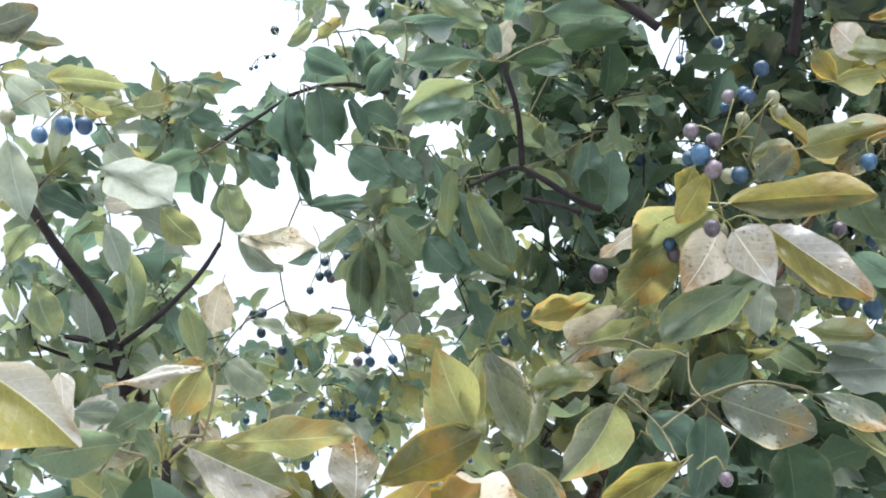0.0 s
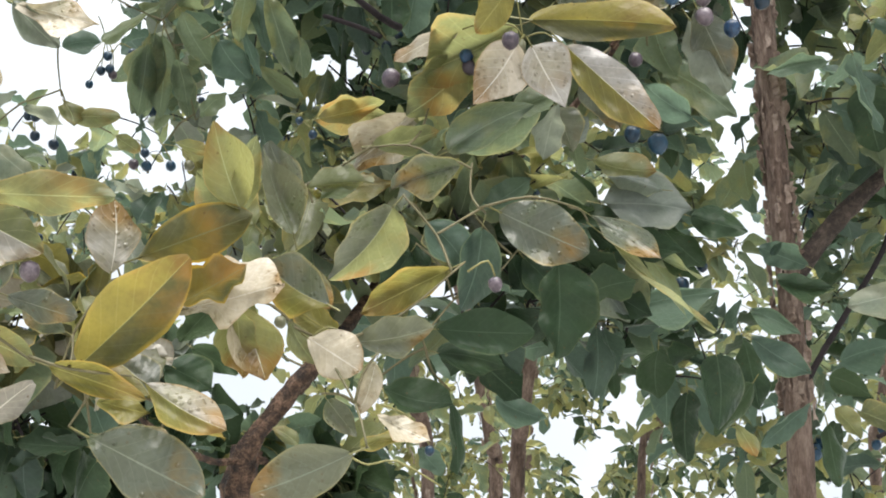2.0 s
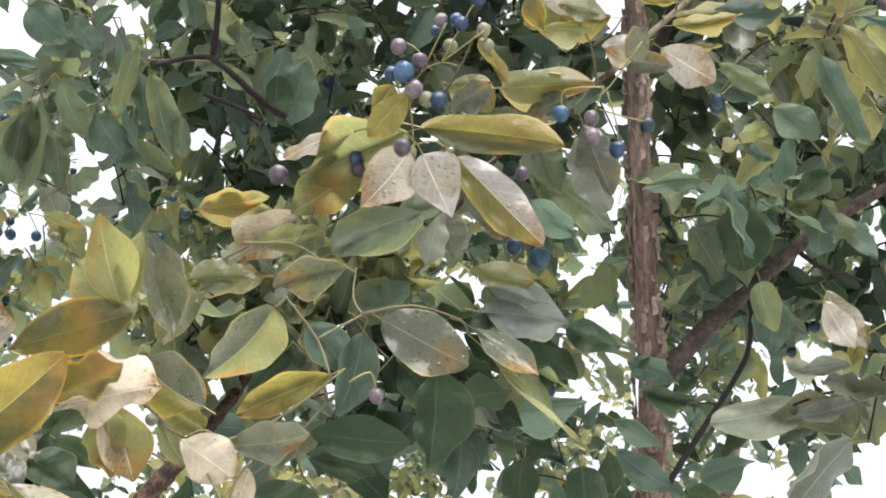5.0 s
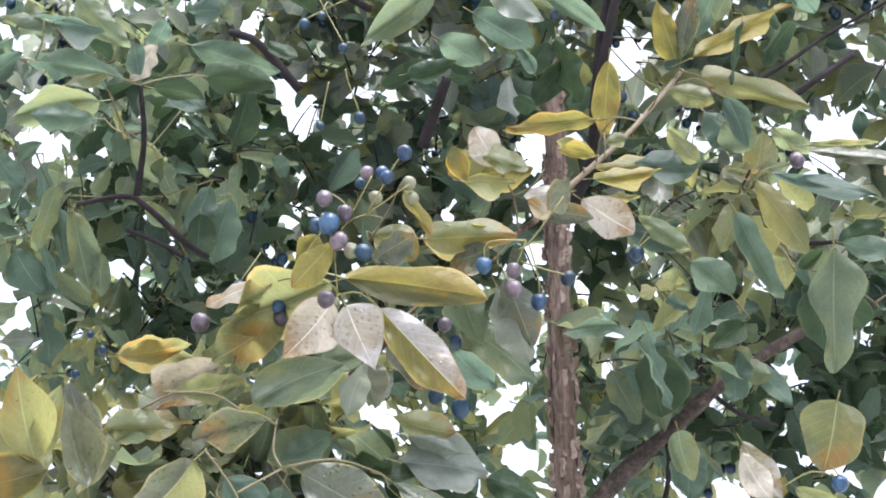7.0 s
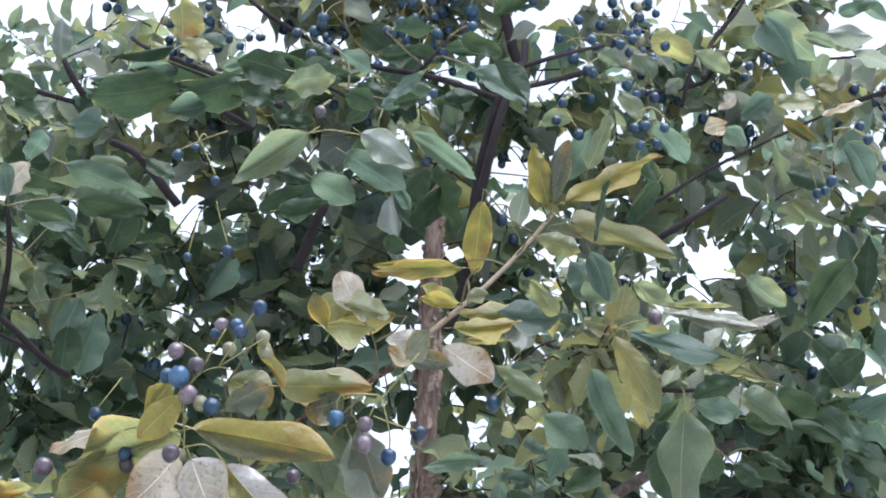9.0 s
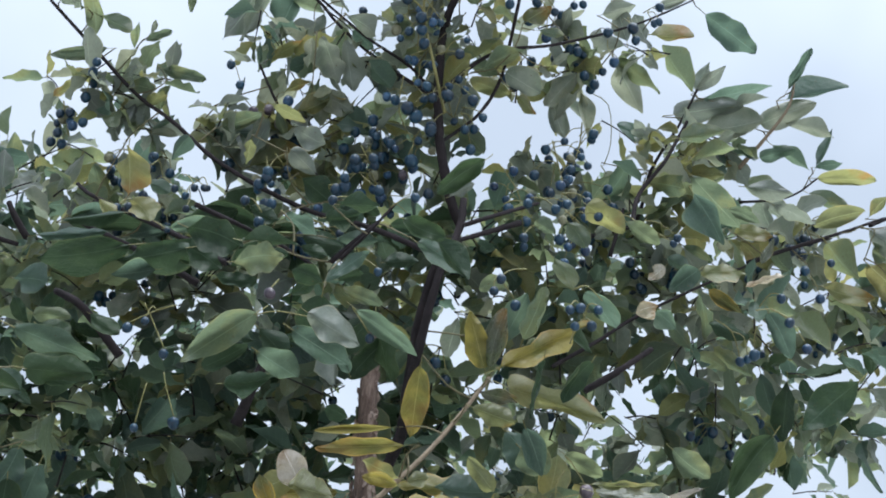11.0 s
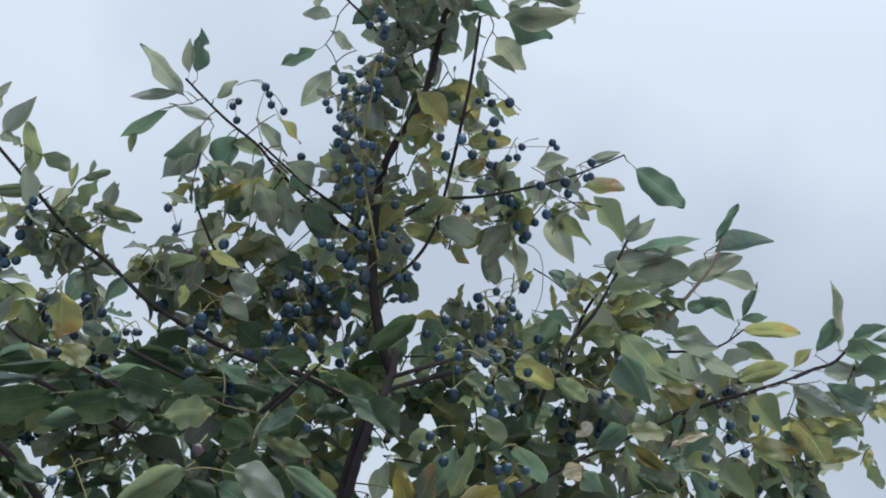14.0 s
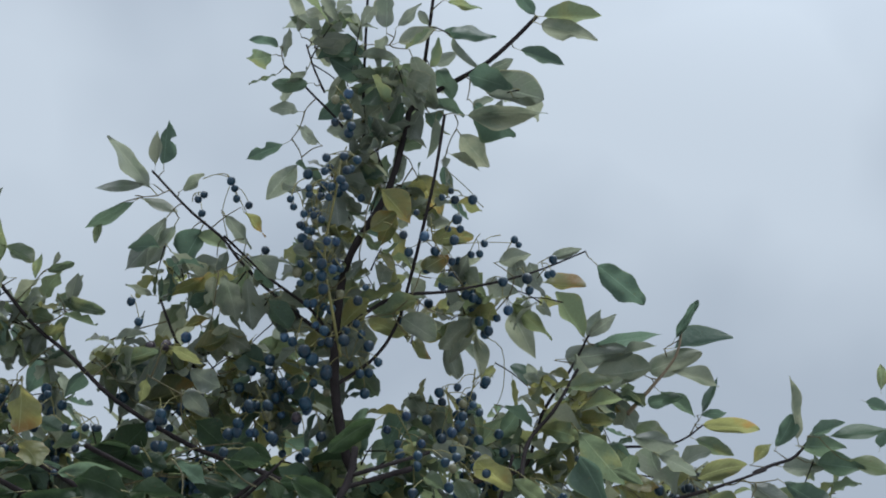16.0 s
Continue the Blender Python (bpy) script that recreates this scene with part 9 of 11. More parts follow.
petiole(bough, [(-0.388, 0.898, 2.264), (-0.389, 0.902, 2.256), (-0.391, 0.909, 2.248)])
leaf(bough, (-0.385, 0.908, 2.248), (-0.350, 0.902, 2.246), 0.39, -52, "g", 3)
petiole(bough, [(-0.358, 0.946, 2.230), (-0.353, 0.938, 2.226), (-0.350, 0.930, 2.219)])
leaf(bough, (-0.359, 0.930, 2.216), (-0.415, 0.931, 2.194), 0.56, 44, "d", 12)
petiole(bough, [(-0.351, 0.932, 2.220), (-0.360, 0.932, 2.214), (-0.367, 0.930, 2.208)])
leaf(bough, (-0.366, 0.934, 2.204), (-0.365, 0.957, 2.182), 0.61, -29, "d", 3)
petiole(bough, [(-0.351, 0.932, 2.220), (-0.345, 0.931, 2.223), (-0.338, 0.931, 2.228)])
leaf(bough, (-0.336, 0.932, 2.223), (-0.321, 0.942, 2.195), 0.47, -87, "g", 20)
petiole(bough, [(-0.339, 0.931, 2.227), (-0.330, 0.932, 2.224), (-0.322, 0.935, 2.222)])
leaf(bough, (-0.319, 0.939, 2.218), (-0.301, 0.966, 2.193), 0.39, -43, "d", 2)
petiole(bough, [(-0.360, 0.932, 2.214), (-0.355, 0.935, 2.207), (-0.348, 0.940, 2.197)])
leaf(bough, (-0.346, 0.945, 2.192), (-0.333, 0.977, 2.166), 0.73, -66, "g", 6)
petiole(bough, [(-0.391, 0.907, 2.250), (-0.399, 0.906, 2.247), (-0.406, 0.905, 2.245)])
leaf(bough, (-0.404, 0.906, 2.242), (-0.392, 0.912, 2.226), 0.77, -68, "d", 0)
petiole(bough, [(-0.436, 0.922, 2.232), (-0.441, 0.914, 2.227), (-0.444, 0.904, 2.222)])
leaf(bough, (-0.441, 0.907, 2.221), (-0.427, 0.927, 2.213), 0.57, -39, "g", 7)
petiole(bough, [(-0.443, 0.906, 2.223), (-0.456, 0.907, 2.220), (-0.465, 0.906, 2.215)])
leaf(bough, (-0.461, 0.906, 2.214), (-0.436, 0.905, 2.202), 0.59, 87, "d", 6)
petiole(bough, [(-0.463, 0.906, 2.216), (-0.481, 0.904, 2.202), (-0.503, 0.910, 2.188)])
leaf(bough, (-0.496, 0.911, 2.185), (-0.455, 0.920, 2.166), 0.57, -87, "d", 21)
leaf(bough, (-0.481, 0.908, 2.199), (-0.445, 0.921, 2.168), 0.45, -88, "d", 20)
stalk(bough, [(-0.299, 1.061, 2.204), (-0.297, 1.072, 2.197), (-0.293, 1.081, 2.179)])
berry(bough, (-0.293, 1.081, 2.175), 0.0042, "k", 7)
stalk(bough, [(-0.288, 1.075, 2.200), (-0.296, 1.079, 2.190), (-0.299, 1.086, 2.167)])
berry(bough, (-0.299, 1.086, 2.163), 0.0042, "k", 24)
stalk(bough, [(-0.296, 1.079, 2.190), (-0.292, 1.086, 2.185), (-0.291, 1.086, 2.169)])
berry(bough, (-0.291, 1.086, 2.165), 0.0042, "k", 41)
stalk(bough, [(-0.292, 1.086, 2.185), (-0.290, 1.085, 2.181), (-0.289, 1.089, 2.164)])
berry(bough, (-0.289, 1.089, 2.161), 0.0042, "v", 58)
stalk(bough, [(-0.291, 1.086, 2.185), (-0.301, 1.089, 2.176), (-0.309, 1.089, 2.154)])
berry(bough, (-0.309, 1.089, 2.151), 0.0037, "k", 75)
stalk(bough, [(-0.290, 1.085, 2.181), (-0.283, 1.081, 2.188), (-0.272, 1.084, 2.184)])
berry(bough, (-0.272, 1.084, 2.180), 0.0042, "k", 92)
stalk(bough, [(-0.335, 1.101, 2.136), (-0.340, 1.108, 2.126), (-0.340, 1.107, 2.104)])
berry(bough, (-0.340, 1.107, 2.100), 0.0048, "k", 12)
stalk(bough, [(-0.289, 1.124, 2.115), (-0.277, 1.129, 2.111), (-0.261, 1.131, 2.096)])
berry(bough, (-0.261, 1.131, 2.091), 0.0048, "k", 29)
stalk(bough, [(-0.254, 1.131, 2.117), (-0.249, 1.132, 2.113), (-0.240, 1.135, 2.098)])
berry(bough, (-0.240, 1.135, 2.093), 0.0048, "k", 46)
stalk(bough, [(-0.277, 1.129, 2.111), (-0.270, 1.125, 2.114), (-0.262, 1.125, 2.105)])
berry(bough, (-0.262, 1.125, 2.101), 0.0042, "k", 63)
stalk(bough, [(-0.277, 1.129, 2.111), (-0.275, 1.131, 2.109), (-0.272, 1.128, 2.096)])
berry(bough, (-0.272, 1.128, 2.091), 0.0048, "v", 80)
stalk(bough, [(-0.249, 1.132, 2.113), (-0.235, 1.136, 2.112), (-0.224, 1.138, 2.100)])
berry(bough, (-0.224, 1.138, 2.095), 0.0048, "e", 0)
stalk(bough, [(-0.233, 1.125, 2.142), (-0.222, 1.123, 2.153), (-0.213, 1.114, 2.152)])
berry(bough, (-0.213, 1.114, 2.149), 0.0032, "k", 17)
stalk(bough, [(-0.139, 1.141, 2.150), (-0.130, 1.144, 2.149), (-0.115, 1.147, 2.136)])
berry(bough, (-0.115, 1.147, 2.132), 0.0042, "k", 34)
stalk(bough, [(-0.130, 1.144, 2.149), (-0.125, 1.144, 2.153), (-0.127, 1.139, 2.146)])
berry(bough, (-0.127, 1.139, 2.142), 0.0037, "k", 51)
stalk(bough, [(-0.121, 1.147, 2.148), (-0.132, 1.149, 2.136), (-0.136, 1.153, 2.113)])
berry(bough, (-0.136, 1.153, 2.109), 0.0042, "k", 68)
stalk(bough, [(-0.310, 0.981, 2.337), (-0.318, 0.986, 2.349), (-0.326, 0.985, 2.349)])
berry(bough, (-0.326, 0.985, 2.347), 0.0021, "k", 85)
stalk(bough, [(-0.318, 0.986, 2.349), (-0.332, 0.983, 2.347), (-0.342, 0.987, 2.339)])
berry(bough, (-0.342, 0.987, 2.338), 0.0021, "k", 5)
stalk(bough, [(-0.332, 0.983, 2.347), (-0.335, 0.987, 2.349), (-0.337, 0.987, 2.341)])
berry(bough, (-0.337, 0.987, 2.339), 0.0021, "k", 22)
stalk(bough, [(-0.318, 0.986, 2.349), (-0.321, 0.985, 2.352), (-0.320, 0.986, 2.349)])
berry(bough, (-0.320, 0.986, 2.348), 0.0021, "k", 39)
stalk(bough, [(-0.291, 1.066, 2.220), (-0.285, 1.060, 2.232), (-0.287, 1.055, 2.233)])
berry(bough, (-0.287, 1.055, 2.230), 0.0032, "k", 56)

bough = rod("twig", side_tree, [(-0.211, 1.004, 2.303), (-0.245, 0.992, 2.309), (-0.276, 0.986, 2.307), (-0.305, 0.991, 2.305)], 0.0026, 0.0016, DARK)
petiole(bough, [(-0.245, 0.992, 2.309), (-0.245, 0.976, 2.316), (-0.237, 0.953, 2.318)])
leaf(bough, (-0.243, 0.955, 2.316), (-0.280, 0.966, 2.303), 0.83, 43, "d", 11)
petiole(bough, [(-0.276, 0.986, 2.307), (-0.274, 0.970, 2.296), (-0.279, 0.957, 2.293)])
leaf(bough, (-0.282, 0.961, 2.285), (-0.301, 0.984, 2.235), 0.50, -7, "d", 8)
leaf(bough, (-0.274, 0.962, 2.286), (-0.262, 0.975, 2.241), 0.56, -36, "d", 21)
petiole(bough, [(-0.278, 0.960, 2.293), (-0.281, 0.969, 2.278), (-0.287, 0.972, 2.257)])
leaf(bough, (-0.286, 0.976, 2.253), (-0.278, 0.999, 2.224), 0.60, -8, "d", 12)
petiole(bough, [(-0.286, 0.971, 2.262), (-0.290, 0.976, 2.251), (-0.298, 0.982, 2.239)])
leaf(bough, (-0.295, 0.984, 2.232), (-0.277, 0.995, 2.188), 0.33, -76, "d", 2)
petiole(bough, [(-0.274, 0.970, 2.296), (-0.263, 0.968, 2.293), (-0.253, 0.965, 2.293)])
leaf(bough, (-0.252, 0.968, 2.286), (-0.250, 0.983, 2.244), 0.40, -19, "d", 8)
petiole(bough, [(-0.255, 0.966, 2.293), (-0.247, 0.968, 2.290), (-0.239, 0.971, 2.290)])
leaf(bough, (-0.238, 0.972, 2.284), (-0.228, 0.980, 2.245), 0.35, -4, "d", 9)
petiole(bough, [(-0.239, 0.958, 2.318), (-0.243, 0.944, 2.335), (-0.258, 0.931, 2.343)])
leaf(bough, (-0.263, 0.933, 2.341), (-0.292, 0.948, 2.330), 0.46, 41, "g", 21)
petiole(bough, [(-0.243, 0.944, 2.335), (-0.254, 0.943, 2.332), (-0.266, 0.943, 2.326)])
leaf(bough, (-0.262, 0.942, 2.329), (-0.236, 0.932, 2.340), 0.57, -54, "o", 20)
petiole(bough, [(-0.254, 0.943, 2.332), (-0.252, 0.944, 2.328), (-0.252, 0.947, 2.322)])
leaf(bough, (-0.248, 0.950, 2.323), (-0.227, 0.969, 2.324), 0.45, -40, "g", 20)
petiole(bough, [(-0.243, 0.944, 2.335), (-0.235, 0.946, 2.335), (-0.224, 0.947, 2.337)])
leaf(bough, (-0.223, 0.951, 2.332), (-0.217, 0.975, 2.299), 0.66, -22, "d", 13)
petiole(bough, [(-0.226, 0.947, 2.337), (-0.213, 0.953, 2.336), (-0.199, 0.958, 2.330)])
leaf(bough, (-0.203, 0.960, 2.325), (-0.228, 0.973, 2.294), 0.55, 32, "d", 17)
petiole(bough, [(-0.202, 0.957, 2.332), (-0.201, 0.956, 2.336), (-0.198, 0.954, 2.340)])
leaf(bough, (-0.192, 0.955, 2.341), (-0.156, 0.957, 2.346), 0.33, -31, "d", 10)
petiole(bough, [(-0.199, 0.955, 2.339), (-0.181, 0.957, 2.338), (-0.169, 0.959, 2.341)])
leaf(bough, (-0.165, 0.961, 2.343), (-0.137, 0.976, 2.353), 0.41, -80, "g", 14)
leaf(bough, (-0.217, 0.951, 2.336), (-0.169, 0.958, 2.333), 0.33, -31, "g", 14)
petiole(bough, [(-0.172, 0.959, 2.340), (-0.140, 0.971, 2.312), (-0.119, 0.993, 2.297)])
leaf(bough, (-0.131, 0.994, 2.293), (-0.205, 1.001, 2.266), 0.38, 64, "g", 12)
leaf(bough, (-0.063, 0.977, 2.362), (-0.050, 0.995, 2.347), 0.57, -49, "n", 14)
leaf(bough, (-0.044, 0.986, 2.352), (-0.012, 0.986, 2.356), 0.45, -42, "g", 18)
petiole(bough, [(-0.290, 0.976, 2.251), (-0.271, 0.979, 2.250), (-0.248, 0.988, 2.241)])
leaf(bough, (-0.243, 0.993, 2.239), (-0.213, 1.023, 2.226), 0.78, -44, "d", 1)
petiole(bough, [(-0.252, 0.986, 2.243), (-0.234, 0.996, 2.247), (-0.213, 1.001, 2.243)])
leaf(bough, (-0.209, 1.002, 2.239), (-0.180, 1.007, 2.211), 0.66, -76, "d", 13)
petiole(bough, [(-0.217, 1.000, 2.244), (-0.198, 1.008, 2.243), (-0.170, 1.007, 2.244)])
leaf(bough, (-0.169, 1.012, 2.239), (-0.164, 1.039, 2.205), 0.69, -39, "d", 3)
petiole(bough, [(-0.176, 1.007, 2.244), (-0.165, 1.019, 2.225), (-0.157, 1.028, 2.214)])
leaf(bough, (-0.155, 1.031, 2.207), (-0.141, 1.048, 2.162), 0.33, -29, "d", 18)
petiole(bough, [(-0.159, 1.026, 2.216), (-0.118, 1.036, 2.225), (-0.089, 1.038, 2.228)])
leaf(bough, (-0.085, 1.039, 2.226), (-0.058, 1.049, 2.209), 0.55, -52, "g", 20)
petiole(bough, [(-0.095, 1.037, 2.228), (-0.069, 1.044, 2.238), (-0.030, 1.040, 2.256)])
leaf(bough, (-0.033, 1.041, 2.249), (-0.048, 1.043, 2.205), 0.55, 59, "d", 10)
petiole(bough, [(-0.123, 0.989, 2.300), (-0.113, 1.002, 2.284), (-0.106, 1.008, 2.275)])
leaf(bough, (-0.102, 1.012, 2.271), (-0.076, 1.039, 2.247), 0.68, -60, "g", 8)
petiole(bough, [(-0.108, 1.007, 2.277), (-0.096, 1.011, 2.271), (-0.082, 1.017, 2.266)])
leaf(bough, (-0.078, 1.023, 2.262), (-0.058, 1.056, 2.236), 0.73, -60, "g", 15)
petiole(bough, [(-0.123, 0.989, 2.300), (-0.122, 0.991, 2.299), (-0.121, 0.994, 2.297)])
leaf(bough, (-0.119, 0.997, 2.294), (-0.107, 1.015, 2.272), 0.60, -62, "o", 17)
petiole(bough, [(-0.085, 1.016, 2.267), (-0.077, 1.014, 2.281), (-0.064, 1.008, 2.302)])
leaf(bough, (-0.060, 1.009, 2.299), (-0.030, 1.015, 2.279), 0.39, -66, "n", 2)
leaf(bough, (-0.279, 1.025, 2.158), (-0.233, 1.028, 2.199), 0.39, -74, "g", 0)
petiole(bough, [(-0.296, 0.981, 2.241), (-0.294, 0.993, 2.218), (-0.290, 1.004, 2.197)])
leaf(bough, (-0.282, 1.005, 2.196), (-0.230, 1.012, 2.191), 0.28, -72, "d", 2)
petiole(bough, [(-0.291, 1.001, 2.201), (-0.257, 1.010, 2.186), (-0.233, 1.026, 2.181)])
leaf(bough, (-0.236, 1.029, 2.170), (-0.254, 1.052, 2.104), 0.39, 18, "g", 10)
petiole(bough, [(-0.238, 1.022, 2.182), (-0.234, 1.025, 2.182), (-0.230, 1.027, 2.181)])
leaf(bough, (-0.230, 1.031, 2.170), (-0.231, 1.053, 2.102), 0.48, 10, "g", 5)
petiole(bough, [(-0.230, 1.027, 2.181), (-0.227, 1.031, 2.173), (-0.220, 1.039, 2.159)])
leaf(bough, (-0.218, 1.043, 2.152), (-0.208, 1.066, 2.106), 0.40, -43, "g", 4)
petiole(bough, [(-0.230, 1.027, 2.181), (-0.224, 1.023, 2.186), (-0.218, 1.022, 2.194)])
leaf(bough, (-0.214, 1.025, 2.188), (-0.190, 1.049, 2.151), 0.67, -61, "g", 2)
petiole(bough, [(-0.221, 1.037, 2.162), (-0.202, 1.039, 2.167), (-0.188, 1.040, 2.176)])
leaf(bough, (-0.184, 1.042, 2.170), (-0.157, 1.054, 2.139), 0.80, -49, "d", 20)
petiole(bough, [(-0.191, 1.040, 2.174), (-0.179, 1.040, 2.183), (-0.168, 1.037, 2.191)])
leaf(bough, (-0.165, 1.040, 2.184), (-0.147, 1.055, 2.143), 0.57, -72, "d", 3)
petiole(bough, [(-0.291, 1.001, 2.201), (-0.307, 1.012, 2.173), (-0.316, 1.019, 2.149)])
leaf(bough, (-0.311, 1.020, 2.151), (-0.282, 1.029, 2.161), 0.52, -47, "d", 7)
petiole(bough, [(-0.314, 1.017, 2.154), (-0.314, 1.024, 2.137), (-0.313, 1.040, 2.114)])
leaf(bough, (-0.311, 1.040, 2.110), (-0.298, 1.041, 2.087), 0.69, -76, "o", 9)
petiole(bough, [(-0.313, 1.037, 2.119), (-0.309, 1.042, 2.108), (-0.309, 1.049, 2.099)])
leaf(bough, (-0.302, 1.048, 2.099), (-0.260, 1.044, 2.097), 0.44, -68, "o", 18)
petiole(bough, [(-0.313, 1.037, 2.119), (-0.328, 1.038, 2.113), (-0.347, 1.035, 2.104)])
leaf(bough, (-0.342, 1.036, 2.102), (-0.311, 1.048, 2.091), 0.49, -44, "s", 6)
petiole(bough, [(-0.309, 1.047, 2.101), (-0.287, 1.051, 2.094), (-0.272, 1.059, 2.089)])
leaf(bough, (-0.269, 1.062, 2.088), (-0.251, 1.077, 2.080), 0.56, -74, "o", 6)
petiole(bough, [(-0.221, 1.037, 2.162), (-0.208, 1.052, 2.128), (-0.203, 1.068, 2.107)])
leaf(bough, (-0.200, 1.068, 2.110), (-0.178, 1.068, 2.133), 0.42, -41, "g", 15)
petiole(bough, [(-0.204, 1.065, 2.111), (-0.217, 1.067, 2.102), (-0.225, 1.071, 2.089)])
leaf(bough, (-0.220, 1.074, 2.088), (-0.191, 1.088, 2.085), 0.44, -75, "o", 8)
petiole(bough, [(-0.343, 1.035, 2.106), (-0.361, 1.038, 2.091), (-0.375, 1.045, 2.074)])
leaf(bough, (-0.369, 1.046, 2.069), (-0.331, 1.053, 2.041), 0.62, 86, "s", 21)

bough = rod("twig", main_tree, [(0.077, 0.967, 2.486), (0.113, 0.955, 2.467), (0.156, 0.955, 2.453), (0.193, 0.958, 2.438)], 0.0026, 0.0015, DARK)
leaf(bough, (-0.050, 0.918, 2.391), (0.006, 0.896, 2.394), 0.25, -66, "d", 16)
leaf(bough, (0.120, 0.898, 2.383), (0.137, 0.891, 2.414), 0.40, -42, "g", 16)
leaf(bough, (0.058, 0.892, 2.407), (0.110, 0.875, 2.408), 0.30, -60, "d", 10)
leaf(bough, (-0.122, 0.930, 2.388), (-0.092, 0.934, 2.376), 0.71, -49, "n", 13)
leaf(bough, (-0.112, 0.939, 2.375), (-0.084, 0.939, 2.359), 0.55, -43, "n", 3)
leaf(bough, (-0.063, 0.944, 2.360), (-0.034, 0.933, 2.356), 0.66, -30, "d", 3)
leaf(bough, (-0.080, 0.951, 2.354), (-0.094, 0.975, 2.337), 0.60, 18, "d", 15)
leaf(bough, (-0.036, 0.959, 2.328), (-0.007, 0.960, 2.316), 0.53, -44, "n", 9)
leaf(bough, (0.006, 0.945, 2.339), (0.033, 0.941, 2.323), 0.60, -71, "n", 2)
leaf(bough, (0.103, 0.905, 2.376), (0.140, 0.909, 2.381), 0.53, -74, "n", 13)
leaf(bough, (0.148, 0.920, 2.340), (0.176, 0.920, 2.310), 0.60, -62, "n", 4)
leaf(bough, (0.115, 0.927, 2.338), (0.146, 0.931, 2.334), 0.52, -73, "n", 16)
leaf(bough, (0.106, 0.947, 2.308), (0.141, 0.928, 2.328), 0.51, -60, "n", 19)
leaf(bough, (0.186, 0.862, 2.428), (0.217, 0.853, 2.435), 0.44, -25, "n", 12)
leaf(bough, (0.170, 0.876, 2.403), (0.192, 0.870, 2.394), 0.50, -64, "n", 16)
leaf(bough, (0.211, 0.887, 2.376), (0.248, 0.888, 2.367), 0.43, -64, "g", 8)
leaf(bough, (0.020, 0.891, 2.427), (0.039, 0.885, 2.405), 0.52, -43, "o", 0)
leaf(bough, (-0.006, 0.895, 2.424), (0.011, 0.893, 2.404), 0.54, -77, "o", 4)
leaf(bough, (0.121, 0.872, 2.432), (0.147, 0.878, 2.426), 0.50, -37, "n", 2)
leaf(bough, (0.243, 0.868, 2.398), (0.271, 0.859, 2.400), 0.50, -55, "n", 16)
leaf(bough, (0.327, 0.861, 2.386), (0.353, 0.860, 2.394), 0.62, -70, "g", 10)
leaf(bough, (0.366, 0.827, 2.443), (0.387, 0.831, 2.437), 0.60, -29, "g", 16)
leaf(bough, (0.395, 0.821, 2.445), (0.411, 0.821, 2.422), 0.62, -41, "g", 7)
leaf(bough, (0.410, 0.814, 2.463), (0.446, 0.814, 2.443), 0.57, -20, "o", 18)
leaf(bough, (0.526, 0.818, 2.402), (0.558, 0.820, 2.385), 0.40, -44, "q", 19)
leaf(bough, (0.513, 0.813, 2.413), (0.558, 0.807, 2.418), 0.25, -40, "o", 15)
leaf(bough, (0.581, 0.816, 2.389), (0.607, 0.831, 2.355), 0.50, -32, "d", 10)
leaf(bough, (0.407, 0.860, 2.365), (0.437, 0.874, 2.349), 0.50, -46, "n", 0)
leaf(bough, (0.536, 0.789, 2.472), (0.561, 0.780, 2.457), 0.40, -43, "g", 10)
leaf(bough, (0.568, 0.797, 2.426), (0.575, 0.784, 2.446), 0.43, -62, "m", 18)
leaf(bough, (0.589, 0.798, 2.418), (0.558, 0.811, 2.407), 0.30, 38, "p", 16)
leaf(bough, (0.386, 0.835, 2.414), (0.404, 0.835, 2.385), 0.50, -51, "g", 9)
leaf(bough, (0.446, 0.810, 2.451), (0.476, 0.809, 2.433), 0.53, -59, "g", 8)
stalk(bough, [(0.024, 0.951, 2.468), (0.014, 0.946, 2.463), (0.008, 0.939, 2.449)])
berry(bough, (0.008, 0.938, 2.447), 0.0040, "k", 73)
stalk(bough, [(0.014, 0.946, 2.463), (0.014, 0.947, 2.461), (0.018, 0.937, 2.451)])
berry(bough, (0.018, 0.936, 2.449), 0.0040, "k", 90)
stalk(bough, [(0.014, 0.947, 2.461), (0.019, 0.946, 2.458), (0.026, 0.937, 2.446)])
berry(bough, (0.026, 0.936, 2.444), 0.0040, "k", 10)
stalk(bough, [(0.019, 0.946, 2.458), (0.024, 0.942, 2.460), (0.029, 0.934, 2.455)])
berry(bough, (0.029, 0.933, 2.452), 0.0040, "k", 27)
stalk(bough, [(0.026, 0.945, 2.452), (0.036, 0.943, 2.447), (0.055, 0.937, 2.434)])
berry(bough, (0.055, 0.937, 2.433), 0.0030, "k", 44)
stalk(bough, [(0.352, 0.878, 2.493), (0.360, 0.875, 2.497), (0.371, 0.866, 2.492)])
berry(bough, (0.371, 0.864, 2.489), 0.0045, "k", 61)
stalk(bough, [(0.377, 0.873, 2.503), (0.388, 0.869, 2.502), (0.397, 0.861, 2.489)])
berry(bough, (0.397, 0.860, 2.486), 0.0045, "k", 78)
stalk(bough, [(0.388, 0.869, 2.502), (0.397, 0.867, 2.503), (0.407, 0.859, 2.495)])
berry(bough, (0.407, 0.857, 2.492), 0.0045, "k", 95)
stalk(bough, [(0.404, 0.868, 2.511), (0.417, 0.863, 2.511), (0.426, 0.854, 2.500)])
berry(bough, (0.426, 0.853, 2.496), 0.0045, "k", 15)
stalk(bough, [(0.452, 0.857, 2.494), (0.468, 0.852, 2.488), (0.484, 0.848, 2.473)])
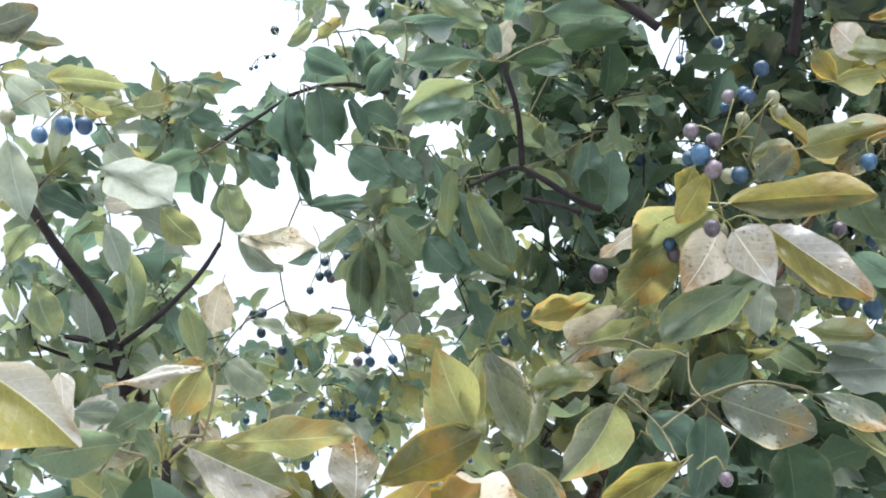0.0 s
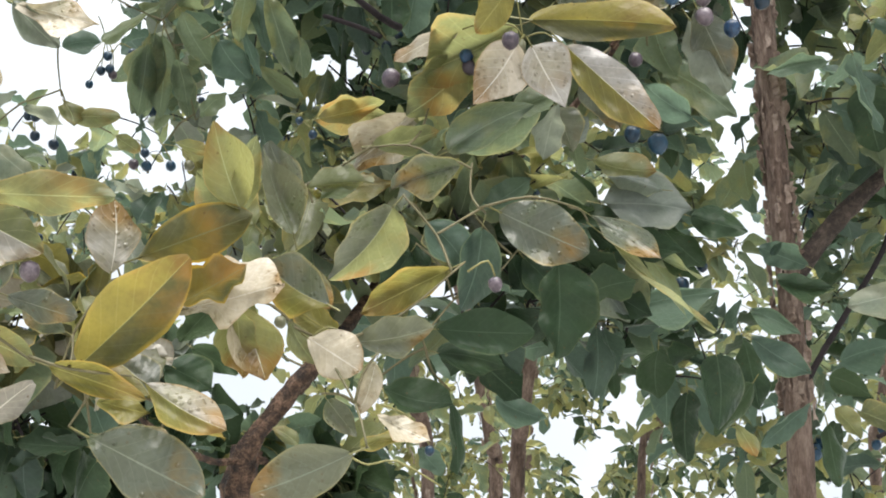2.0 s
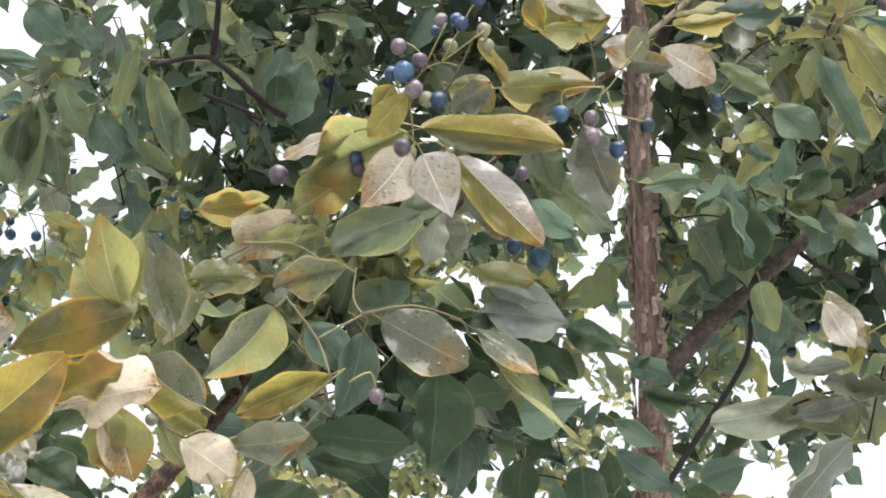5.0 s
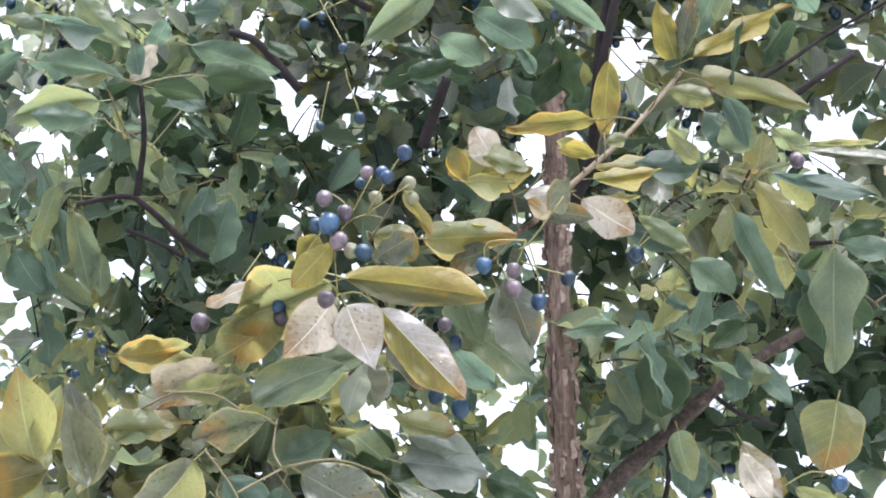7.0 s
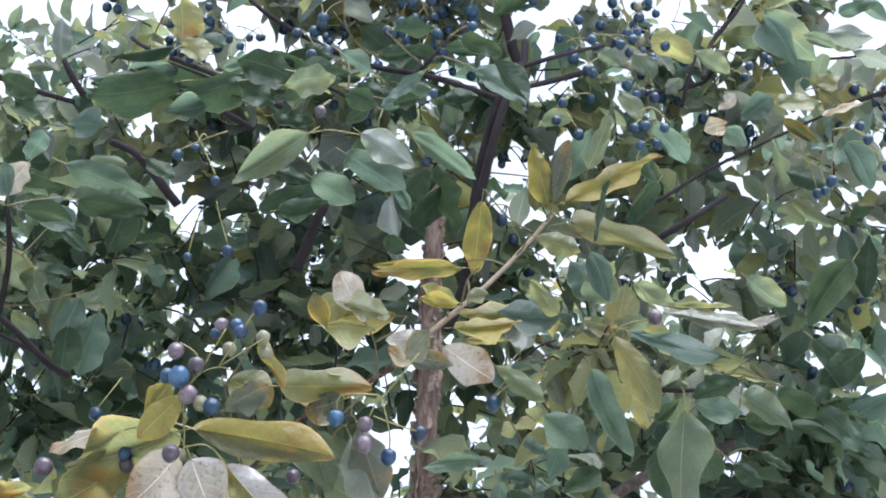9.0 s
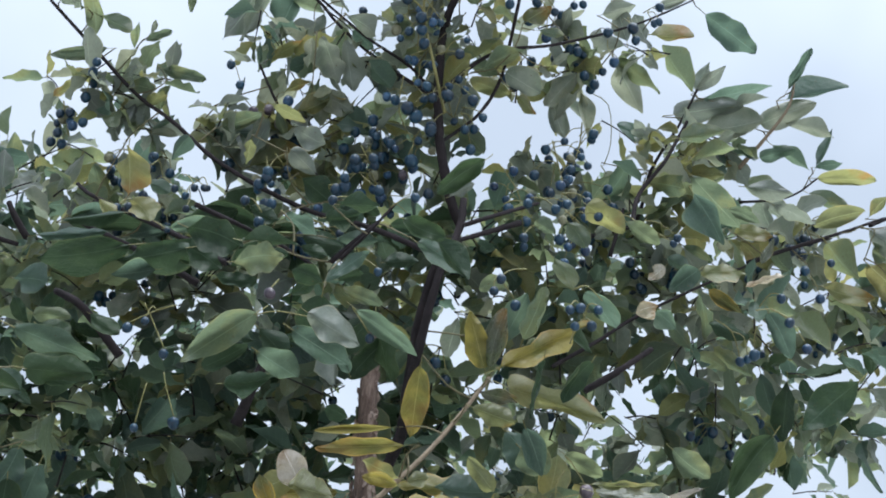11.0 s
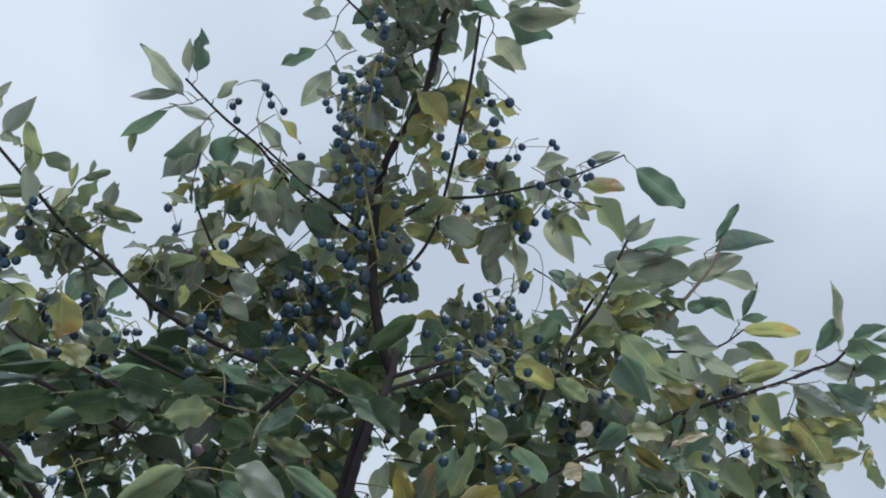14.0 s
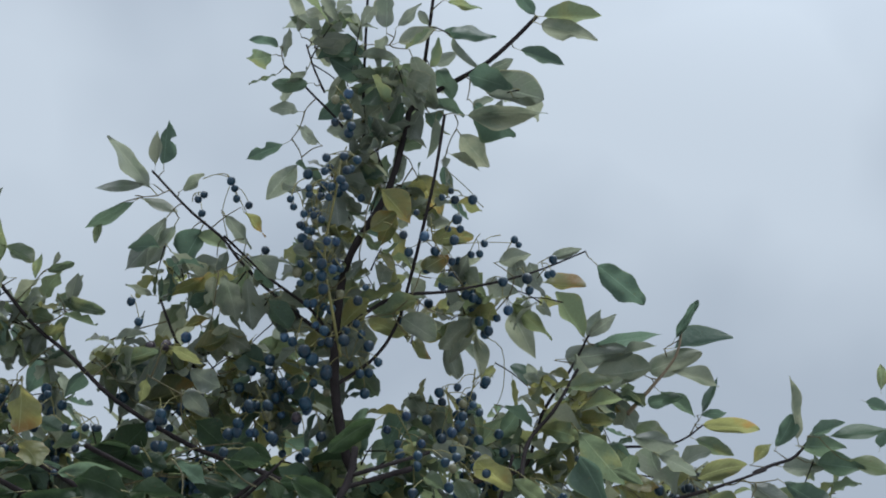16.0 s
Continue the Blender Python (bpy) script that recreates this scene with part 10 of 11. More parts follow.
berry(bough, (0.484, 0.847, 2.470), 0.0035, "k", 32)
stalk(bough, [(0.480, 0.853, 2.487), (0.490, 0.855, 2.482), (0.507, 0.847, 2.466)])
berry(bough, (0.507, 0.846, 2.464), 0.0035, "k", 49)

bough = rod("twig", main_tree, [(0.429, 0.931, 2.185), (0.398, 0.925, 2.203), (0.369, 0.926, 2.209), (0.341, 0.928, 2.216)], 0.0023, 0.0014, DARK)
leaf(bough, (0.483, 0.817, 2.240), (0.517, 0.822, 2.222), 0.62, -35, "g", 8)
leaf(bough, (0.398, 0.838, 2.230), (0.430, 0.837, 2.215), 0.43, -64, "g", 6)
leaf(bough, (0.348, 0.839, 2.242), (0.376, 0.838, 2.211), 0.77, -83, "d", 14)
leaf(bough, (0.514, 0.827, 2.215), (0.480, 0.828, 2.202), 0.22, 73, "p", 9)
leaf(bough, (0.542, 0.830, 2.202), (0.591, 0.847, 2.177), 0.70, -46, "n", 3)
petiole(bough, [(0.429, 0.931, 2.185), (0.427, 0.905, 2.168), (0.430, 0.890, 2.139)])
leaf(bough, (0.432, 0.887, 2.141), (0.444, 0.867, 2.150), 0.51, -41, "n", 19)
petiole(bough, [(0.429, 0.893, 2.145), (0.442, 0.889, 2.142), (0.449, 0.884, 2.137)])
leaf(bough, (0.454, 0.884, 2.138), (0.482, 0.882, 2.147), 0.50, -64, "n", 20)
petiole(bough, [(0.341, 0.928, 2.216), (0.325, 0.916, 2.191), (0.310, 0.894, 2.161)])
leaf(bough, (0.315, 0.893, 2.163), (0.346, 0.889, 2.178), 0.54, -45, "d", 10)
petiole(bough, [(0.313, 0.898, 2.167), (0.340, 0.890, 2.175), (0.360, 0.875, 2.179)])
leaf(bough, (0.360, 0.878, 2.175), (0.362, 0.897, 2.148), 0.40, 3, "g", 17)
petiole(bough, [(0.356, 0.878, 2.178), (0.348, 0.875, 2.182), (0.341, 0.873, 2.188)])
leaf(bough, (0.337, 0.874, 2.188), (0.309, 0.880, 2.193), 0.36, 75, "q", 20)
petiole(bough, [(0.313, 0.898, 2.167), (0.312, 0.887, 2.179), (0.312, 0.878, 2.186)])
leaf(bough, (0.307, 0.880, 2.186), (0.277, 0.896, 2.189), 0.20, 74, "o", 14)
petiole(bough, [(0.348, 0.875, 2.182), (0.354, 0.870, 2.191), (0.361, 0.866, 2.197)])
leaf(bough, (0.353, 0.866, 2.197), (0.300, 0.862, 2.198), 0.30, 79, "g", 19)
petiole(bough, [(0.356, 0.878, 2.178), (0.365, 0.882, 2.169), (0.370, 0.887, 2.157)])
leaf(bough, (0.373, 0.889, 2.153), (0.392, 0.903, 2.127), 0.50, -42, "n", 5)
petiole(bough, [(0.313, 0.898, 2.167), (0.318, 0.910, 2.142), (0.332, 0.914, 2.120)])
leaf(bough, (0.336, 0.916, 2.120), (0.357, 0.924, 2.116), 0.63, -77, "d", 16)
petiole(bough, [(0.369, 0.886, 2.159), (0.369, 0.892, 2.148), (0.366, 0.904, 2.131)])
leaf(bough, (0.365, 0.907, 2.126), (0.358, 0.927, 2.094), 0.54, 54, "d", 6)
petiole(bough, [(0.448, 0.885, 2.138), (0.469, 0.871, 2.159), (0.495, 0.849, 2.186)])
leaf(bough, (0.497, 0.849, 2.184), (0.512, 0.849, 2.170), 0.50, -48, "m", 19)
petiole(bough, [(0.490, 0.853, 2.180), (0.517, 0.857, 2.173), (0.547, 0.853, 2.161)])
leaf(bough, (0.555, 0.855, 2.157), (0.603, 0.871, 2.132), 0.42, -49, "n", 15)
petiole(bough, [(0.541, 0.854, 2.163), (0.533, 0.861, 2.157), (0.528, 0.865, 2.145)])
leaf(bough, (0.535, 0.866, 2.144), (0.582, 0.875, 2.139), 0.33, -71, "n", 4)
petiole(bough, [(0.448, 0.885, 2.138), (0.458, 0.887, 2.132), (0.466, 0.886, 2.128)])
leaf(bough, (0.469, 0.890, 2.125), (0.488, 0.912, 2.107), 0.65, -41, "n", 21)
petiole(bough, [(0.465, 0.886, 2.129), (0.479, 0.885, 2.124), (0.493, 0.889, 2.117)])
leaf(bough, (0.497, 0.891, 2.115), (0.525, 0.902, 2.104), 0.50, -48, "n", 14)
petiole(bough, [(0.490, 0.888, 2.118), (0.500, 0.884, 2.125), (0.514, 0.882, 2.126)])
leaf(bough, (0.517, 0.882, 2.124), (0.540, 0.879, 2.111), 0.54, -84, "n", 12)
petiole(bough, [(0.367, 0.902, 2.134), (0.380, 0.905, 2.125), (0.399, 0.911, 2.107)])
leaf(bough, (0.396, 0.915, 2.105), (0.375, 0.938, 2.091), 0.51, 68, "n", 1)

bough = rod("twig", main_tree, [(0.105, 1.016, 2.471), (0.042, 1.011, 2.483), (0.007, 1.026, 2.503), (-0.020, 1.044, 2.519)], 0.0020, 0.0012, DARK)
leaf(bough, (0.059, 0.969, 2.565), (0.047, 0.997, 2.552), 0.54, 29, "d", 34)
petiole(bough, [(0.003, 1.029, 2.505), (0.011, 1.018, 2.512), (0.022, 1.008, 2.531)])
leaf(bough, (0.027, 1.008, 2.530), (0.052, 1.006, 2.521), 0.53, -39, "d", 29)
leaf(bough, (0.118, 0.998, 2.511), (0.076, 1.011, 2.501), 0.53, 47, "n", 18)
petiole(bough, [(0.105, 1.016, 2.471), (0.133, 1.014, 2.487), (0.160, 1.002, 2.496)])
leaf(bough, (0.147, 1.006, 2.498), (0.069, 1.031, 2.513), 0.45, 60, "n", 12)
petiole(bough, [(0.154, 1.005, 2.494), (0.155, 0.995, 2.501), (0.159, 0.986, 2.510)])
leaf(bough, (0.157, 0.989, 2.508), (0.144, 1.008, 2.498), 0.37, 26, "n", 12)
petiole(bough, [(0.154, 1.005, 2.494), (0.149, 1.005, 2.497), (0.141, 1.005, 2.498)])
leaf(bough, (0.148, 1.004, 2.500), (0.188, 0.993, 2.510), 0.32, -70, "g", 22)
leaf(bough, (0.146, 1.006, 2.499), (0.183, 0.995, 2.502), 0.23, -65, "n", 21)
petiole(bough, [(-0.020, 1.044, 2.519), (-0.030, 1.049, 2.508), (-0.044, 1.058, 2.504)])
leaf(bough, (-0.037, 1.054, 2.503), (0.010, 1.031, 2.502), 0.43, -57, "d", 21)
petiole(bough, [(-0.042, 1.056, 2.505), (-0.045, 1.058, 2.501), (-0.051, 1.064, 2.499)])
leaf(bough, (-0.039, 1.061, 2.500), (0.041, 1.043, 2.507), 0.32, -59, "n", 21)
petiole(bough, [(0.030, 1.015, 2.489), (0.027, 1.042, 2.493), (0.013, 1.059, 2.493)])
leaf(bough, (0.020, 1.057, 2.495), (0.061, 1.043, 2.504), 0.34, -53, "d", 10)
petiole(bough, [(0.016, 1.056, 2.494), (0.011, 1.061, 2.493), (0.007, 1.065, 2.492)])
leaf(bough, (0.011, 1.069, 2.492), (0.043, 1.097, 2.488), 0.65, -21, "n", 22)
petiole(bough, [(0.154, 1.005, 2.494), (0.166, 1.004, 2.495), (0.177, 1.000, 2.496)])
leaf(bough, (0.184, 0.999, 2.495), (0.226, 0.996, 2.491), 0.67, -66, "n", 29)
petiole(bough, [(0.175, 1.001, 2.496), (0.193, 0.996, 2.497), (0.209, 0.993, 2.495)])
leaf(bough, (0.216, 0.990, 2.494), (0.256, 0.978, 2.493), 0.48, -52, "d", 28)
leaf(bough, (0.311, 0.926, 2.524), (0.332, 0.909, 2.534), 0.54, -25, "s", 35)
petiole(bough, [(0.158, 0.988, 2.508), (0.184, 0.975, 2.517), (0.219, 0.959, 2.521)])
leaf(bough, (0.223, 0.958, 2.519), (0.251, 0.956, 2.508), 0.55, -55, "n", 21)
leaf(bough, (0.156, 0.934, 2.574), (0.188, 0.940, 2.566), 0.65, -25, "s", 11)
petiole(bough, [(0.184, 0.975, 2.517), (0.161, 0.964, 2.533), (0.152, 0.946, 2.558)])
leaf(bough, (0.156, 0.948, 2.557), (0.184, 0.961, 2.545), 0.64, -41, "s", 18)
petiole(bough, [(0.161, 0.964, 2.533), (0.164, 0.961, 2.537), (0.168, 0.957, 2.539)])
leaf(bough, (0.172, 0.960, 2.536), (0.204, 0.967, 2.519), 0.74, -29, "n", 26)
petiole(bough, [(0.153, 0.949, 2.554), (0.139, 0.948, 2.558), (0.117, 0.949, 2.567)])
leaf(bough, (0.117, 0.953, 2.565), (0.118, 0.980, 2.553), 0.43, 8, "o", 33)
petiole(bough, [(0.121, 0.948, 2.565), (0.123, 0.936, 2.575), (0.124, 0.928, 2.592)])
leaf(bough, (0.130, 0.927, 2.591), (0.166, 0.929, 2.580), 0.42, -41, "o", 27)
stalk(bough, [(0.037, 0.999, 2.528), (0.042, 0.988, 2.524), (0.055, 0.979, 2.510)])
berry(bough, (0.055, 0.978, 2.507), 0.0038, "k", 66)
stalk(bough, [(0.059, 0.986, 2.530), (0.065, 0.980, 2.526), (0.073, 0.973, 2.511)])
berry(bough, (0.073, 0.972, 2.508), 0.0038, "k", 83)
stalk(bough, [(0.065, 0.980, 2.526), (0.075, 0.980, 2.523), (0.082, 0.970, 2.510)])
berry(bough, (0.082, 0.969, 2.508), 0.0038, "k", 3)
stalk(bough, [(0.075, 0.980, 2.523), (0.080, 0.973, 2.523), (0.085, 0.969, 2.511)])
berry(bough, (0.085, 0.968, 2.508), 0.0032, "k", 20)
stalk(bough, [(0.075, 0.980, 2.523), (0.069, 0.984, 2.518), (0.065, 0.980, 2.504)])
berry(bough, (0.066, 0.979, 2.502), 0.0038, "k", 37)
stalk(bough, [(0.068, 0.989, 2.520), (0.071, 0.994, 2.511), (0.069, 0.989, 2.495)])
berry(bough, (0.069, 0.988, 2.493), 0.0038, "k", 54)
stalk(bough, [(0.042, 0.988, 2.524), (0.037, 0.980, 2.534), (0.031, 0.966, 2.535)])
berry(bough, (0.031, 0.966, 2.531), 0.0038, "k", 71)
stalk(bough, [(0.037, 0.980, 2.534), (0.034, 0.979, 2.536), (0.028, 0.976, 2.525)])
berry(bough, (0.028, 0.975, 2.521), 0.0038, "k", 88)
stalk(bough, [(0.159, 0.950, 2.558), (0.144, 0.951, 2.547), (0.137, 0.943, 2.526)])
berry(bough, (0.137, 0.942, 2.522), 0.0054, "k", 8)
stalk(bough, [(0.134, 0.954, 2.548), (0.136, 0.954, 2.538), (0.131, 0.953, 2.516)])
berry(bough, (0.131, 0.951, 2.512), 0.0054, "k", 25)
stalk(bough, [(0.136, 0.954, 2.538), (0.137, 0.951, 2.536), (0.136, 0.947, 2.522)])
berry(bough, (0.137, 0.945, 2.517), 0.0054, "k", 42)
stalk(bough, [(0.154, 0.984, 2.513), (0.146, 0.974, 2.512), (0.140, 0.962, 2.501)])
berry(bough, (0.140, 0.961, 2.498), 0.0054, "k", 59)
stalk(bough, [(0.146, 0.974, 2.512), (0.145, 0.967, 2.511), (0.146, 0.960, 2.502)])
berry(bough, (0.146, 0.959, 2.498), 0.0054, "k", 76)
stalk(bough, [(0.201, 0.959, 2.526), (0.197, 0.948, 2.525), (0.202, 0.933, 2.514)])
berry(bough, (0.202, 0.931, 2.510), 0.0054, "k", 93)
stalk(bough, [(0.197, 0.948, 2.525), (0.206, 0.943, 2.526), (0.209, 0.930, 2.516)])
berry(bough, (0.209, 0.928, 2.512), 0.0054, "k", 13)
stalk(bough, [(0.206, 0.943, 2.526), (0.207, 0.935, 2.530), (0.208, 0.924, 2.523)])
berry(bough, (0.208, 0.923, 2.519), 0.0048, "k", 30)
stalk(bough, [(0.225, 0.933, 2.534), (0.230, 0.932, 2.529), (0.241, 0.922, 2.514)])
berry(bough, (0.241, 0.920, 2.510), 0.0054, "k", 47)
stalk(bough, [(0.207, 0.935, 2.530), (0.210, 0.920, 2.540), (0.214, 0.911, 2.538)])
berry(bough, (0.214, 0.910, 2.533), 0.0054, "k", 64)
stalk(bough, [(0.210, 0.920, 2.540), (0.218, 0.916, 2.544), (0.230, 0.905, 2.538)])
berry(bough, (0.230, 0.904, 2.534), 0.0048, "k", 81)

bough = rod("twig", main_tree, [(0.316, 0.994, 2.687), (0.280, 0.993, 2.731), (0.226, 1.003, 2.772), (0.172, 1.016, 2.825)], 0.0019, 0.0014, DARK)
petiole(bough, [(0.217, 1.005, 2.781), (0.207, 0.982, 2.773), (0.194, 0.967, 2.765)])
leaf(bough, (0.199, 0.966, 2.762), (0.231, 0.963, 2.739), 0.75, -29, "s", 28)
petiole(bough, [(0.197, 0.969, 2.767), (0.181, 0.982, 2.755), (0.167, 0.988, 2.747)])
leaf(bough, (0.167, 0.991, 2.743), (0.168, 1.013, 2.719), 0.45, -16, "s", 25)
leaf(bough, (0.176, 0.988, 2.744), (0.204, 1.025, 2.715), 0.50, 4, "s", 13)
petiole(bough, [(0.170, 0.986, 2.749), (0.173, 1.000, 2.719), (0.177, 1.024, 2.696)])
leaf(bough, (0.184, 1.025, 2.695), (0.226, 1.032, 2.688), 0.64, -39, "s", 15)
leaf(bough, (0.289, 0.923, 2.783), (0.279, 0.935, 2.756), 0.64, 33, "m", 22)
petiole(bough, [(0.280, 0.993, 2.731), (0.293, 0.957, 2.741), (0.319, 0.928, 2.769)])
leaf(bough, (0.316, 0.929, 2.765), (0.301, 0.935, 2.739), 0.43, 50, "s", 25)
petiole(bough, [(0.304, 0.993, 2.702), (0.307, 0.990, 2.702), (0.308, 0.986, 2.702)])
leaf(bough, (0.310, 0.980, 2.705), (0.331, 0.944, 2.726), 0.53, -21, "o", 31)
petiole(bough, [(0.307, 0.987, 2.701), (0.321, 0.974, 2.711), (0.340, 0.960, 2.719)])
leaf(bough, (0.347, 0.956, 2.721), (0.389, 0.925, 2.735), 0.55, -20, "g", 23)
petiole(bough, [(0.336, 0.963, 2.718), (0.350, 0.960, 2.722), (0.364, 0.949, 2.722)])
leaf(bough, (0.371, 0.950, 2.719), (0.414, 0.958, 2.707), 0.69, -55, "s", 21)
petiole(bough, [(0.361, 0.952, 2.722), (0.374, 0.928, 2.735), (0.378, 0.913, 2.759)])
leaf(bough, (0.382, 0.912, 2.762), (0.407, 0.908, 2.786), 0.70, -69, "o", 18)
petiole(bough, [(0.361, 0.952, 2.722), (0.372, 0.958, 2.711), (0.384, 0.958, 2.700)])
leaf(bough, (0.389, 0.961, 2.700), (0.416, 0.979, 2.696), 0.56, -43, "o", 29)
petiole(bough, [(0.374, 0.928, 2.735), (0.395, 0.935, 2.727), (0.414, 0.935, 2.725)])
leaf(bough, (0.416, 0.932, 2.726), (0.430, 0.913, 2.731), 0.32, -33, "s", 15)
petiole(bough, [(0.314, 0.934, 2.764), (0.310, 0.925, 2.776), (0.310, 0.909, 2.789)])
leaf(bough, (0.315, 0.907, 2.794), (0.342, 0.894, 2.819), 0.58, -61, "o", 22)
petiole(bough, [(0.310, 0.912, 2.786), (0.306, 0.894, 2.810), (0.310, 0.876, 2.833)])
leaf(bough, (0.316, 0.878, 2.828), (0.355, 0.889, 2.800), 0.74, -25, "o", 22)
leaf(bough, (0.481, 1.002, 2.612), (0.503, 1.006, 2.587), 0.54, -13, "s", 25)
leaf(bough, (0.435, 1.018, 2.610), (0.477, 1.027, 2.609), 0.66, -45, "s", 21)
petiole(bough, [(0.377, 0.916, 2.754), (0.385, 0.916, 2.754), (0.392, 0.917, 2.756)])
leaf(bough, (0.396, 0.914, 2.754), (0.419, 0.900, 2.742), 0.44, -57, "g", 26)
petiole(bough, [(0.293, 0.957, 2.741), (0.282, 0.958, 2.741), (0.274, 0.962, 2.739)])
leaf(bough, (0.270, 0.961, 2.743), (0.246, 0.952, 2.769), 0.57, 47, "g", 15)
petiole(bough, [(0.316, 0.994, 2.687), (0.323, 0.992, 2.680), (0.332, 0.994, 2.675)])
leaf(bough, (0.337, 0.998, 2.673), (0.370, 1.019, 2.658), 0.64, -21, "g", 14)
petiole(bough, [(0.245, 1.000, 2.759), (0.238, 0.991, 2.748), (0.223, 0.985, 2.730)])
leaf(bough, (0.228, 0.987, 2.727), (0.258, 0.995, 2.702), 0.57, -8, "d", 29)

bough = rod("twig", main_tree, [(0.668, 1.006, 2.576), (0.723, 0.989, 2.600), (0.777, 0.986, 2.628), (0.843, 0.998, 2.671)], 0.0024, 0.0014, DARK)
leaf(bough, (0.688, 0.972, 2.635), (0.733, 0.965, 2.614), 0.53, -28, "s", 27)
petiole(bough, [(0.741, 0.988, 2.610), (0.732, 0.978, 2.612), (0.725, 0.972, 2.614)])
leaf(bough, (0.733, 0.969, 2.617), (0.788, 0.954, 2.638), 0.43, -46, "o", 10)
petiole(bough, [(0.777, 0.986, 2.628), (0.779, 0.971, 2.620), (0.781, 0.954, 2.617)])
leaf(bough, (0.791, 0.953, 2.613), (0.852, 0.951, 2.586), 0.47, -50, "s", 30)
petiole(bough, [(0.781, 0.958, 2.618), (0.796, 0.952, 2.616), (0.818, 0.943, 2.620)])
leaf(bough, (0.825, 0.940, 2.616), (0.876, 0.928, 2.588), 0.43, -37, "d", 17)
petiole(bough, [(0.732, 0.978, 2.612), (0.739, 0.976, 2.608), (0.743, 0.975, 2.606)])
leaf(bough, (0.751, 0.976, 2.602), (0.798, 0.996, 2.578), 0.64, -19, "g", 34)
petiole(bough, [(0.796, 0.952, 2.616), (0.796, 0.953, 2.609), (0.793, 0.958, 2.603)])
leaf(bough, (0.799, 0.961, 2.602), (0.829, 0.981, 2.598), 0.53, -8, "g", 11)
petiole(bough, [(0.687, 1.000, 2.585), (0.669, 1.001, 2.599), (0.646, 1.001, 2.612)])
leaf(bough, (0.653, 1.000, 2.612), (0.698, 0.996, 2.611), 0.43, -52, "o", 15)
petiole(bough, [(0.669, 1.001, 2.599), (0.663, 1.003, 2.602), (0.657, 1.006, 2.606)])
leaf(bough, (0.661, 1.007, 2.603), (0.687, 1.012, 2.584), 0.53, -15, "o", 31)
petiole(bough, [(0.696, 0.997, 2.589), (0.695, 0.998, 2.592), (0.693, 1.000, 2.598)])
leaf(bough, (0.699, 1.003, 2.596), (0.734, 1.021, 2.583), 0.53, -15, "g", 34)
petiole(bough, [(0.713, 0.991, 2.597), (0.737, 0.999, 2.585), (0.751, 1.013, 2.571)])
leaf(bough, (0.762, 1.013, 2.570), (0.829, 1.017, 2.570), 0.44, -59, "o", 11)
petiole(bough, [(0.794, 0.957, 2.604), (0.793, 0.964, 2.595), (0.794, 0.976, 2.589)])
leaf(bough, (0.802, 0.979, 2.585), (0.853, 1.002, 2.556), 0.66, -35, "o", 10)
petiole(bough, [(0.794, 0.974, 2.591), (0.813, 0.977, 2.586), (0.831, 0.984, 2.575)])
leaf(bough, (0.837, 0.980, 2.575), (0.873, 0.952, 2.576), 0.43, -63, "g", 23)
petiole(bough, [(0.828, 0.982, 2.577), (0.855, 0.971, 2.579), (0.876, 0.955, 2.584)])
leaf(bough, (0.869, 0.957, 2.584), (0.828, 0.962, 2.585), 0.32, 55, "o", 16)
petiole(bough, [(0.872, 0.958, 2.582), (0.872, 0.940, 2.591), (0.878, 0.932, 2.605)])
leaf(bough, (0.883, 0.933, 2.601), (0.907, 0.940, 2.578), 0.65, 4, "o", 18)
leaf(bough, (0.527, 1.040, 2.613), (0.514, 1.065, 2.610), 0.56, 54, "s", 13)
leaf(bough, (0.478, 1.082, 2.596), (0.491, 1.096, 2.567), 0.70, 16, "d", 16)
leaf(bough, (0.593, 1.047, 2.591), (0.618, 1.042, 2.574), 0.53, -42, "d", 16)
leaf(bough, (0.577, 0.964, 2.693), (0.627, 0.953, 2.708), 0.43, -33, "g", 30)
leaf(bough, (0.594, 0.974, 2.674), (0.636, 0.945, 2.680), 0.44, -27, "g", 28)
leaf(bough, (0.656, 0.972, 2.652), (0.702, 0.953, 2.640), 0.46, -67, "s", 22)
stalk(bough, [(0.605, 0.990, 2.613), (0.602, 0.987, 2.614), (0.593, 0.976, 2.606)])
berry(bough, (0.593, 0.974, 2.603), 0.0043, "k", 1)
stalk(bough, [(0.602, 0.987, 2.614), (0.596, 0.982, 2.616), (0.588, 0.975, 2.609)])
berry(bough, (0.588, 0.973, 2.606), 0.0037, "k", 18)
stalk(bough, [(0.725, 0.995, 2.587), (0.721, 0.986, 2.580), (0.720, 0.977, 2.564)])
berry(bough, (0.720, 0.976, 2.559), 0.0055, "k", 35)
stalk(bough, [(0.742, 1.006, 2.576), (0.745, 1.000, 2.565), (0.745, 0.993, 2.544)])
berry(bough, (0.745, 0.993, 2.539), 0.0055, "b", 52)
stalk(bough, [(0.721, 0.983, 2.585), (0.729, 0.974, 2.581), (0.743, 0.962, 2.568)])
berry(bough, (0.743, 0.961, 2.565), 0.0043, "k", 69)

foliage(main_tree, (0.123, 1.405, 2.316), (0.262, 1.396, 2.303), 0.040, 44, 203, 0.057, "gggdo", .05, deep=2.2)
foliage(main_tree, (0.312, 1.436, 2.270), (0.508, 1.401, 2.277), 0.046, 67, 204, 0.057, "gggdo", .05, deep=2.2)
foliage(main_tree, (0.665, 1.354, 2.297), (0.879, 1.334, 2.290), 0.053, 78, 205, 0.057, "gggdd", .05, deep=2.2)
foliage(main_tree, (-0.099, 1.112, 2.724), (0.028, 1.098, 2.696), 0.034, 22, 206, 0.052, "gsos", .15, deep=1.6)
